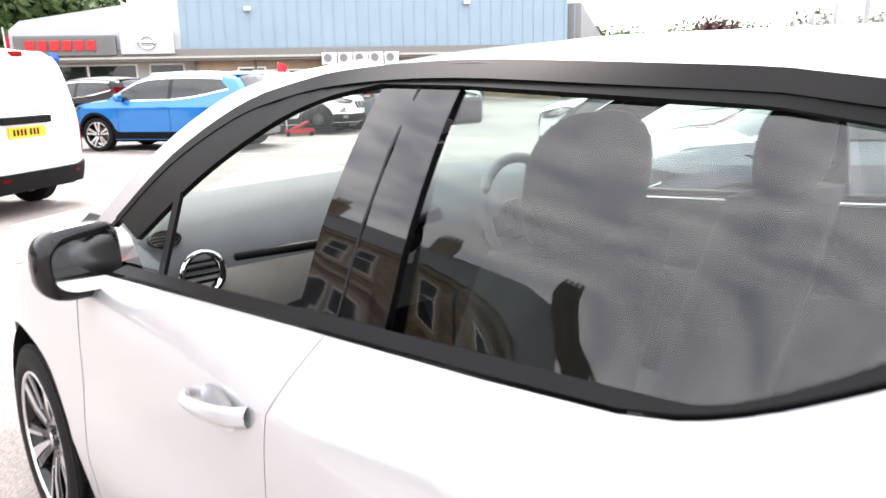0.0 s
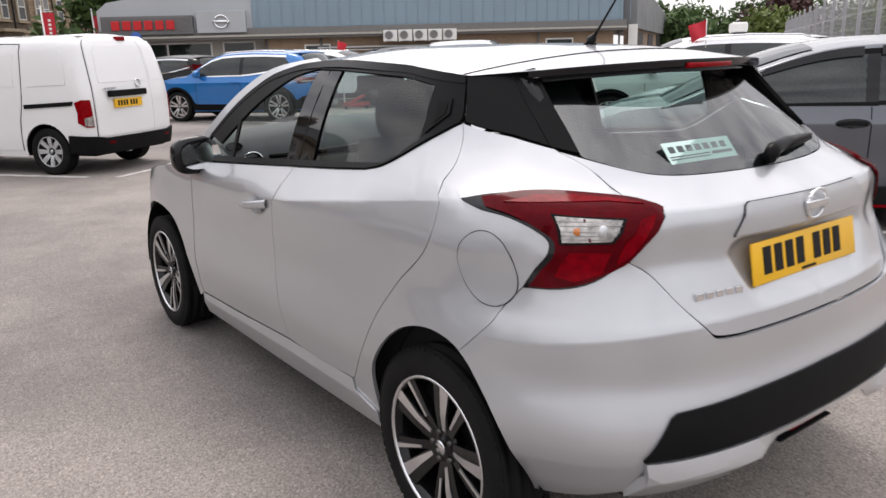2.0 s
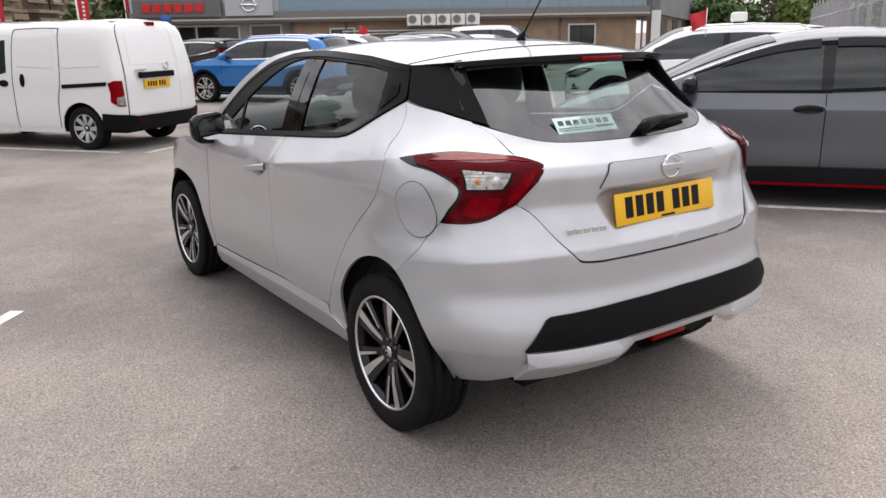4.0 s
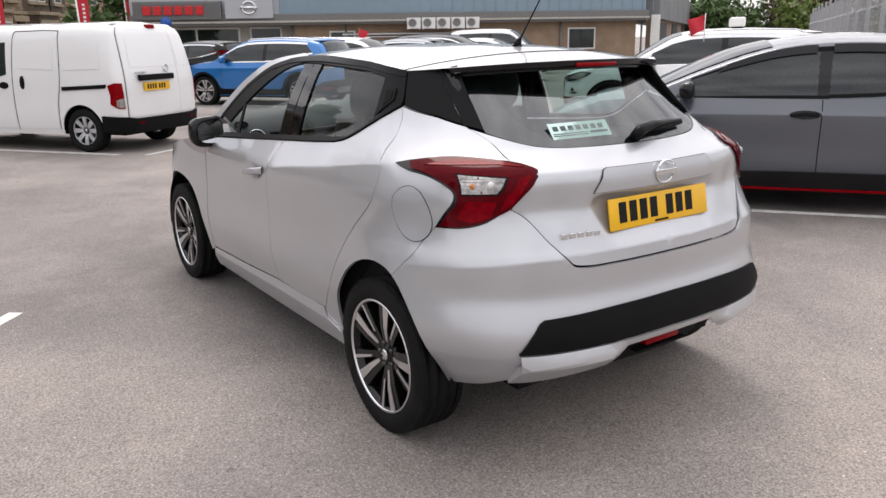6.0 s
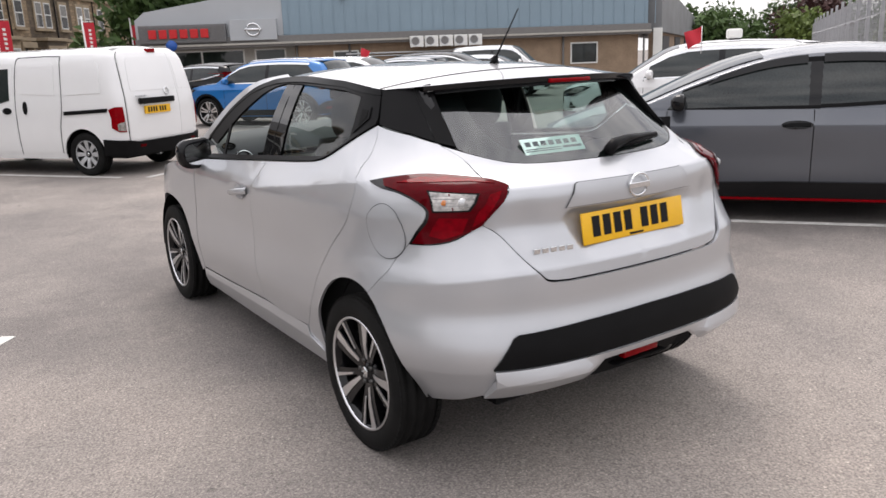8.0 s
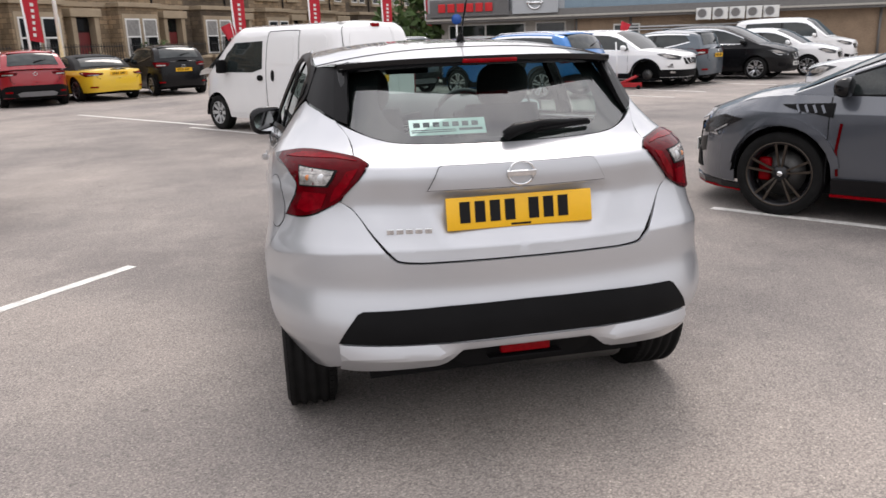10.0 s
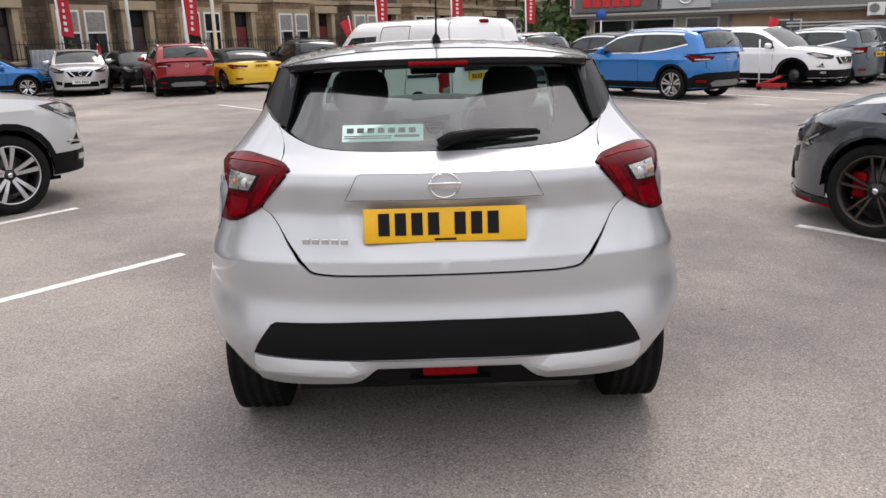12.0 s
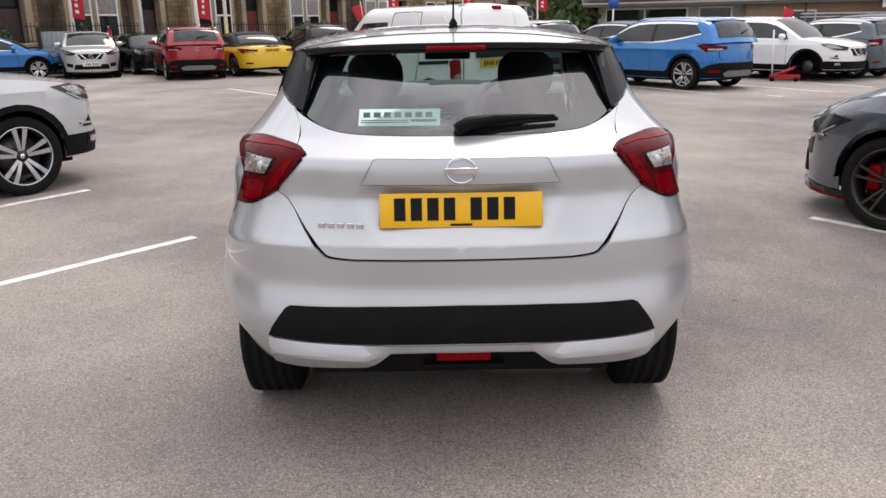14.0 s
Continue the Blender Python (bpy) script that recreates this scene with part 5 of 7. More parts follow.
    for where, pm in (("rear", PLATE_YELLOW), ("front", PLATE_WHITE)):
        if plate not in (where, "both"):
            continue
        z = (0.95 if van else 0.80) if where == "rear" else 0.45
        c = at(0.0, z) if where == "rear" else at(low.end, z)
        sg = -1 if where == "rear" else 1
        bm = box(bmesh.new(), -0.26, 0.26, -0.006, 0.006, -0.055, 0.055)
        xo = -0.20 if van else 0.0
        bm.transform(Matrix.Translation((xo, c.y + sg * 0.012, z)))
        pl = part("number_plate", bm, pm, car, smooth=False)
        for k in range(7):
            x = -0.196 + k * 0.053 + (0.028 if k > 3 else 0)
            boxed("plate_bar", (xo + x - 0.014, xo + x + 0.014, c.y + sg * 0.02 - 0.002, c.y + sg * 0.02 + 0.002, z - 0.03, z + 0.035), INK, pl, 0)
    def drawn(q):
        """Bows the tail: its corners stand further forward than its middle."""
        q = Vector(q)
        if q.y < 0:
            q.y += 0.16 * q.x * q.x * min(1.0, -q.y / (rear * 0.9))
        return q

    # deck over the lower body: bonnet and tail
    bm = bmesh.new()
    rows = []
    for y in np.linspace(-rear * 0.93, base + nose * 0.86, 26):
        z = top(y)
        w = -at(S(y, z), z).x
        rows.append([drawn((w * u, y + (0.06 if y > base else 0) * (1 - u * u), z + 0.05 * (1 - abs(u) ** 2.5))) for u in np.linspace(-1, 1, 9)])
    e = at(low.end, tip)
    rows.append([(0.62 * half * u, e.y - 0.05 * u * u, tip) for u in np.linspace(-1, 1, 9)])
    part("bonnet", grid(bm, rows), coat, car)
    # cabin: a loft along y whose height follows the roofline
    line = curve([(rs[0], belt - 0.01), (rs[0] * 0.55 + rs[1] * 0.45, belt + (high - belt) * 0.52), (rs[1], high - 0.075), ((rs[1] * 2 + ws[1]) / 3, high - 0.012), ((rs[1] + ws[1] * 2) / 3, high), (ws[1], high - 0.05), ((ws[0] + ws[1]) / 2, belt + (high - belt) * 0.50), (ws[0], belt - 0.01)], 8)
    ly, lz = [q[0] for q in line], [q[1] for q in line]
    wide = 0.965 if van else 0.945

    def edge(z):
        return half * (wide + (tumble - wide) * ((z - belt) / (high - belt)) ** 1.15) if z > belt else half * wide

    def flank(y, s, out=0.0):
        """A place on the cabin's left flank, s = 0 at the belt and 1 at the roof's edge."""
        h = max(0.0, float(np.interp(y, ly, lz)) - belt) * 0.90
        z = belt + h * s
        return drawn((-edge(z) * (1 - 0.03 * abs((2 * y - rs[0] - ws[0]) / (ws[0] - rs[0])) ** 4) - out, y, z))

    def crown(y, u, out=0.0):
        """A place on roof, windscreen or rear screen, u = -1 left to 1 right."""
        e = flank(y, 1.0)
        mid_y = y
        h = max(0.0, float(np.interp(y, ly, lz)) - belt)
        rise = 0.10 * h + 0.025
        pull = 0.12 * min(1, max(0, (y - ws[1] + 0.1) / 0.3)) - 0.08 * min(1, max(0, (rs[1] + 0.05 - y) / 0.3))
        return Vector((-e.x * u, mid_y + (e.y - mid_y) * u * u + pull * (1 - u * u), e.z + rise * (1 - abs(u) ** 2.6) + out))

    sts = np.unique(np.concatenate([np.linspace(rs[0], rs[1] + 0.05, 9), np.linspace(rs[1] + 0.05, ws[1] - 0.05, 9), np.linspace(ws[1] - 0.05, ws[0], 9)]))
    rows = []
    for y in sts:
        left = [flank(y, s) for s in np.linspace(0, 1, 6)]
        rows.append(left + [crown(y, u) for u in np.linspace(-0.96, 0.96, 13)] + [Vector((-q.x, q.y, q.z)) for q in left[::-1]])
    bm = bmesh.new()
    grid(bm, rows)
    bmesh.ops.recalc_face_normals(bm, faces=bm.faces)
    part("roof", bm, top_m or coat, car)

    def sheet(nm, fn, y0, y1, s0, s1, gm, slant0=0.0, slant1=0.0, flip=False, out=0.007, rise=0.0, follow=0.0):
        """A pane laid on the cabin between y0 and y1, s0 and s1; slants move the upper ends in y."""
        bm = bmesh.new()
        rows = []
        for v in np.linspace(0, 1, 6):
            row = []
            for u in np.linspace(0, 1, 9):
                q = fn(y0 + slant0 * v + (y1 + slant1 * v - y0 - slant0 * v) * u, s0 + rise * (1 - u) ** 1.6 * (1 - v * (1 - follow)) + (s1 - s0) * v, out)
                row.append((-q.x, q.y, q.z) if flip else tuple(q))
            rows.append(row)
        grid(bm, rows)
        bmesh.ops.recalc_face_normals(bm, faces=bm.faces)
        return part(nm, bm, gm, car)

    mid = (ws[0] + rs[0]) / 2 + 0.12
    slope_r = rs[1] - rs[0]
    for flip in (False, True):
        if windows >= 1:
            sheet("front_window", flank, mid + 0.045, ws[0] - 0.30, 0.06, 0.86, glass_m, -0.01, -0.10, flip)
            sheet("window_trim", flank, mid - 0.045, ws[0] - 0.30, 0.0, 0.06, BLACK_TRIM if trim is not None or van else CHROME, 0, 0, flip, 0.012)
            if windows > 1:
                sheet("window_trim", flank, rs[0] + 0.38, mid - 0.045, 0.02, 0.08, BLACK_TRIM if trim is not None else CHROME, 0.02, 0, flip, 0.012, kick, 1.0)
            sheet("roof_trim", flank, (rs[1] + 0.20) if windows > 1 else mid, ws[0] - 0.42, 0.86, 0.95, BLACK_TRIM if trim is not None or van else CHROME, 0, 0, flip, 0.008)
        if deflector:
            sheet("wind_deflector", flank, mid + 0.06, ws[0] - 0.62, 0.84, 0.99, BLACK_GLOSS, 0, -0.10, flip, 0.03)
            sheet("wind_deflector", flank, rs[0] + 0.80, mid - 0.06, 0.84, 0.99, BLACK_GLOSS, 0.05, 0, flip, 0.03)
        if windows >= 2:
            sheet("rear_window", flank, rs[0] + 0.40, mid - 0.045, 0.08, 0.86, glass_m, slope_r * 0.5 + 0.04, -0.01, flip, 0.007, kick)
            sheet("pillar_cover", flank, mid - 0.05, mid + 0.05, 0.05, 0.90, BLACK_GLOSS, -0.01, -0.01, flip)
    bm = bmesh.new()
    grid(bm, [[crown(y, u, 0.007) for u in np.linspace(-0.86, 0.86, 11)] for y in np.linspace(ws[1] + 0.02, ws[0] - 0.03, 9)])
    part("windscreen", bm, glass_m, car)
    if not van:
        bm = bmesh.new()
        grid(bm, [[crown(y, u, 0.007) + Vector((0, -0.008, 0)) for u in np.linspace(-0.80, 0.80, 11)] for y in np.linspace(rs[0] + slope_r * 0.16, rs[1] - 0.03, 8)])
        part("rear_screen", bm, glass_m, car)
        bm = bmesh.new()
        rows = []
        for u in np.linspace(-0.82, 0.82, 13):
            q = crown(rs[1] + 0.10, u)
            rows.append([(q.x, q.y + 0.05, q.z + 0.012), (q.x, rs[1] - 0.10 + 0.06 * u * u, high - 0.052 - 0.02 * u * u), (q.x, rs[1] - 0.10 + 0.06 * u * u, high - 0.075 - 0.02 * u * u), (q.x, rs[1] + 0.04, high - 0.085 - 0.02 * u * u)])
        part("roof_spoiler", grid(bm, rows), top_m or coat, car)
        if top_m is None:
            yw = rs[0] + slope_r * 0.24
            pts = [crown(yw, 0.0, 0.02), crown(yw + 0.03, 0.22, 0.02), crown(yw + 0.05, 0.45, 0.02)]
            part("rear_wiper", tube(bmesh.new(), [q + Vector((0, -0.02, 0)) for q in pts], [0.016, 0.012, 0.006], 6), BLACK_TRIM, car)
    if roof_rail is not None:
        for sx in (-1, 1):
            x = sx * half * (tumble + 0.01)
            part("roof_rail", tube(bmesh.new(), [(x, rs[1] + 0.20, high - 0.07), (x, rs[1] + 0.32, high - 0.02), (x, (rs[1] + ws[1]) / 2, high + 0.002), (x, ws[1] - 0.2, high - 0.02), (x, ws[1] - 0.05, high - 0.07)], 0.015, 8), roof_rail, car)
    # underside and wheels
    bm = box(bmesh.new(), -half * 0.82, half * 0.82, -rear * 0.45, base + 0.20, 0.19, 0.26)
    box(bm, -half * 0.60, half * 0.60, -rear * 0.75, -rear * 0.45, 0.22, 0.28)
    box(bm, -half * 0.62, half * 0.62, base + 0.20, base + nose * 0.62, 0.21, 0.28)
    box(bm, -half * 0.40, half * 0.40, base + nose * 0.62, base + nose * 0.82, 0.23, 0.29)
    for y in (0.0, base):
        box(bm, -half * 0.62, half * 0.62, y - rr, y + rr, 0.24, belt - 0.15)
    part("underbody", bm, BLACK_PLASTIC, car, smooth=False)
    for y in (0.0, base):
        for sx in (-1, 1):
            bm = bmesh.new()
            grid(bm, [[(sx * x, y + rr * math.cos(t), radius + rr * math.sin(t)) for t in np.linspace(0, math.pi, 11)] for x in (half * 0.60, half * 0.97)])
            part("wheel_housing", bm, BLACK_PLASTIC, car)
            if missing == (y > 0, sx):
                bm = lathe(bmesh.new(), [(0.001, -0.06), (0.04, -0.06), (0.045, -0.02), (0.14, -0.01), (0.14, 0.02), (0.02, 0.02)], 24)
                bm.transform(Matrix.Translation((sx * half * 0.82, y, radius + 0.02)))
                part("bare_hub", bm, DISC, car, "bare brake disc and hub, wheel taken off")
                continue
            mm = Matrix.Translation((sx * (half - 0.125), y, radius)) @ (Matrix.Identity(4) if sx < 0 else Matrix.Rotation(math.pi, 4, "Z"))
            wheel(car, mm, radius, 0.21, radius * rim_share, spokes, rim_face, rim_dark)
            if caliper is not None:
                bm = box(bmesh.new(), min(sx * (half - 0.19), sx * (half - 0.095)), max(sx * (half - 0.19), sx * (half - 0.095)), y + 0.085, y + 0.185, radius - 0.07, radius + 0.12, 0.02)
                part("brake_caliper", bm, caliper, car)
    if extra is not None:
        extra(car, low)
    return car


def spot(x, y, heading):
    """A place on the ground and a heading in degrees (90: along +y)."""
    return pose(x, y, 0, 0, 0, heading - 90)


def from_wheel(x, y, heading, half, base, left=True, front=False):
    """The pose of a vehicle one of whose wheels stands at (x, y)."""
    h = Vector((math.cos(radians(heading)), math.sin(radians(heading))))
    r = Vector((h.y, -h.x))
    p = Vector((x, y)) + r * (half - 0.10) * (1 if left else -1) - h * (base if front else 0)
    return spot(p.x, p.y, heading)


def panel_van(m):
    """The panel van: one tall skin, a sliding door on a rail, two rear doors, black bumpers."""
    car = thing("white_van", m, "white panel van with black rear bumper and sliding-door rail", "van", CARS)
    sk = Shell([0.20, 0.35, 0.50, 0.70, 0.95, 1.10, 1.40, 1.60, 1.70, 1.765, 1.80],
               [0.80, 0.83, 0.845, 0.848, 0.845, 0.832, 0.795, 0.762, 0.738, 0.700, 0.640],
               [-0.74, -0.77, -0.79, -0.80, -0.80, -0.785, -0.735, -0.690, -0.660, -0.625, -0.575],
               [3.50, 3.56, 3.57, 3.56, 3.50, 3.30, 2.85, 2.52, 2.30, 2.15, 2.05],
               [0.07, 0.07, 0.07, 0.07, 0.07, 0.07, 0.08, 0.09, 0.10, 0.12, 0.14], bend=9.0, y_rear=0.10, y_front=1.95, snout=3.0)
    S, R, F = sk.by_y, sk.by_x, sk.by_front

    def drop(z):
        return z if z < 1.1 else 1.1 + (z - 1.1) * 0.93

    def at(a, z):
        p = sk.at(a, z)
        return Vector((p.x, p.y, drop(p.z)))

    base, radius, rr = 2.725, 0.305, 0.365

    def side(*pts):
        return [(S(y, z), z) for y, z in pts]

    def rear(*pts):
        return [(R(x, z), z) for x, z in pts]

    def arch(y):
        return [(S(y + rr * math.cos(t), radius + rr * math.sin(t)), radius + rr * math.sin(t)) for t in np.linspace(0.0, math.pi, 15)]

    for mirror in (False, True):
        loop = [(0.0, 0.40)] + side((-0.42, 0.34), (-rr, 0.32)) + arch(0.0)[::-1] + side((rr, 0.24), (base - rr, 0.24)) + arch(base)[::-1] + side((base + rr, 0.26)) + [(sk.end, 0.26), (sk.end, 1.04)] + side((3.0, 1.12), (2.55, 1.42), (2.15, 1.66), (1.90, 1.80), (1.0, 1.80), (0.0, 1.80)) + [(0.0, 1.80)]
        panel("body_side", at, loop, WHITE, car, step=0.06, mirror=mirror, gap=0)
        door = side((0.42, 0.33), (1.16, 0.31), (1.15, 1.0), (1.12, 1.62), (1.07, 1.70), (0.40, 1.70), (0.335, 1.62), (0.32, 1.0), (0.385, 0.70))
        d = panel("sliding_door", at, door, WHITE, car, step=0.07, lift=0.006, rim=0.012, mirror=mirror)
        press = side((0.42, 1.14), (1.04, 1.17), (1.04, 1.58), (0.98, 1.63), (0.48, 1.63), (0.42, 1.58))
        panel("pressed_panel", at, press, WHITE, d, step=0.06, lift=0.013, rim=0.012, mirror=mirror)
        press = side((-0.40, 1.16), (0.22, 1.14), (0.22, 1.64), (-0.28, 1.64), (-0.36, 1.58))
        panel("pressed_panel", at, press, WHITE, car, step=0.06, lift=0.008, rim=0.012, mirror=mirror)
        for pts in (side((0.405, 0.32), (0.37, 0.70), (0.305, 1.0), (0.32, 1.62), (0.38, 1.715), (1.08, 1.715)), side((1.18, 0.30), (1.17, 1.0), (1.14, 1.62), (1.08, 1.715)), rear((-0.728, 0.48), (-0.733, 1.0), (-0.713, 1.30), (-0.668, 1.66), (-0.61, 1.75))):
            ribbon("door_seam", at, curve(pts, 3), 0.010, INK, car, lift=0.004, mirror=mirror)
        pod = [(S(0.98, 0.97) + 0.042 * math.cos(t), 0.97 + 0.095 * math.sin(t)) for t in np.linspace(0, 2 * math.pi, 15)[:-1]]
        panel("door_handle", at, pod, BLACK_PLASTIC, d, step=0.05, lift=0.018, mirror=mirror)
        front = side((1.20, 0.32), (2.30, 0.32), (2.28, 0.80), (2.62, 1.02), (2.40, 1.36), (2.10, 1.60), (1.20, 1.64))
        f = panel("front_door", at, front, WHITE, car, step=0.07, lift=0.006, rim=0.012, mirror=mirror)
        glass_loop = side((1.27, 1.08), (1.55, 1.02), (2.52, 1.02), (2.32, 1.34), (2.06, 1.54), (1.27, 1.56))
        panel("front_window", at, glass_loop, GLASS_DARK, f, step=0.07, lift=0.012, mirror=mirror)
        pod = [(S(1.33, 0.93) + 0.085 * math.cos(t), 0.93 + 0.05 * math.sin(t)) for t in np.linspace(0, 2 * math.pi, 15)[:-1]]
        panel("door_handle", at, pod, BLACK_PLASTIC, f, step=0.05, lift=0.018, mirror=mirror)
        rail = side((-0.50, 0.95), (0.28, 0.915), (0.28, 0.858), (-0.48, 0.895))
        panel("slide_rail", at, rail, BLACK_PLASTIC, car, step=0.07, lift=0.012, mirror=mirror)
        lamp = side((-0.52, 0.93), (-0.55, 0.80), (-0.54, 0.68), (-0.64, 0.62)) + rear((-0.76, 0.62), (-0.765, 0.80), (-0.77, 0.96)) + side((-0.62, 0.965))
        lm = panel("tail_lamp", at, lamp, RED_BRIGHT, car, step=0.03, lift=0.016, rim=0.02, mirror=mirror, gap=0)
        low = side((-0.63, 0.735), (-0.63, 0.64)) + rear((-0.765, 0.635), (-0.765, 0.76))
        panel("clear_lens", at, low, CLEAR_LENS, lm, step=0.03, lift=0.020, mirror=mirror, gap=0)
        b = side((-0.385, 0.52), (-0.36, 0.30)) + rear((-0.70, 0.285), (-0.30, 0.285)) + [(0.0, 0.285), (0.0, 0.475)] + rear((-0.60, 0.475), (-0.74, 0.50))
        panel("rear_bumper", at, b, BLACK_PLASTIC, car, step=0.05, lift=0.035, rim=0.05, mirror=mirror, gap=0)
        r = rear((-0.60, 0.40), (-0.50, 0.40), (-0.50, 0.435), (-0.60, 0.435))
        panel("bumper_reflector", at, r, RED_LENS, car, step=0.04, lift=0.040, mirror=mirror, gap=0)
        mr = new("door_mirror")
        mr.parent = car
        sx = 1 if mirror else -1
        mr.matrix_basis = Matrix.Translation((sx * 0.95, 2.30, 1.12))
        part("mirror_shell", box(bmesh.new(), -0.09, 0.09, -0.05, 0.06, -0.11, 0.12, 0.03), BLACK_PLASTIC, mr)
    door = rear((-0.715, 0.50), (-0.72, 1.0), (-0.70, 1.30), (-0.655, 1.66), (-0.60, 1.735)) + [(0.0, 1.75)] + [(-a, z) for a, z in rear((-0.29, 1.74), (-0.30, 1.20), (-0.30, 0.50))]
    d = panel("rear_door", at, door, WHITE, car, step=0.06, lift=0.008, rim=0.016)
    blank = rear((-0.63, 1.17), (-0.62, 1.33), (-0.575, 1.60), (-0.53, 1.66)) + [(0.0, 1.675)] + [(-a, z) for a, z in rear((-0.25, 1.67), (-0.26, 1.17))]
    panel("window_blank", at, blank, WHITE, d, step=0.06, lift=0.014, rim=0.012)
    door = [(-a, z) for a, z in rear((-0.305, 0.50), (-0.305, 1.20), (-0.295, 1.74), (-0.60, 1.735), (-0.655, 1.66), (-0.70, 1.30), (-0.72, 1.0), (-0.715, 0.50))]
    d2 = panel("rear_door", at, door, WHITE, car, step=0.06, lift=0.008, rim=0.016)
    blank = [(-a, z) for a, z in rear((-0.34, 1.17), (-0.33, 1.66), (-0.53, 1.66), (-0.575, 1.60), (-0.62, 1.33), (-0.63, 1.17))]
    panel("window_blank", at, blank, WHITE, d2, step=0.06, lift=0.014, rim=0.012)
    boxed("handle_bar", (-0.55, 0.16, -0.85, -0.79, 0.985, 1.065), BLACK_PLASTIC, d, 0.012)
    part("rear_badge", tube(bmesh.new(), [(0.05 + 0.05 * math.cos(t), -0.798 + 0.03 * math.sin(t) * 0.2, 1.14 + 0.05 * math.sin(t)) for t in np.linspace(0, 2 * math.pi, 17)], 0.008, 6), CHROME, d)
    for k in range(4):
        boxed("model_lettering", (-0.60 + k * 0.055, -0.56 + k * 0.055, -0.815, -0.79, 1.085, 1.105), STEEL, d, 0)
    pl = boxed("number_plate", (-0.46, 0.06, -0.830, -0.80, 0.845, 0.955), PLATE_YELLOW, d, 0)
    for k in range(7):
        x = -0.40 + k * 0.053 + (0.028 if k > 3 else 0)
        boxed("plate_bar", (x - 0.015, x + 0.015, -0.834, -0.829, 0.868, 0.935), INK, pl, 0)
    boxed("high_brake_lamp", (-0.09, 0.07, -0.665, -0.60, 1.69, 1.745), RED_BRIGHT, car, 0.01)
    # roof, bonnet and windscreen
    bm = bmesh.new()
    rows = []
    for y in np.linspace(-0.565, 2.04, 22):
        z = 1.80
        w = max(0.02, min(0.64, -at(S(y, z), z).x)) if y < 1.9 else 0.63
        w = 0.62 if y < -0.5 else w
        rows.append([(w * u, y + 0.05 * (u * u if y < -0.3 else 0), drop(z) + 0.045 * (1 - abs(u) ** 2.2) * min(1, (y + 0.575) / 0.25 + 0.05)) for u in np.linspace(-1, 1, 11)])
    part("roof", grid(bm, rows), WHITE, car)
    bm = bmesh.new()
    grid(bm, [[(w * u, y + 0.12 * (1 - u * u), z + 0.02 * (1 - u * u)) for u in np.linspace(-1, 1, 9)] for y, z, w in ((1.98, 1.745, 0.63), (2.35, 1.52, 0.70), (2.75, 1.27, 0.74), (3.02, 1.08, 0.76))])
    part("windscreen", bm, GLASS_DARK, car)
    bm = bmesh.new()
    grid(bm, [[(w * u, y + 0.06 * (1 - u * u), z + 0.03 * (1 - u * u)) for u in np.linspace(-1, 1, 9)] for y, z, w in ((3.0, 1.10, 0.79), (3.25, 1.05, 0.76), (3.46, 0.96, 0.68))])
    part("bonnet", bm, WHITE, car)
    bm = box(bmesh.new(), -0.70, 0.70, -0.62, 3.3, 0.24, 0.32)
    for y in (0.0, base):
        box(bm, -0.52, 0.52, y - rr, y + rr, 0.30, 0.9)
    part("underbody", bm, BLACK_PLASTIC, car, smooth=False)
    for y in (0.0, base):
        for sx in (-1, 1):
            bm = bmesh.new()
            grid(bm, [[(sx * x, y + rr * math.cos(t), radius + rr * math.sin(t)) for t in np.linspace(0, math.pi, 13)] for x in (0.50, 0.82)])
            part("wheel_housing", bm, BLACK_PLASTIC, car)
            mm = Matrix.Translation((sx * 0.725, y, radius)) @ (Matrix.Identity(4) if sx < 0 else Matrix.Rotation(math.pi, 4, "Z"))
            wheel(car, mm, radius, 0.19, radius * 0.64, (8, 0, 0.05, 1.25), STEEL, ALLOY_DARK)


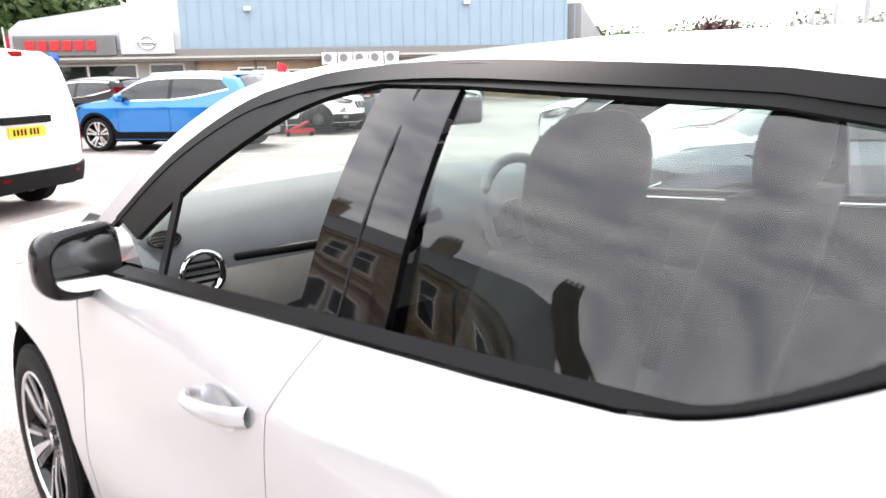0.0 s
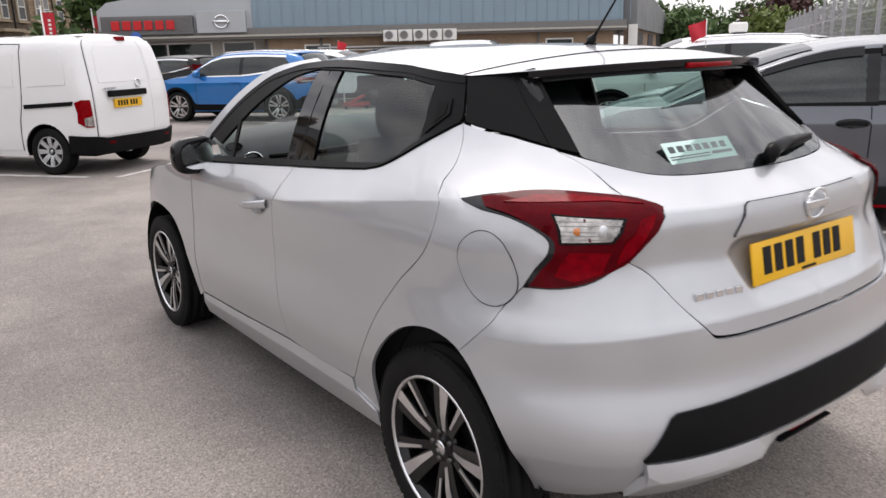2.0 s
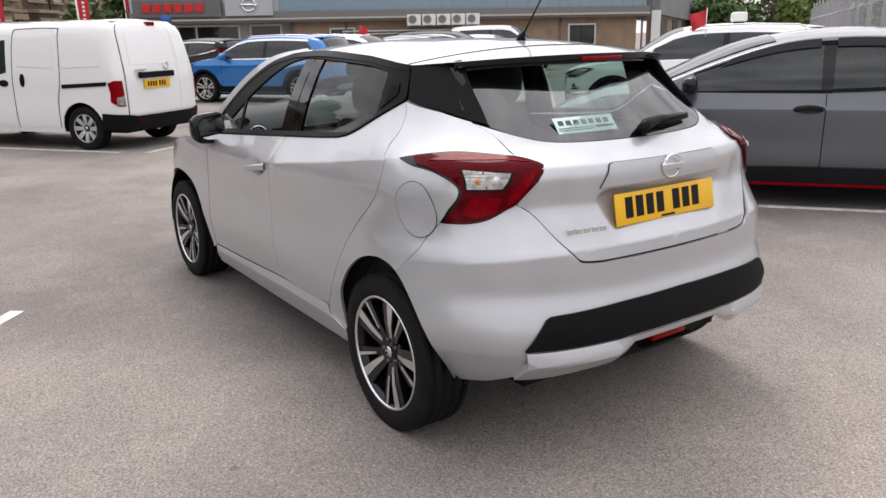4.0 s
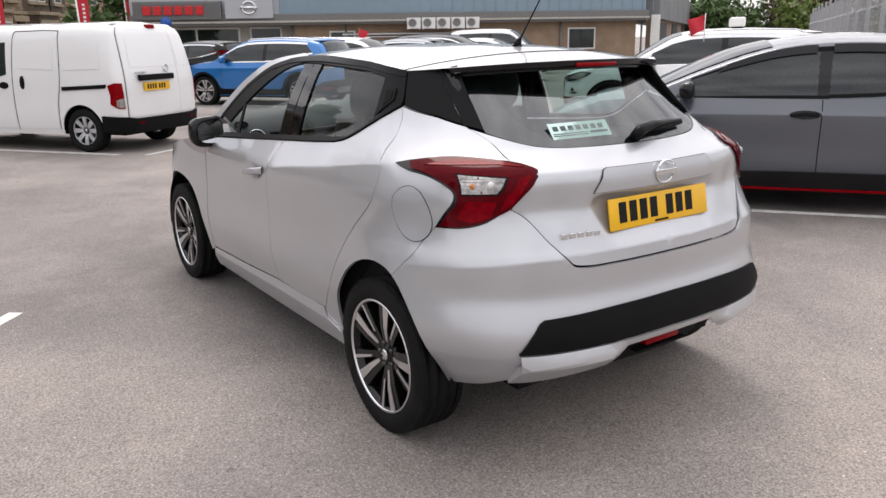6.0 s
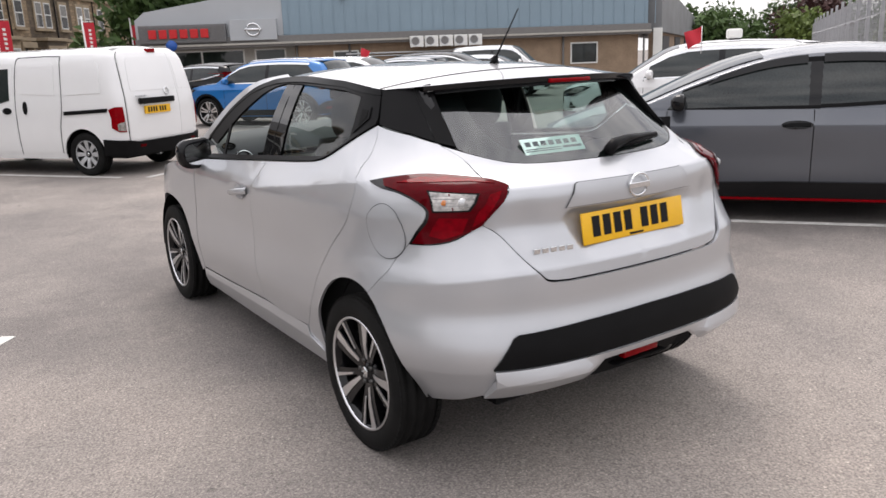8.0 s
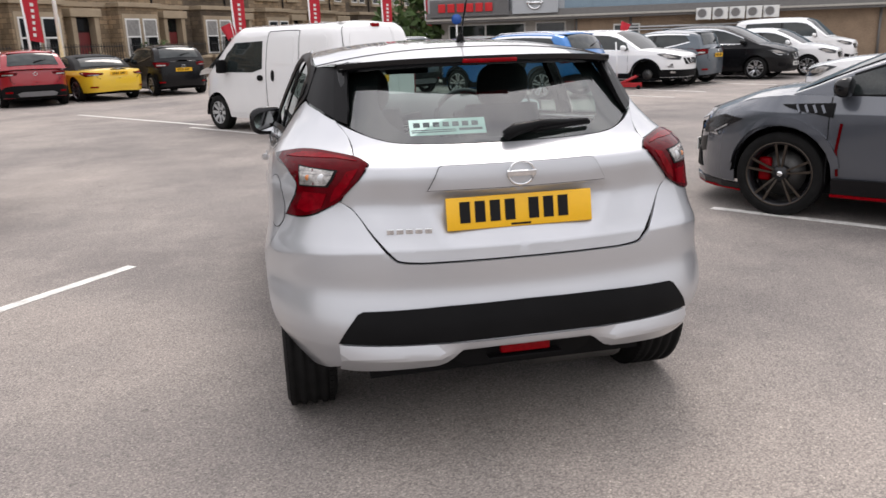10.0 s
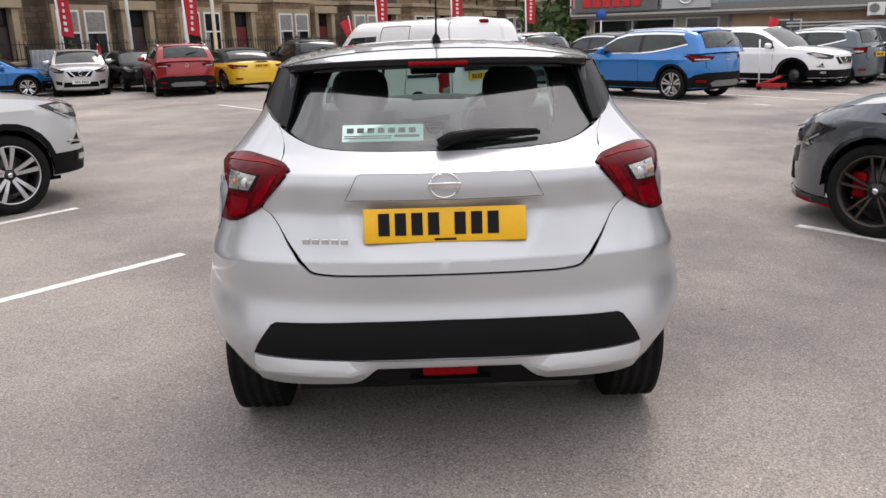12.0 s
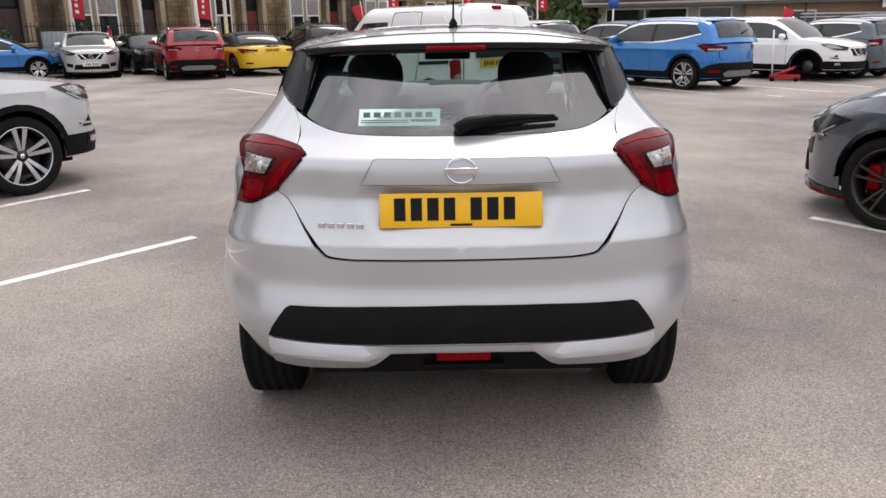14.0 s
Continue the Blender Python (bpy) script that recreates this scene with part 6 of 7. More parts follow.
def hot_hatch_fittings(car, low):
    """Skirts, red pinstripe, wing vent and wind deflectors of the sporty hatchback."""
    at, S, F = low.at, low.by_y, low.by_front
    for mirror in (False, True):
        loop = [(S(y, z), z) for y, z in ((0.40, 0.20), (2.20, 0.20), (2.20, 0.34), (1.3, 0.36), (0.40, 0.36))]
        panel("side_skirt", at, loop, BLACK_GLOSS, car, step=0.08, lift=0.03, rim=0.03, mirror=mirror, gap=0)
        ribbon("red_pinstripe", at, [(S(y, 0.215), 0.215) for y in np.linspace(0.40, 2.2, 10)], 0.016, RED_BRIGHT, car, lift=0.045, mirror=mirror)
        ribbon("red_seam", at, [(S(y, z), z) for y, z in ((2.165, 0.36), (2.185, 0.55), (2.16, 0.76))], 0.02, RED_LENS, car, lift=0.012, mirror=mirror)
        loop = [(S(y, z), z) for y, z in ((2.22, 0.80), (2.55, 0.865), (2.60, 0.885), (2.22, 0.905))]
        v = panel("wing_vent", at, loop, BLACK_TRIM, car, step=0.05, lift=0.012, mirror=mirror, gap=0)
        for k in range(4):
            y = 2.28 + k * 0.06
            ribbon("vent_blade", at, [(S(y, 0.83), 0.83), (S(y + 0.03, 0.885), 0.885)], 0.018, GREY, v, lift=0.02, mirror=mirror)
        # arch lip and splitter
        lip = [(S(2.594 + 0.43 * math.cos(t), 0.335 + 0.43 * math.sin(t)), 0.335 + 0.43 * math.sin(t)) for t in np.linspace(0.15, math.pi - 0.2, 15)]
        ribbon("arch_flare", at, lip, 0.055, GREY, car, lift=0.028, mirror=mirror)
        sp = ribbon("front_splitter", at, [(F(x, 0.20), 0.20) for x in (-0.84, -0.75, -0.6, -0.45, -0.30, -0.10)], 0.05, BLACK_GLOSS, car, lift=0.02, mirror=mirror)
        ribbon("splitter_stripe", at, [(F(x, 0.172), 0.172) for x in (-0.82, -0.7, -0.6, -0.45, -0.30)], 0.012, RED_BRIGHT, sp, lift=0.026, mirror=mirror)
        for yh in (1.21, 0.23):
            pod = [(S(yh, 0.83) + 0.125 * math.cos(t), 0.83 + 0.036 * math.sin(t)) for t in np.linspace(0, 2 * math.pi, 19)[:-1]]
            h = panel("handle_pod", at, pod, BLACK_GLOSS, car, step=0.05, lift=0.006, mirror=mirror)
            bar = [(S(yh + dy, z), z) for dy, z in ((0.10, 0.833), (0.0, 0.843), (-0.10, 0.838), (-0.10, 0.820), (0.10, 0.818))]
            panel("handle_bar", at, bar, BLACK_TRIM, h, step=0.04, lift=0.032, rim=0.02, mirror=mirror)


BLUE = paint("blue_paint", (0.006, 0.155, 0.46), 0.30, 0.3)
RED = paint("red_paint", (0.30, 0.003, 0.010), 0.15, 0.3)
WHITE = paint("white_paint", (0.80, 0.80, 0.80), 0.0, 0.35)
GREY = paint("dark_grey_paint", (0.092, 0.100, 0.118), 0.45, 0.26)
SLATE = paint("slate_grey_paint", (0.075, 0.095, 0.115), 0.4, 0.35)
BLACK = mat("black_paint", (0.006, 0.006, 0.007), 0.18, vary=0.1, scale=2, spec=0.28)
YELLOW = paint("yellow_paint", (0.78, 0.50, 0.025), 0.0, 0.3)
PEARL = paint("silver_suv_paint", (0.58, 0.59, 0.60), 0.55, 0.33)
CANVAS = mat("black_canvas", (0.014, 0.014, 0.015), 0.9, vary=0.25, bump=0.4, fine=200)

SUV = dict(rear=0.83, base=2.646, nose=0.90, half=0.92, high=1.56, belt=1.01, radius=0.345, hood=1.01, tip=0.84, ws=(2.42, 1.55), rs=(-0.79, -0.42), clad=BLACK_PLASTIC, roof_rail=CHROME, tail=(0.42, 0.90, 0.83, 0.985), spokes=(5, 0.20, 0.05, 1.45), rim_share=0.735)
CARS = "parked cars"
vehicle("blue_crossover", spot(6.22, 15.05, 125), "metallic blue crossover with black wheel-arch cladding and roof rails", CARS, BLUE, **{**SUV, "plate": "none"})
vehicle("white_crossover", spot(8.31, 19.26, -53), "white crossover on a red jack with one front wheel taken off", CARS, WHITE, missing=(True, 1), **{**SUV, "plate": "none"})
vehicle("red_crossover", spot(-7.35, 21.2, 115), "red crossover with black lower cladding and silver skid plate", CARS, RED, **{**SUV, "half": 0.90, "high": 1.53, "plate": "none"})
vehicle("blue_hatchback", spot(-15.1, 21.9, 25), "light blue metallic crossover parked at the edge of the lot", CARS, BLUE, **{**SUV, "rear": 0.74, "base": 2.40, "nose": 0.80, "half": 0.84, "high": 1.36, "belt": 0.89, "radius": 0.31, "hood": 0.885, "tip": 0.74, "ws": (2.16, 1.38), "rs": (-0.70, -0.37), "tail": (0.38, 0.90, 0.74, 0.87), "plate": "none"})
vehicle("silver_crossover", from_wheel(-3.89, 4.07, 53, 0.93, 2.70, left=False, front=True), "silver crossover with black cladding and two-tone alloy wheels", CARS, PEARL, **{**SUV, "base": 2.70, "half": 0.93, "high": 1.66, "belt": 1.06, "hood": 1.06, "tip": 0.90, "nose": 1.0, "radius": 0.36, "plate": "front"})
panel_van(spot(0.54, 9.95, 126))
vehicle("grey_hot_hatch", from_wheel(3.17, 2.33, 127, 0.94, 2.594, front=True), "dark grey sporty hatchback with bronze wheels and red brake calipers", CARS, GREY, rear=0.82, base=2.594, nose=0.94, half=0.94, high=1.45, belt=0.96, radius=0.335, hood=0.955, tip=0.70, nose_k=(0.96, 1.0, 0.99, 0.96, 0.83, 0.60, 0.48), snout=2.3, kick=0.25, lamp_m=HEADLAMP_DARK, fog=(0.66, 0.50, 0.42, 0.56),
        ws=(2.55, 1.45), rs=(-0.62, 0.05), spokes=(5, 0.17, 0.05, 0.66), rim_share=0.76, caliper=RED_BRIGHT, extra=hot_hatch_fittings, deflector=True, rim_face=BRONZE, rim_dark=ALLOY_DARK, trim=BLACK_GLOSS, tail=(0.5, 0.9, 0.82, 0.98), plate="front")
vehicle("yellow_convertible", spot(-5.68, 22.76, 125), "yellow convertible with a black folded-up canvas roof", CARS, YELLOW, rear=1.03, base=2.855, nose=0.95, half=0.94, high=1.34, belt=0.90, radius=0.34, hood=0.88, tip=0.68,
        ws=(2.30, 1.45), rs=(-0.05, 0.45), tail=(0.45, 0.9, 0.72, 0.86), top_m=CANVAS)
vehicle("black_crossover", spot(-3.7, 24.0, 116), "black compact crossover parked near the terrace", CARS, BLACK, rear=0.72, base=2.53, nose=0.88, half=0.88, high=1.56, belt=1.05, radius=0.335, hood=1.05, tip=0.85, ws=(2.3, 1.5), rs=(-0.5, -0.1), tail=(0.42, 0.9, 0.88, 1.06))
vehicle("silver_pickup", spot(-12.13, 24.95, -66), "silver double-cab pickup truck facing the lot", CARS, PEARL, rear=0.9, base=2.7, nose=0.75, half=0.86, high=1.42, belt=0.97, radius=0.335, hood=0.95, tip=0.82,
        ws=(2.35, 1.70), rs=(0.55, 0.75), plate="front", roof_rail=CHROME, category="pickup", sill=0.38)
vehicle("black_estate", spot(-11.05, 26.5, -56), "black off-road car parked behind the others", CARS, BLACK, rear=0.8, base=2.5, nose=0.80, half=0.80, high=1.36, belt=0.91, radius=0.31, hood=0.89, tip=0.77, ws=(2.25, 1.55), rs=(-0.65, -0.5), plate="none")
vehicle("grey_hatchback", spot(11.44, 17.81, 127), "slate grey small hatchback with tall red tail lamps", CARS, SLATE, rear=0.62, base=2.45, nose=0.72, half=0.83, high=1.50, belt=0.98, radius=0.30, hood=0.99, tip=0.82, ws=(2.25, 1.4), rs=(-0.45, -0.2), tail=(0.52, 0.95, 0.80, 1.02))
vehicle("black_people_carrier", spot(12.55, 20.83, -52), "black people carrier with alloy wheels", CARS, BLACK, rear=0.85, base=2.75, nose=0.90, half=0.90, high=1.62, belt=1.04, radius=0.33, hood=1.02, tip=0.80, ws=(2.75, 1.6), rs=(-0.70, -0.35), plate="front")
vehicle("white_hatchback", spot(14.9, 21.3, -50), "white small hatchback in the far row", CARS, WHITE, rear=0.65, base=2.5, nose=0.80, half=0.86, high=1.48, belt=0.96, radius=0.31, hood=0.95, tip=0.76, ws=(2.3, 1.4), rs=(-0.5, -0.1), plate="front")
vehicle("white_saloon", spot(7.75, 2.05, 127), "white car in the bay beyond the grey hatchback", CARS, WHITE, rear=0.80, base=2.6, nose=0.9, half=0.90, high=1.46, belt=0.96, radius=0.32, hood=0.95, tip=0.75, ws=(2.5, 1.45), rs=(-0.6, 0.0), plate="front")
vehicle("white_crossover", spot(9.8, 5.1, 127), "white crossover with chrome roof rails", CARS, WHITE, **{**SUV, "roof_rail": CHROME})
vehicle("black_small_crossover", spot(6.3, 21.2, 119), "black compact car with tall tail lamps in the middle row", CARS, BLACK, rear=0.72, base=2.53, nose=0.88, half=0.88, high=1.52, belt=1.0, radius=0.32, hood=1.0, tip=0.8, ws=(2.3, 1.45), rs=(-0.55, -0.25), tail=(0.62, 0.95, 0.95, 1.30))
vehicle("white_minivan", spot(18.6, 25.6, -50), "white minivan at the end of the far row", CARS, WHITE, rear=0.85, base=2.8, nose=0.85, half=0.92, high=1.85, belt=1.12, radius=0.33, hood=1.08, tip=0.9, ws=(2.75, 1.9), rs=(-0.75, -0.6), plate="front")
vehicle("grey_crossover", spot(3.0, 19.0, 119), "dark grey crossover in the middle row", CARS, SLATE, **SUV)


# ---- ground, bay lines ----
def asphalt():
    m = bpy.data.materials.new("worn_asphalt")
    m.use_nodes = True
    n, l = m.node_tree.nodes, m.node_tree.links
    b = n["Principled BSDF"]
    tc = n.new("ShaderNodeTexCoord")

    def tex(kind, scale, detail=4, rough=0.6):
        t = n.new("ShaderNodeTex" + kind)
        t.inputs["Scale"].default_value = scale
        if kind == "Noise":
            t.inputs["Detail"].default_value, t.inputs["Roughness"].default_value = detail, rough
        l.new(tc.outputs["Object"], t.inputs["Vector"])
        return t

    patch, mid, grit, stone = tex("Noise", 0.17, 7, 0.62), tex("Noise", 0.55, 10, 0.66), tex("Noise", 90, 4, 0.7), tex("Voronoi", 150)

    def ramp(src, stops):
        r = n.new("ShaderNodeValToRGB")
        while len(r.color_ramp.elements) < len(stops):
            r.color_ramp.elements.new(0.5)
        for e, (p, c) in zip(r.color_ramp.elements, stops):
            e.position, e.color = p, (*c, 1)
        l.new(src, r.inputs["Fac"])
        return r.outputs["Color"]

    def mul(a, c, f=1.0, kind="MULTIPLY"):
        x = n.new("ShaderNodeMixRGB")
        x.blend_type, x.inputs["Fac"].default_value = kind, f
        l.new(a, x.inputs["Color1"])
        l.new(c, x.inputs["Color2"])
        return x.outputs["Color"]

    base = ramp(patch.outputs["Fac"], [(0.36, (0.182, 0.166, 0.159)), (0.50, (0.268, 0.241, 0.224)), (0.64, (0.345, 0.305, 0.276))])
    # worn, dusty and oily areas with ragged edges
    base = mul(base, ramp(mid.outputs["Fac"], [(0.32, (0.66, 0.66, 0.67)), (0.46, (0.92, 0.92, 0.92)), (0.54, (1.02, 1.02, 1.01)), (0.68, (1.18, 1.16, 1.14))]))
    # bound chippings: pale stones in dark binder
    base = mul(base, ramp(stone.outputs["Color"], [(0.0, (0.56, 0.56, 0.57)), (0.35, (0.90, 0.90, 0.90)), (0.75, (1.08, 1.07, 1.06)), (0.93, (1.36, 1.35, 1.31)), (1.0, (2.0, 1.98, 1.92))]))
    base = mul(base, ramp(stone.outputs["Distance"], [(0.0, (1.10, 1.10, 1.10)), (0.5, (0.98, 0.98, 0.98)), (0.85, (0.70, 0.70, 0.71))]))
    base = mul(base, ramp(grit.outputs["Fac"], [(0.32, (0.66, 0.66, 0.67)), (0.5, (1.0, 1.0, 1.0)), (0.68, (1.30, 1.29, 1.27))]))
    spots, chips, cracks = tex("Voronoi", 1.25), tex("Voronoi", 2.9), tex("Noise", 1.1, 10, 0.78)
    base = mul(base, ramp(spots.outputs["Distance"], [(0.0, (0.22, 0.22, 0.23)), (0.022, (0.45, 0.45, 0.46)), (0.034, (1.0, 1.0, 1.0))]), 0.85)
    base = mul(base, ramp(chips.outputs["Distance"], [(0.0, (2.3, 2.3, 2.25)), (0.016, (2.0, 2.0, 1.95)), (0.020, (1.0, 1.0, 1.0))]))
    base = mul(base, ramp(cracks.outputs["Fac"], [(0.490, (1.0, 1.0, 1.0)), (0.50, (0.70, 0.70, 0.71)), (0.510, (1.0, 1.0, 1.0))]), 0.6)
    l.new(base, b.inputs["Base Color"])
    b.inputs["Roughness"].default_value = 0.88
    bp = n.new("ShaderNodeBump")
    bp.inputs["Strength"].default_value, bp.inputs["Distance"].default_value = 0.8, 0.008
    l.new(grit.outputs["Fac"], bp.inputs["Height"])
    l.new(bp.outputs["Normal"], b.inputs["Normal"])
    return m


bm = bmesh.new()
ticks = [-900, -300, -100, -40, -20, 0, 20, 40, 100, 300, 900]
grid(bm, [[(x, y, 0) for x in ticks] for y in ticks])
bmesh.ops.recalc_face_normals(bm, faces=bm.faces)
tagged(part("ground", bm, asphalt()), "worn grey-brown asphalt car park", "ground", kind="structure")
LINE = mat("worn_line_paint", (0.62, 0.61, 0.58), 0.8, vary=0.35, scale=9, fine=60, bump=0.2)


def bay_line(x, y, heading, length, width=0.085):
    """A painted bay line that ends at (x, y)."""
    m = pose(x, y, 0, 0, 0, heading - 90)
    bm = box(bmesh.new(), -width / 2, width / 2, -length, 0, 0.0, 0.004)
    ob = part("bay_line", bm, LINE, None, smooth=False)
    ob.matrix_basis = m
    tagged(ob, "worn white painted parking bay line", "bay line", "bay lines", "structure")


for x, y, h, ln in ((-1.84, 2.42, 50, 4.6), (-3.38, 4.22, 55, 4.8), (-5.0, 6.1, 55, 4.8), (2.80, 2.70, 127, 4.8), (-2.3, 12.3, 126, 4.2), (1.21, 9.13, 35, 0.9),
                    (4.35, 16.6, 115, 3.6), (6.9, 16.3, 117, 3.2), (8.7, 16.9, 115, 2.6), (11.6, 17.9, 115, 2.4), (6.75, 12.95, 115, 0.4), (5.6, 4.6, 127, 4.8), (8.3, 7.2, 127, 4.8)):
    bay_line(x, y, h, ln)
bay_line(-5.25, 16.85, 127, 5.6)


# ---- dealership ----
def dealership():
    """A long low brick building with metal cladding above; its front runs along the local x axis, facing -y."""
    m = pose(14.9, 37.2, 0, 0, 0, -28)
    b = thing("dealership_building", m, "long low dealership with blue-grey metal cladding over buff brick", "building")
    clad = mat("blue_grey_cladding", (0.22, 0.30, 0.36), 0.5, 0.2, vary=0.06, scale=0.6)
    clad2 = mat("pale_grey_cladding", (0.42, 0.44, 0.46), 0.5, 0.2, vary=0.06, scale=0.6)
    brick = mat("buff_brick_wall", (0.30, 0.215, 0.145), 0.85, vary=0.25, scale=1.4, fine=14, bump=0.3)
    fasc = mat("grey_fascia", (0.17, 0.165, 0.16), 0.6, vary=0.12)
    conc = mat("pale_render", (0.42, 0.40, 0.36), 0.8, vary=0.15)
    W0, W1, D = -7.5, 19.8, 22.0
    boxed("brick_wall", (0.5, W1 - 0.4, 0.0, 0.35, -0.3, 2.3), brick, b, 0)
    boxed("side_wall", (W1 - 0.75, W1 - 0.4, 0.35, D, -0.3, 2.3), brick, b, 0)
    boxed("showroom_wall", (W0 + 0.5, 0.5, 0.6, 0.9, -0.3, 2.3), conc, b, 0)
    boxed("fascia", (W0, W1 + 0.1, -0.6, D, 2.3, 2.85), fasc, b, 0.02)
    boxed("soffit_edge", (W0, W1 + 0.1, -0.72, -0.6, 2.42, 2.52), conc, b, 0.01)
    boxed("cladding", (0.0, W1, -0.35, D - 0.3, 2.85, 6.1), clad, b, 0.02)
    boxed("parapet_cap", (-0.05, W1 + 0.05, -0.42, D - 0.25, 6.1, 6.25), fasc, b, 0.02)
    for k in range(35):
        boxed("cladding_rib", (0.3 + k * 0.585, 0.33 + k * 0.585, -0.375, -0.35, 2.86, 6.08), clad, b, 0)
    # raked sign wall
    bm = bmesh.new()
    sec = [(W0, 2.85), (0.0, 2.85), (0.0, 5.3), (W0 + 0.5, 4.2), (W0, 3.8)]
    f = [bm.verts.new((x, -0.30, z)) for x, z in sec]
    g = [bm.verts.new((x, 6.0, z)) for x, z in sec]
    bm.faces.new(f)
    bm.faces.new(g[::-1])
    for i in range(5):
        bm.faces.new((f[i], g[i], g[(i + 1) % 5], f[(i + 1) % 5]))
    bmesh.ops.recalc_face_normals(bm, faces=bm.faces)
    part("sign_wall", bm, clad2, b, smooth=False)
    boxed("sign_board", (W0 + 0.25, -2.9, -0.78, -0.28, 2.62, 3.52), mat("sign_grey", (0.16, 0.16, 0.165), 0.5), b, 0.01)
    for k in range(9):
        boxed("sign_slat", (W0 + 0.27, -2.95, -0.805, -0.78, 2.67 + k * 0.09, 2.70 + k * 0.09), fasc, b, 0)
    redm = mat("red_sign_letters", (0.55, 0.012, 0.015), 0.4)
    for k in range(6):
        boxed("sign_shape", (W0 + 0.75 + k * 0.52, W0 + 1.14 + k * 0.52, -0.89, -0.805, 2.85, 3.29), redm, b, 0.02)
    boxed("logo_board", (-2.7, -0.3, -0.75, -0.28, 2.65, 3.70), clad2, b, 0.01)
    bm = tube(bmesh.new(), [(-1.5 + 0.34 * math.cos(t), -0.79, 3.18 + 0.30 * math.sin(t)) for t in np.linspace(0, 2 * math.pi, 25)], 0.05, 8)
    box(bm, -1.92, -1.08, -0.83, -0.76, 3.12, 3.24)
    part("logo_ring", bm, CHROME, b)
    gl = GLASS_DARK
    for x0, x1, z0, z1 in ((W0 + 1.0, W0 + 3.0, 0.3, 2.15), (W0 + 3.1, W0 + 5.2, 0.3, 2.15), (W0 + 5.9, W0 + 7.4, 0.3, 2.15), (2.6, 3.8, 1.0, 1.9), (15.6, 17.0, 0.9, 1.9)):
        y = 0.58 if x1 < 0.5 else -0.02
        w = boxed("window_frame", (x0 - 0.08, x1 + 0.08, y - 0.03, y + 0.2, z0 - 0.08, z1 + 0.08), PLATE_WHITE, b, 0.01)
        boxed("window_pane", (x0, x1, y - 0.045, y - 0.03, z0, z1), gl, w, 0)
    boxed("pipe_tray", (3.2, 12.2, -0.18, 0.0, 1.75, 1.83), STEEL, b, 0.01)
    boxed("pipe_tray", (3.2, 12.2, -0.14, 0.0, 1.61, 1.67), STEEL, b, 0.01)
    boxed("notice", (4.9, 5.5, -0.03, -0.01, 0.95, 1.3), PLATE_WHITE, b, 0)
    boxed("notice", (7.2, 8.2, -0.03, -0.01, 0.85, 1.3), PLATE_WHITE, b, 0)
    for x in (0.6, 3.4, 15.1, 19.7):
        part("downpipe", tube(bmesh.new(), [(x, -0.08, 0), (x, -0.08, 2.3)], 0.06, 8), fasc, b)
    for x, z in ((3.0, 4.6), (14.0, 4.9)):
        boxed("flood_lamp", (x, x + 0.35, -0.6, -0.36, z, z + 0.2), STEEL, b, 0.02)
    for k in range(5):
        u = thing("air_conditioner", m @ Matrix.Translation((6.95 + k * 0.78, -0.91, 2.02)), "white wall-hung air conditioning unit with a round fan grille", "air conditioner", "air conditioners")
        boxed("casing", (-0.355, 0.355, -0.16, 0.16, 0.0, 0.56), PLATE_WHITE, u, 0.015)
        bm = lathe(bmesh.new(), [(0.24, -0.165), (0.24, -0.18), (0.225, -0.18), (0.2, -0.166)], 24, "Y")
        bm.transform(Matrix.Translation((-0.08, 0, 0.29)))
        part("fan_grille", bm, STEEL, u)
        bm = lathe(bmesh.new(), [(0.001, -0.163), (0.2, -0.163)], 24, "Y")
        bm.transform(Matrix.Translation((-0.08, 0, 0.29)))
        part("fan", bm, fasc, u)
        for x in (-0.3, 0.3):
            boxed("bracket", (x - 0.02, x + 0.02, -0.16, 0.2, -0.04, 0.0), STEEL, u, 0)


dealership()


def workshop_wing():
    """The lower wing that runs back from the dealership's end."""
    ang = math.degrees(math.atan2(46.0 - 27.6, 60.5 - 32.9))
    w = thing("workshop_wing", pose(32.9, 27.6, 0, 0, 0, ang), "grey sheet-clad workshop wing over a brick base", "building")
    sheetm = mat("weathered_grey_sheet", (0.20, 0.205, 0.21), 0.6, 0.1, vary=0.25, scale=0.5)
    brickm = mat("buff_brick", (0.28, 0.20, 0.14), 0.85, vary=0.25, scale=1.4, fine=14, bump=0.3)
    bm = bmesh.new()
    sec = [(0.0, 2.4), (33.0, 2.2), (33.0, 3.3), (0.0, 5.0)]
    f, g = [bm.verts.new((x, -0.3, z)) for x, z in sec], [bm.verts.new((x, 3.0, z)) for x, z in sec]
    bm.faces.new(f)
    bm.faces.new(g[::-1])
    for i in range(4):
        bm.faces.new((f[i], g[i], g[(i + 1) % 4], f[(i + 1) % 4]))
    bmesh.ops.recalc_face_normals(bm, faces=bm.faces)
    part("sheet_cladding", bm, sheetm, w, smooth=False)
    boxed("brick_base", (0.0, 33.0, 0.0, 0.4, -0.3, 2.4), brickm, w, 0)
    boxed("corner_post", (-0.35, 0.15, -0.35, 0.1, 0, 2.6), PLATE_WHITE, w, 0.01)
    for k in range(4):
        boxed("shutter_door", (3.0 + k * 7, 6.4 + k * 7, -0.06, 0.0, 0.0, 2.2), mat("dark_shutter", (0.05, 0.05, 0.055), 0.6), w, 0)


workshop_wing()


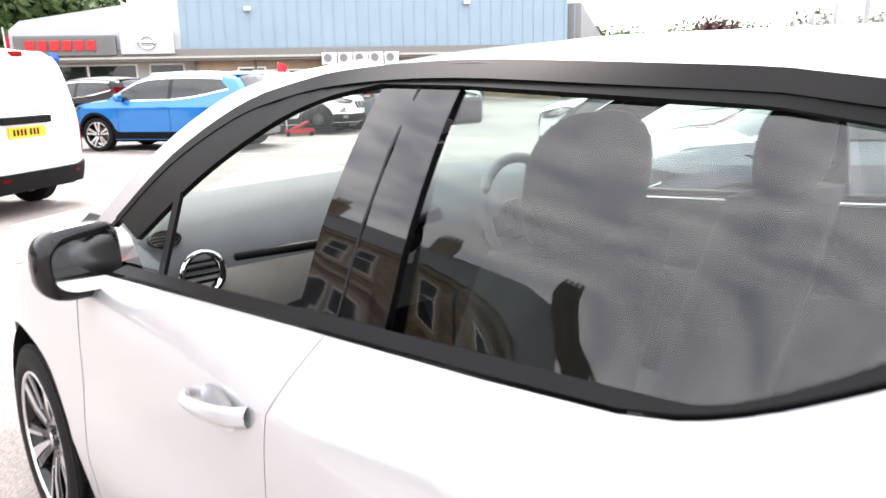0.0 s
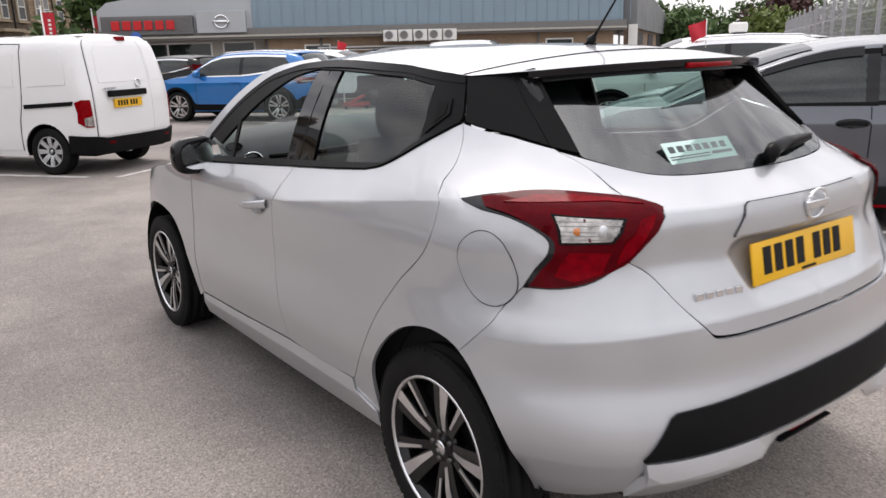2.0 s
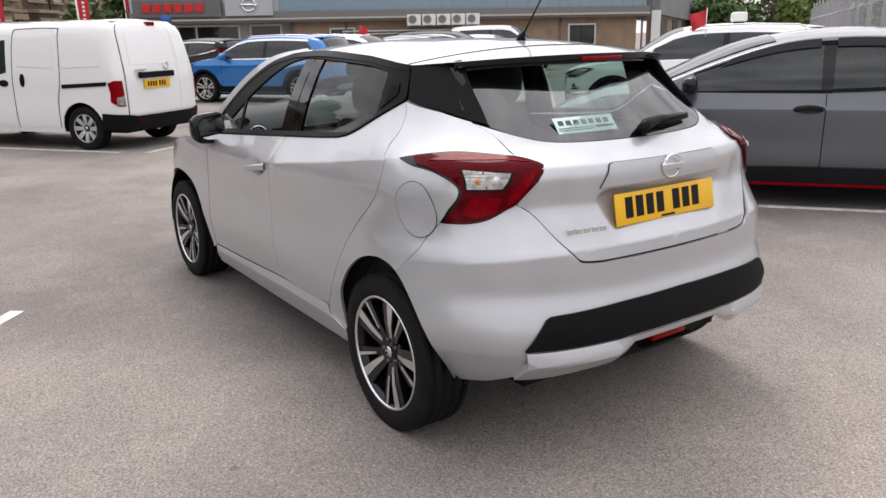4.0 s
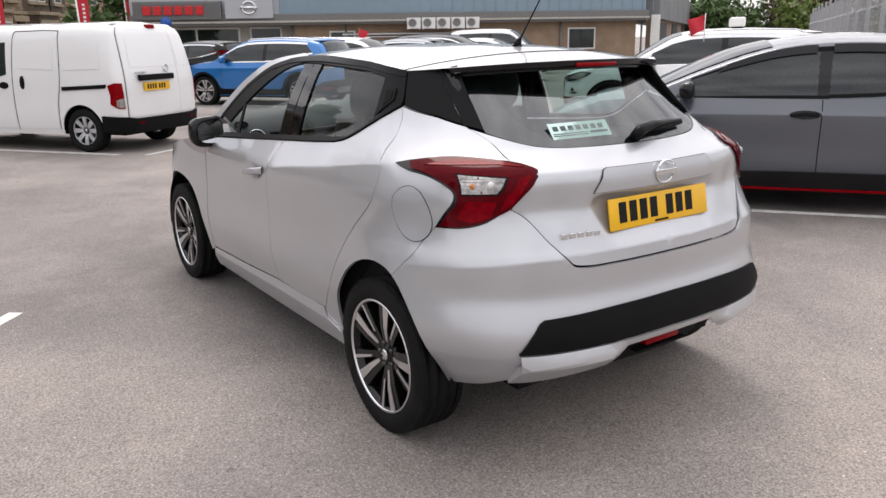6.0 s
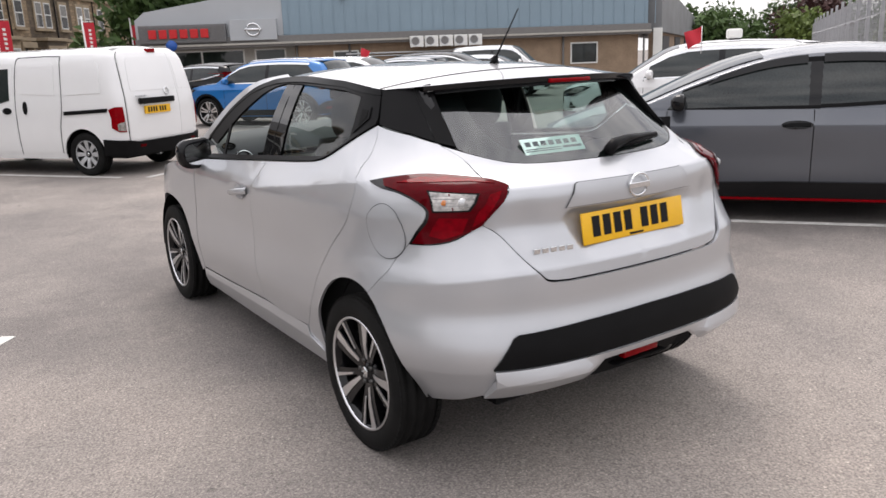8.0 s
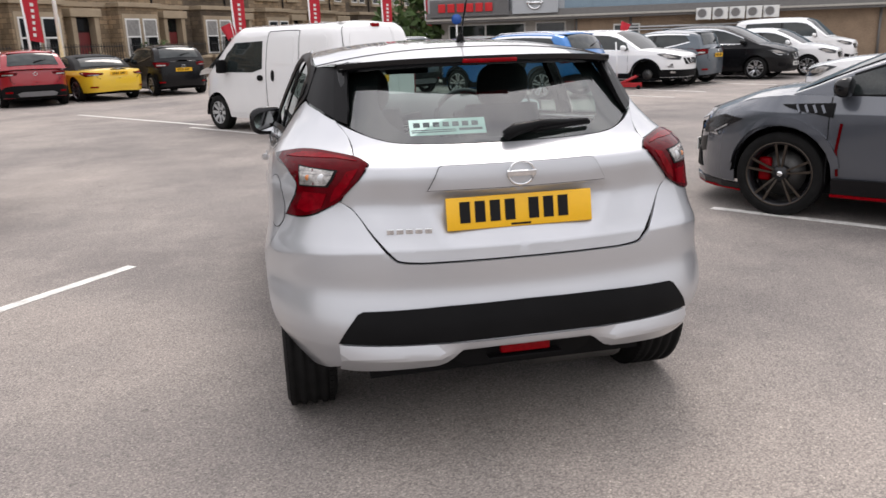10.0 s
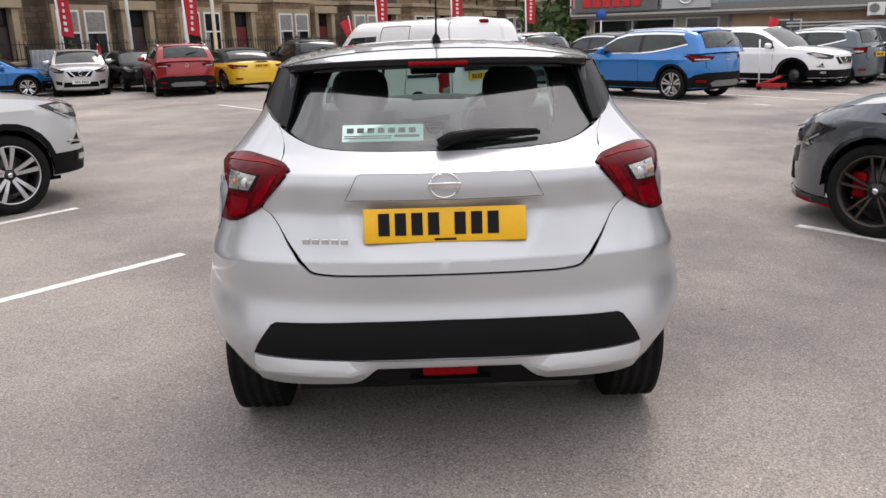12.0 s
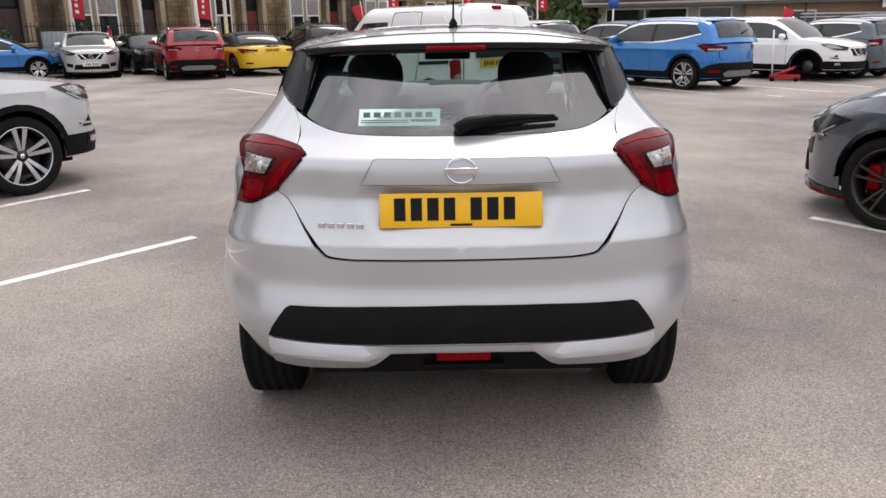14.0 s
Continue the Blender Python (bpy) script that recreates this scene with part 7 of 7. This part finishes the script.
# ---- stone terrace ----
def coursed(name, base, joint, vary=0.35):
    """Sandstone in courses: each block of its own tone, recessed joints, soot in soft drifts."""
    m = mat(name, base, 0.9, vary=vary, scale=0.9, fine=9, bump=0.3)
    n, l = m.node_tree.nodes, m.node_tree.links
    b = n["Principled BSDF"]
    tc, sep, com, br = (n.new("ShaderNode" + k) for k in ("TexCoord", "SeparateXYZ", "CombineXYZ", "TexBrick"))
    add = n.new("ShaderNodeMath")
    l.new(tc.outputs["Object"], sep.inputs[0])
    l.new(sep.outputs["X"], add.inputs[0])
    l.new(sep.outputs["Y"], add.inputs[1])
    l.new(add.outputs[0], com.inputs["X"])
    l.new(sep.outputs["Z"], com.inputs["Y"])
    l.new(com.outputs[0], br.inputs["Vector"])
    br.inputs["Scale"].default_value, br.inputs["Mortar Size"].default_value, br.inputs["Mortar Smooth"].default_value = 1.0, 0.012, 0.3
    br.inputs["Brick Width"].default_value, br.inputs["Row Height"].default_value = 0.46, 0.20
    br.inputs["Color1"].default_value, br.inputs["Color2"].default_value, br.inputs["Mortar"].default_value = (0.70, 0.69, 0.67, 1), (1.30, 1.27, 1.20, 1), (*joint, 1)
    mix = n.new("ShaderNodeMixRGB")
    mix.blend_type, mix.inputs["Fac"].default_value = "MULTIPLY", 1.0
    src = b.inputs["Base Color"].links[0].from_socket
    l.new(src, mix.inputs["Color1"])
    l.new(br.outputs["Color"], mix.inputs["Color2"])
    l.new(mix.outputs["Color"], b.inputs["Base Color"])
    return m


STONE = coursed("sandstone", (0.29, 0.215, 0.140), (0.45, 0.45, 0.45))
STONE_PALE = mat("pale_sandstone", (0.34, 0.27, 0.185), 0.9, vary=0.2, scale=1.2, fine=12, bump=0.3)
STONE_DARK = coursed("sooty_sandstone", (0.125, 0.096, 0.068), (0.6, 0.6, 0.6))
SLATE_ROOF = mat("slate_roof", (0.07, 0.075, 0.085), 0.7, vary=0.25, scale=2, fine=20, bump=0.4)
SASH = mat("white_window_paint", (0.68, 0.68, 0.66), 0.5, vary=0.06)
CURTAIN = mat("pale_curtain", (0.24, 0.235, 0.225), 0.9, vary=0.3)


HOUSE_GLASS = mat("window_glass", (0.012, 0.013, 0.014), 0.06, vary=0.4, scale=1.2, spec=0.3)


def house(m, dark, seed):
    """One house of a terrace, 5.6 m wide, facing -y: two storeys, a bay, a porch, a chimney."""
    rng = random.Random(seed)
    h = thing("terraced_house", m, "two-storey sandstone terraced house with bay window and slate roof", "house", "terrace houses")
    wall = STONE_DARK if dark else STONE
    W, H = 5.6, 6.6
    boxed("wall", (0, W, 0, 8, -0.5, H), wall, h, 0)
    bm = bmesh.new()
    grid(bm, [[(-0.05, -0.35, H), (-0.05, 4, H + 2.6), (-0.05, 8.3, H)], [(W + 0.05, -0.35, H), (W + 0.05, 4, H + 2.6), (W + 0.05, 8.3, H)]])
    part("roof", bm, SLATE_ROOF, h, smooth=False)
    bm = bmesh.new()
    bm.faces.new([bm.verts.new(p) for p in ((W, 0, H), (W, 8, H), (W, 4, H + 2.5))])
    bm.faces.new([bm.verts.new(p) for p in ((0, 0, H), (0, 4, H + 2.5), (0, 8, H))])
    part("gable", bm, wall, h, smooth=False)
    ch = boxed("chimney", (W - 0.5, W + 0.5, 3.5, 4.5, H + 1.8, H + 4.0), wall, h, 0.02)
    for k in range(4):
        part("chimney_pot", tube(bmesh.new(), [(W - 0.36 + k * 0.24, 4, H + 4.0), (W - 0.36 + k * 0.24, 4, H + 4.5)], 0.09, 8), STONE, ch)
    boxed("string_course", (0, W, -0.08, 0.0, 3.35, 3.55), STONE_PALE, h, 0.01)
    boxed("eaves_course", (0, W, -0.2, 0.0, H - 0.3, H), STONE_PALE, h, 0.01)

    def window(x0, x1, z0, z1, y):
        w = boxed("window", (x0 - 0.14, x1 + 0.14, y - 0.06, y + 0.02, z0 - 0.18, z1 + 0.2), STONE_PALE, h, 0.01)
        boxed("window_frame", (x0, x1, y - 0.085, y - 0.06, z0, z1), SASH, w, 0)
        zm = z0 + (z1 - z0) * 0.52
        boxed("pane", (x0 + 0.07, x1 - 0.07, y - 0.092, y - 0.085, z0 + 0.07, zm - 0.03), HOUSE_GLASS, w, 0)
        boxed("pane", (x0 + 0.07, x1 - 0.07, y - 0.092, y - 0.085, zm + 0.03, z1 - 0.07), HOUSE_GLASS if rng.random() < 0.75 else CURTAIN, w, 0)
        boxed("transom", (x0 + 0.05, x1 - 0.05, y - 0.10, y - 0.092, zm - 0.035, zm + 0.035), SASH, w, 0)
        if rng.random() < 0.5:
            boxed("curtain", (x0 + 0.07, x0 + 0.07 + (x1 - x0) * rng.uniform(0.16, 0.3), y - 0.096, y - 0.0925, z0 + 0.07, zm - 0.035), CURTAIN, w, 0)
        boxed("sill", (x0 - 0.2, x1 + 0.2, y - 0.16, y - 0.02, z0 - 0.2, z0 - 0.08), STONE_PALE, w, 0.01)

    boxed("bay", (0.5, 3.0, -0.7, 0.0, -0.5, 3.35), wall, h, 0.02)
    boxed("bay_roof", (0.4, 3.1, -0.85, 0.0, 3.35, 3.55), STONE_PALE, h, 0.02)
    window(0.75, 1.65, 1.15, 2.85, -0.7)
    window(1.85, 2.75, 1.15, 2.85, -0.7)
    window(0.8, 1.6, 4.2, 5.8, 0.0)
    window(1.9, 2.7, 4.2, 5.8, 0.0)
    window(4.0, 4.9, 4.2, 5.8, 0.0)
    boxed("porch", (3.7, 3.95, -0.4, 0.0, -0.5, 2.9), STONE_PALE, h, 0.02)
    boxed("porch", (4.95, 5.2, -0.4, 0.0, -0.5, 2.9), STONE_PALE, h, 0.02)
    boxed("porch_lintel", (3.6, 5.3, -0.5, 0.0, 2.9, 3.25), STONE_PALE, h, 0.02)
    # flat black sheet behind the door: the doorway's shade put into its colour
    boxed("doorway_shade", (3.95, 4.95, -0.02, 0.02, 0.0, 2.9), INK, h, 0)
    boxed("front_door", (4.02, 4.88, -0.06, -0.02, 0.2, 2.25), mat("door_paint", rng.choice([(0.04, 0.02, 0.02), (0.02, 0.03, 0.05), (0.15, 0.02, 0.02)]), 0.4), h, 0.01)
    part("rainwater_pipe", tube(bmesh.new(), [(3.35, -0.07, 0.0), (3.35, -0.07, H - 0.3)], 0.045, 8), BLACK_TRIM, h)
    boxed("fanlight", (4.02, 4.88, -0.05, -0.02, 2.32, 2.8), HOUSE_GLASS, h, 0)


row = Vector((0.58, 0.815, 0))
for k in range(-7, 9):
    p = Vector((-14.5, 26.6, 0)) + row * 5.6 * k
    house(pose(p.x, p.y, 0, 0, 0, math.degrees(math.atan2(row.y, row.x))), (k * 7) % 3 == 0, k + 20)

# garden walls in front of the terrace
ang = math.degrees(math.atan2(row.y, row.x))
for k in range(-7, 9):
    p = Vector((-14.5, 26.6, 0)) + row * 5.6 * k + Vector((row.y, -row.x, 0)) * 1.75
    w = thing("garden_wall", pose(p.x, p.y, 0, 0, 0, ang), "low sooty stone garden wall with coping", "garden wall", "garden walls", "structure")
    boxed("stonework", (0, 5.3, 0, 0.3, 0, 0.95), STONE_DARK, w, 0.01)
    boxed("coping", (-0.03, 5.33, -0.05, 0.35, 0.95, 1.07), STONE_PALE, w, 0.02)


# ---- flags and posts ----
FLAG = mat("red_flag_cloth", (0.48, 0.02, 0.035), 0.8, vary=0.12, scale=3)
MAST = mat("white_pole", (0.78, 0.78, 0.77), 0.4, vary=0.06)


def flag(x, y, top, turn=0, lean=0.0, long=1.45):
    """A banner flown beside its pole, its foot cut on the slant and stirred by the wind."""
    f = thing("feather_flag", pose(x, y, 0, 0, 0, turn), "red banner flag with white marks on a white pole", "flag", "banner flags")
    part("pole", tube(bmesh.new(), [(0, 0, 0), (-lean, 0, top + 0.25)], [0.055, 0.035], 8), MAST, f)
    part("pole_cap", lathe(bmesh.new(), [(0.001, top + 0.30), (0.05, top + 0.28), (0.05, top + 0.22)], 10, "Z"), MAST, f).matrix_basis = Matrix.Translation((-lean, 0, 0))
    part("banner_arm", tube(bmesh.new(), [(-lean, 0, top + 0.02), (0.52 - lean, 0, top + 0.05)], 0.012, 6), MAST, f)

    def at(u, v):
        z = top - long * v
        return Vector((0.05 - lean * z / top + 0.47 * u - 0.05 * v * v, 0.05 * math.sin(5 * u + 4 * v + x), z - 0.08 * u * (0.2 + v)))

    bm = bmesh.new()
    grid(bm, [[at(u, v) for u in np.linspace(0, 1, 8)] for v in np.linspace(0, 1, 16)])
    cloth = part("banner", bm, FLAG, f)
    for k in range(6):
        v = 0.20 + k * 0.125
        for sy in (-0.012, 0.012):
            bm = bmesh.new()
            grid(bm, [[at(u, v + dv) + Vector((0, sy, 0)) for u in (0.40, 0.52, 0.64)] for dv in (0.0, 0.035, 0.07)])
            part("banner_mark", bm, PLATE_WHITE, cloth)


for x, y, tp in ((-8.14, 24.85, 3.3), (-1.9, 30.95, 3.45), (1.43, 34.95, 3.55), (5.4, 38.6, 3.65), (8.4, 42.1, 3.75), (-15.6, 15.0, 3.4)):
    flag(x, y, tp, -10, 0.1)
flag(-13.06, 26.24, 3.63, -10, 0.1, 1.7)
for x, y in ((-11.22, 27.85), (-7.54, 26.05), (10.7, 45.7)):
    p = thing("lamp_post", pose(x, y, 0), "slim pale metal lamp post", "lamp post", "lamp posts")
    part("post", tube(bmesh.new(), [(0, 0, 0), (0, 0, 6.5)], [0.070, 0.055], 10), MAST, p)
    bm = bmesh.new()
    bmesh.ops.create_uvsphere(bm, u_segments=12, v_segments=8, radius=0.2, matrix=Matrix.Translation((0, 0, 6.6)))
    part("globe", bm, PLATE_WHITE, p)


sg = thing("road_sign", pose(8.91, 36.99, 0, 0, 0, -14), "round blue road sign on a grey post", "road sign")
part("post", tube(bmesh.new(), [(0, 0, 0), (0, 0, 2.64)], 0.04, 8), MAST, sg)
bm = lathe(bmesh.new(), [(0.001, -0.06), (0.26, -0.06), (0.26, -0.045), (0.001, -0.045)], 24, "Y")
bm.transform(Matrix.Translation((0, 0, 2.44)))
part("sign_disc", bm, mat("sign_blue", (0.01, 0.08, 0.35), 0.4), sg)


# ---- mesh fence ----
def fence():
    fm = mat("weathered_fence_steel", (0.36, 0.365, 0.38), 0.55, 0.3, vary=0.2)
    x0, y0, ang = 7.5, 1.4, 33.0
    h = Vector((math.cos(radians(ang)), math.sin(radians(ang)), 0))
    for k in range(15):
        p = Vector((x0, y0, 0)) + h * 2.75 * k
        f = thing("fence_panel", pose(p.x, p.y, 0, 0, 0, ang), "galvanised steel mesh fence panel with folded wires", "fence", "fence panels")
        boxed("post", (-0.04, 0.04, -0.04, 0.04, 0, 2.75), fm, f, 0.005)
        bm = bmesh.new()
        for i in range(27):
            x = 0.08 + i * 0.1
            pts = []
            for z in (0.05, 0.62, 0.67, 0.72, 1.28, 1.33, 1.38, 1.94, 1.99, 2.04, 2.55):
                pts.append((x, 0.055 if round(z * 100) % 66 in (1, 0) or z in (0.67, 1.33, 1.99) else 0.01, z))
            tube(bm, pts, 0.0032, 4)
        tagged(part("vertical_wire", bm, fm, f, smooth=False), kind="stuff")
        bm = bmesh.new()
        for i in range(13):
            box(bm, 0.05, 2.7, 0.0, 0.008, 0.05 + i * 0.2, 0.057 + i * 0.2)
        tagged(part("cross_wire", bm, fm, f, smooth=False), kind="stuff")


fence()


# ---- trees ----
BARK = mat("bark", (0.09, 0.065, 0.045), 0.9, vary=0.3, bump=0.5, fine=25)


def leaf_mat(name, c):
    return mat(name, c, 0.7, vary=0.45, scale=0.5, fine=3)


LEAF = leaf_mat("green_leaves", (0.055, 0.10, 0.022))
LEAF_PALE = leaf_mat("pale_green_leaves", (0.11, 0.155, 0.03))
LEAF_RED = leaf_mat("copper_leaves", (0.065, 0.025, 0.022))


def tree(x, y, high, spread, leaves, seed, count=4200, size=0.30):
    rng = random.Random(seed)
    t = thing("tree", pose(x, y, 0), "broad-leaved tree in full summer leaf", "tree", "trees")
    bm = tube(bmesh.new(), [(0, 0, 0), (0.1, 0.05, high * 0.3), (0.0, 0.1, high * 0.62)], [0.22, 0.16, 0.08], 8)
    tips = []
    for k in range(9):
        a = rng.uniform(0, 6.28)
        r = spread * rng.uniform(0.4, 0.85)
        z0, z1 = high * rng.uniform(0.15, 0.4), high * rng.uniform(0.2, 0.92)
        tip = (r * math.cos(a), r * math.sin(a), z1)
        tube(bm, [(0, 0.05, z0), (tip[0] * 0.5, tip[1] * 0.5, (z0 + z1) / 2 + 0.2), tip], [0.09, 0.06, 0.02], 6)
        tips.append(Vector(tip))
    tips += [Vector((rng.gauss(0, spread * 0.4), rng.gauss(0, spread * 0.4), high * rng.uniform(0.2, 0.95))) for _ in range(12)]
    part("trunk", bm, BARK, t)
    verts, faces = [], []
    for _ in range(count):
        c = rng.choice(tips)
        d = Vector((rng.gauss(0, 1), rng.gauss(0, 1), rng.gauss(0, 0.75))).normalized() * spread * 0.42 * rng.random() ** 0.45
        p = c + d
        if p.z < 0.4:
            continue
        u = Vector((rng.gauss(0, 1), rng.gauss(0, 1), rng.gauss(0, 1))).normalized()
        v = u.cross(Vector((rng.gauss(0, 1), rng.gauss(0, 1), rng.gauss(0, 1)))).normalized()
        s = size * rng.uniform(0.6, 1.3)
        i = len(verts)
        verts += [p - u * s, p + v * s * 0.45 + u * s * 0.1, p + u * s, p - v * s * 0.45 + u * s * 0.1]
        faces.append((i, i + 1, i + 2, i + 3))
    me = bpy.data.meshes.new("crown")
    me.from_pydata(verts, [], faces)
    me.materials.append(leaves)
    ob = new("crown", me)
    ob.parent = t
    ob["kind"] = "stuff"


for i, (x, y, h, s, lm) in enumerate(((9.5, 43, 6.5, 3.4, LEAF), (12.0, 47, 7.5, 4.0, LEAF), (52, 40, 4.0, 3, LEAF), (58, 34, 3.4, 3.0, LEAF_PALE), (64, 46, 5, 4.5, LEAF), (70, 41, 5.6, 3.4, LEAF_RED),
                                    (78, 46, 5.5, 5, LEAF), (78, 34, 4.0, 4, LEAF_PALE), (90, 43, 6, 6, LEAF), (96, 36, 5.5, 5, LEAF), (104, 40, 6.5, 6, LEAF), (-18, 11, 5, 2.4, LEAF), (-16, 6, 5.5, 2.6, LEAF), (-19, 1, 5, 2.4, LEAF))):
    tree(x, y, h, s, lm, 40 + i)


def shrub(x, y, high, spread, leaves, seed):
    """A garden shrub: short stems under a ragged dome of small leaves."""
    rng = random.Random(seed)
    t = thing("shrub", pose(x, y, 0), "small green garden shrub behind the wall", "shrub", "shrubs")
    bm = bmesh.new()
    for k in range(5):
        a = k * 1.26
        tube(bm, [(0, 0, 0), (0.3 * spread * math.cos(a), 0.3 * spread * math.sin(a), high * 0.5), (0.6 * spread * math.cos(a), 0.6 * spread * math.sin(a), high * 0.85)], [0.03, 0.02, 0.01], 5)
    part("stems", bm, BARK, t)
    verts, faces = [], []
    for _ in range(900):
        d = Vector((rng.gauss(0, 1), rng.gauss(0, 1), rng.gauss(0, 1))).normalized() * rng.random() ** 0.3
        p = Vector((d.x * spread, d.y * spread, high * 0.55 + d.z * high * 0.5 * (1 + 0.25 * math.sin(5 * d.x + seed))))
        u = Vector((rng.gauss(0, 1), rng.gauss(0, 1), rng.gauss(0, 1))).normalized()
        v = u.cross(Vector((rng.gauss(0, 1), rng.gauss(0, 1), rng.gauss(0, 1)))).normalized()
        s = 0.07 * rng.uniform(0.6, 1.4)
        i = len(verts)
        verts += [p - u * s, p + v * s * 0.5, p + u * s, p - v * s * 0.5]
        faces.append((i, i + 1, i + 2, i + 3))
    me = bpy.data.meshes.new("foliage")
    me.from_pydata(verts, [], faces)
    me.materials.append(leaves)
    ob = new("foliage", me)
    ob.parent = t
    ob["kind"] = "stuff"


side_way = Vector((row.y, -row.x, 0))
for k, (along, off, hh, ss) in enumerate(((-2.2, 1.2, 1.7, 0.6), (1.2, 1.0, 1.5, 0.55), (4.4, 1.3, 1.4, 0.6), (13.2, 1.2, 1.8, 0.9), (14.6, 1.0, 1.5, 0.7), (19.5, 1.1, 1.6, 0.8), (24.0, 1.2, 1.7, 0.7), (30.0, 1.0, 1.5, 0.8), (9.4, 1.2, 1.3, 0.5))):
    p = Vector((-14.5, 26.6, 0)) + row * along + side_way * off
    shrub(p.x, p.y, hh, ss, LEAF_PALE if k % 3 else LEAF, 90 + k)

# iron railings on the garden walls
IRON = mat("black_iron", (0.012, 0.012, 0.013), 0.6, vary=0.2)
for k in range(-3, 7):
    p = Vector((-14.5, 26.6, 0)) + row * 5.6 * k + side_way * 1.60
    r = thing("iron_railing", pose(p.x, p.y, 1.07, 0, 0, ang), "black iron railing on a garden wall", "railing", "railings")
    boxed("rail", (0.0, 5.2, -0.02, 0.02, 0.55, 0.58), IRON, r, 0)
    boxed("rail", (0.0, 5.2, -0.02, 0.02, 0.06, 0.09), IRON, r, 0)
    bm = bmesh.new()
    for i in range(36):
        box(bm, 0.05 + i * 0.145, 0.07 + i * 0.145, -0.01, 0.01, 0.0, 0.68)
    tagged(part("bars", bm, IRON, r, smooth=False), kind="stuff")


def metal_gate():
    """A corrugated steel sheet closing a gateway."""
    g = thing("corrugated_gate", pose(-13.56, 24.56, 0, 0, 0, ang), "grey corrugated steel gate in the garden wall", "gate")
    bm = bmesh.new()
    grid(bm, [[(x, 0.03 * math.sin(x * 2 * math.pi / 0.17), z) for x in np.arange(0, 1.56, 0.02)] for z in (0.1, 1.45)])
    part("sheet", bm, mat("galvanised_sheet", (0.34, 0.36, 0.38), 0.5, 0.4, vary=0.2), g)
    for x in (-0.06, 1.56):
        boxed("post", (x, x + 0.08, -0.05, 0.05, 0, 1.6), IRON, g, 0.005)


metal_gate()


def trolley_jack(x, y, turn):
    """A red trolley jack with its tall handle up."""
    j = thing("trolley_jack", pose(x, y, 0, 0, 0, turn), "red trolley jack with an upright pale handle", "jack")
    red = mat("jack_red", (0.42, 0.01, 0.015), 0.4, vary=0.15)
    for sy in (-0.12, 0.10):
        boxed("side_plate", (-0.35, 0.35, sy, sy + 0.02, 0.06, 0.17), red, j, 0.004)
    bm = tube(bmesh.new(), [(0.25, 0, 0.12), (-0.25, 0, 0.36)], [0.05, 0.035], 8)
    part("lift_arm", bm, red, j)
    part("saddle", lathe(bmesh.new(), [(0.001, 0.0), (0.06, 0.0), (0.06, 0.03), (0.001, 0.03)], 14, "X"), BLACK_TRIM, j).matrix_basis = Matrix.Translation((-0.26, 0, 0.38)) @ Matrix.Rotation(radians(90), 4, "Y")
    part("handle", tube(bmesh.new(), [(0.30, 0, 0.14), (0.36, 0, 1.25)], 0.02, 8), MAST, j)
    for cx in (-0.28, 0.28):
        for cy in (-0.14, 0.14):
            w = part("castor", lathe(bmesh.new(), [(0.001, -0.02), (0.055, -0.02), (0.055, 0.02), (0.001, 0.02)], 12, "Y"), BLACK_TRIM, j)
            w.matrix_basis = Matrix.Translation((cx, cy, 0.055))


trolley_jack(8.75, 16.7, 150)


def window_flag(m, tilt):
    """A small pennant clipped to a car's window."""
    f = thing("window_flag", m @ Matrix.Rotation(radians(tilt), 4, "Y"), "small red pennant clipped to a car window", "flag", "window flags")
    part("stick", tube(bmesh.new(), [(0, 0, 0), (0, 0, 0.44)], 0.006, 6), MAST, f)
    bm = bmesh.new()
    grid(bm, [[(0.05 * math.sin(5 * u + 2 * v), 0.27 * u * (1 - 0.25 * v), 0.43 - 0.25 * v - 0.10 * u) for u in np.linspace(0, 1, 8)] for v in np.linspace(0, 1, 6)])
    part("pennant", bm, FLAG, f)


for m, x, y, z, tilt in ((spot(8.31, 19.26, -53), -0.76, 1.0, 1.40, -8), (spot(9.8, 5.1, 127), -0.76, 1.25, 1.38, 10), (spot(0.54, 9.95, 126), -0.72, 2.12, 1.46, -10),
                       (spot(-12.13, 24.95, -66), -0.72, 1.7, 1.17, 6), (spot(-5.68, 22.76, 125), -0.80, 1.75, 1.12, -8)):
    window_flag(m @ Matrix.Translation((x, y, z)), tilt)
sign = thing("roof_sign", spot(9.35, 5.70, 127) @ Matrix.Translation((0, 0, 1.60)), "white box sign strapped on a car's roof", "sign")
boxed("sign_box", (-0.35, 0.35, -0.12, 0.12, 0.0, 0.15), PLATE_WHITE, sign, 0.03)
boxed("sign_foot", (-0.30, 0.30, -0.08, 0.08, -0.04, 0.0), BLACK_TRIM, sign, 0.01)
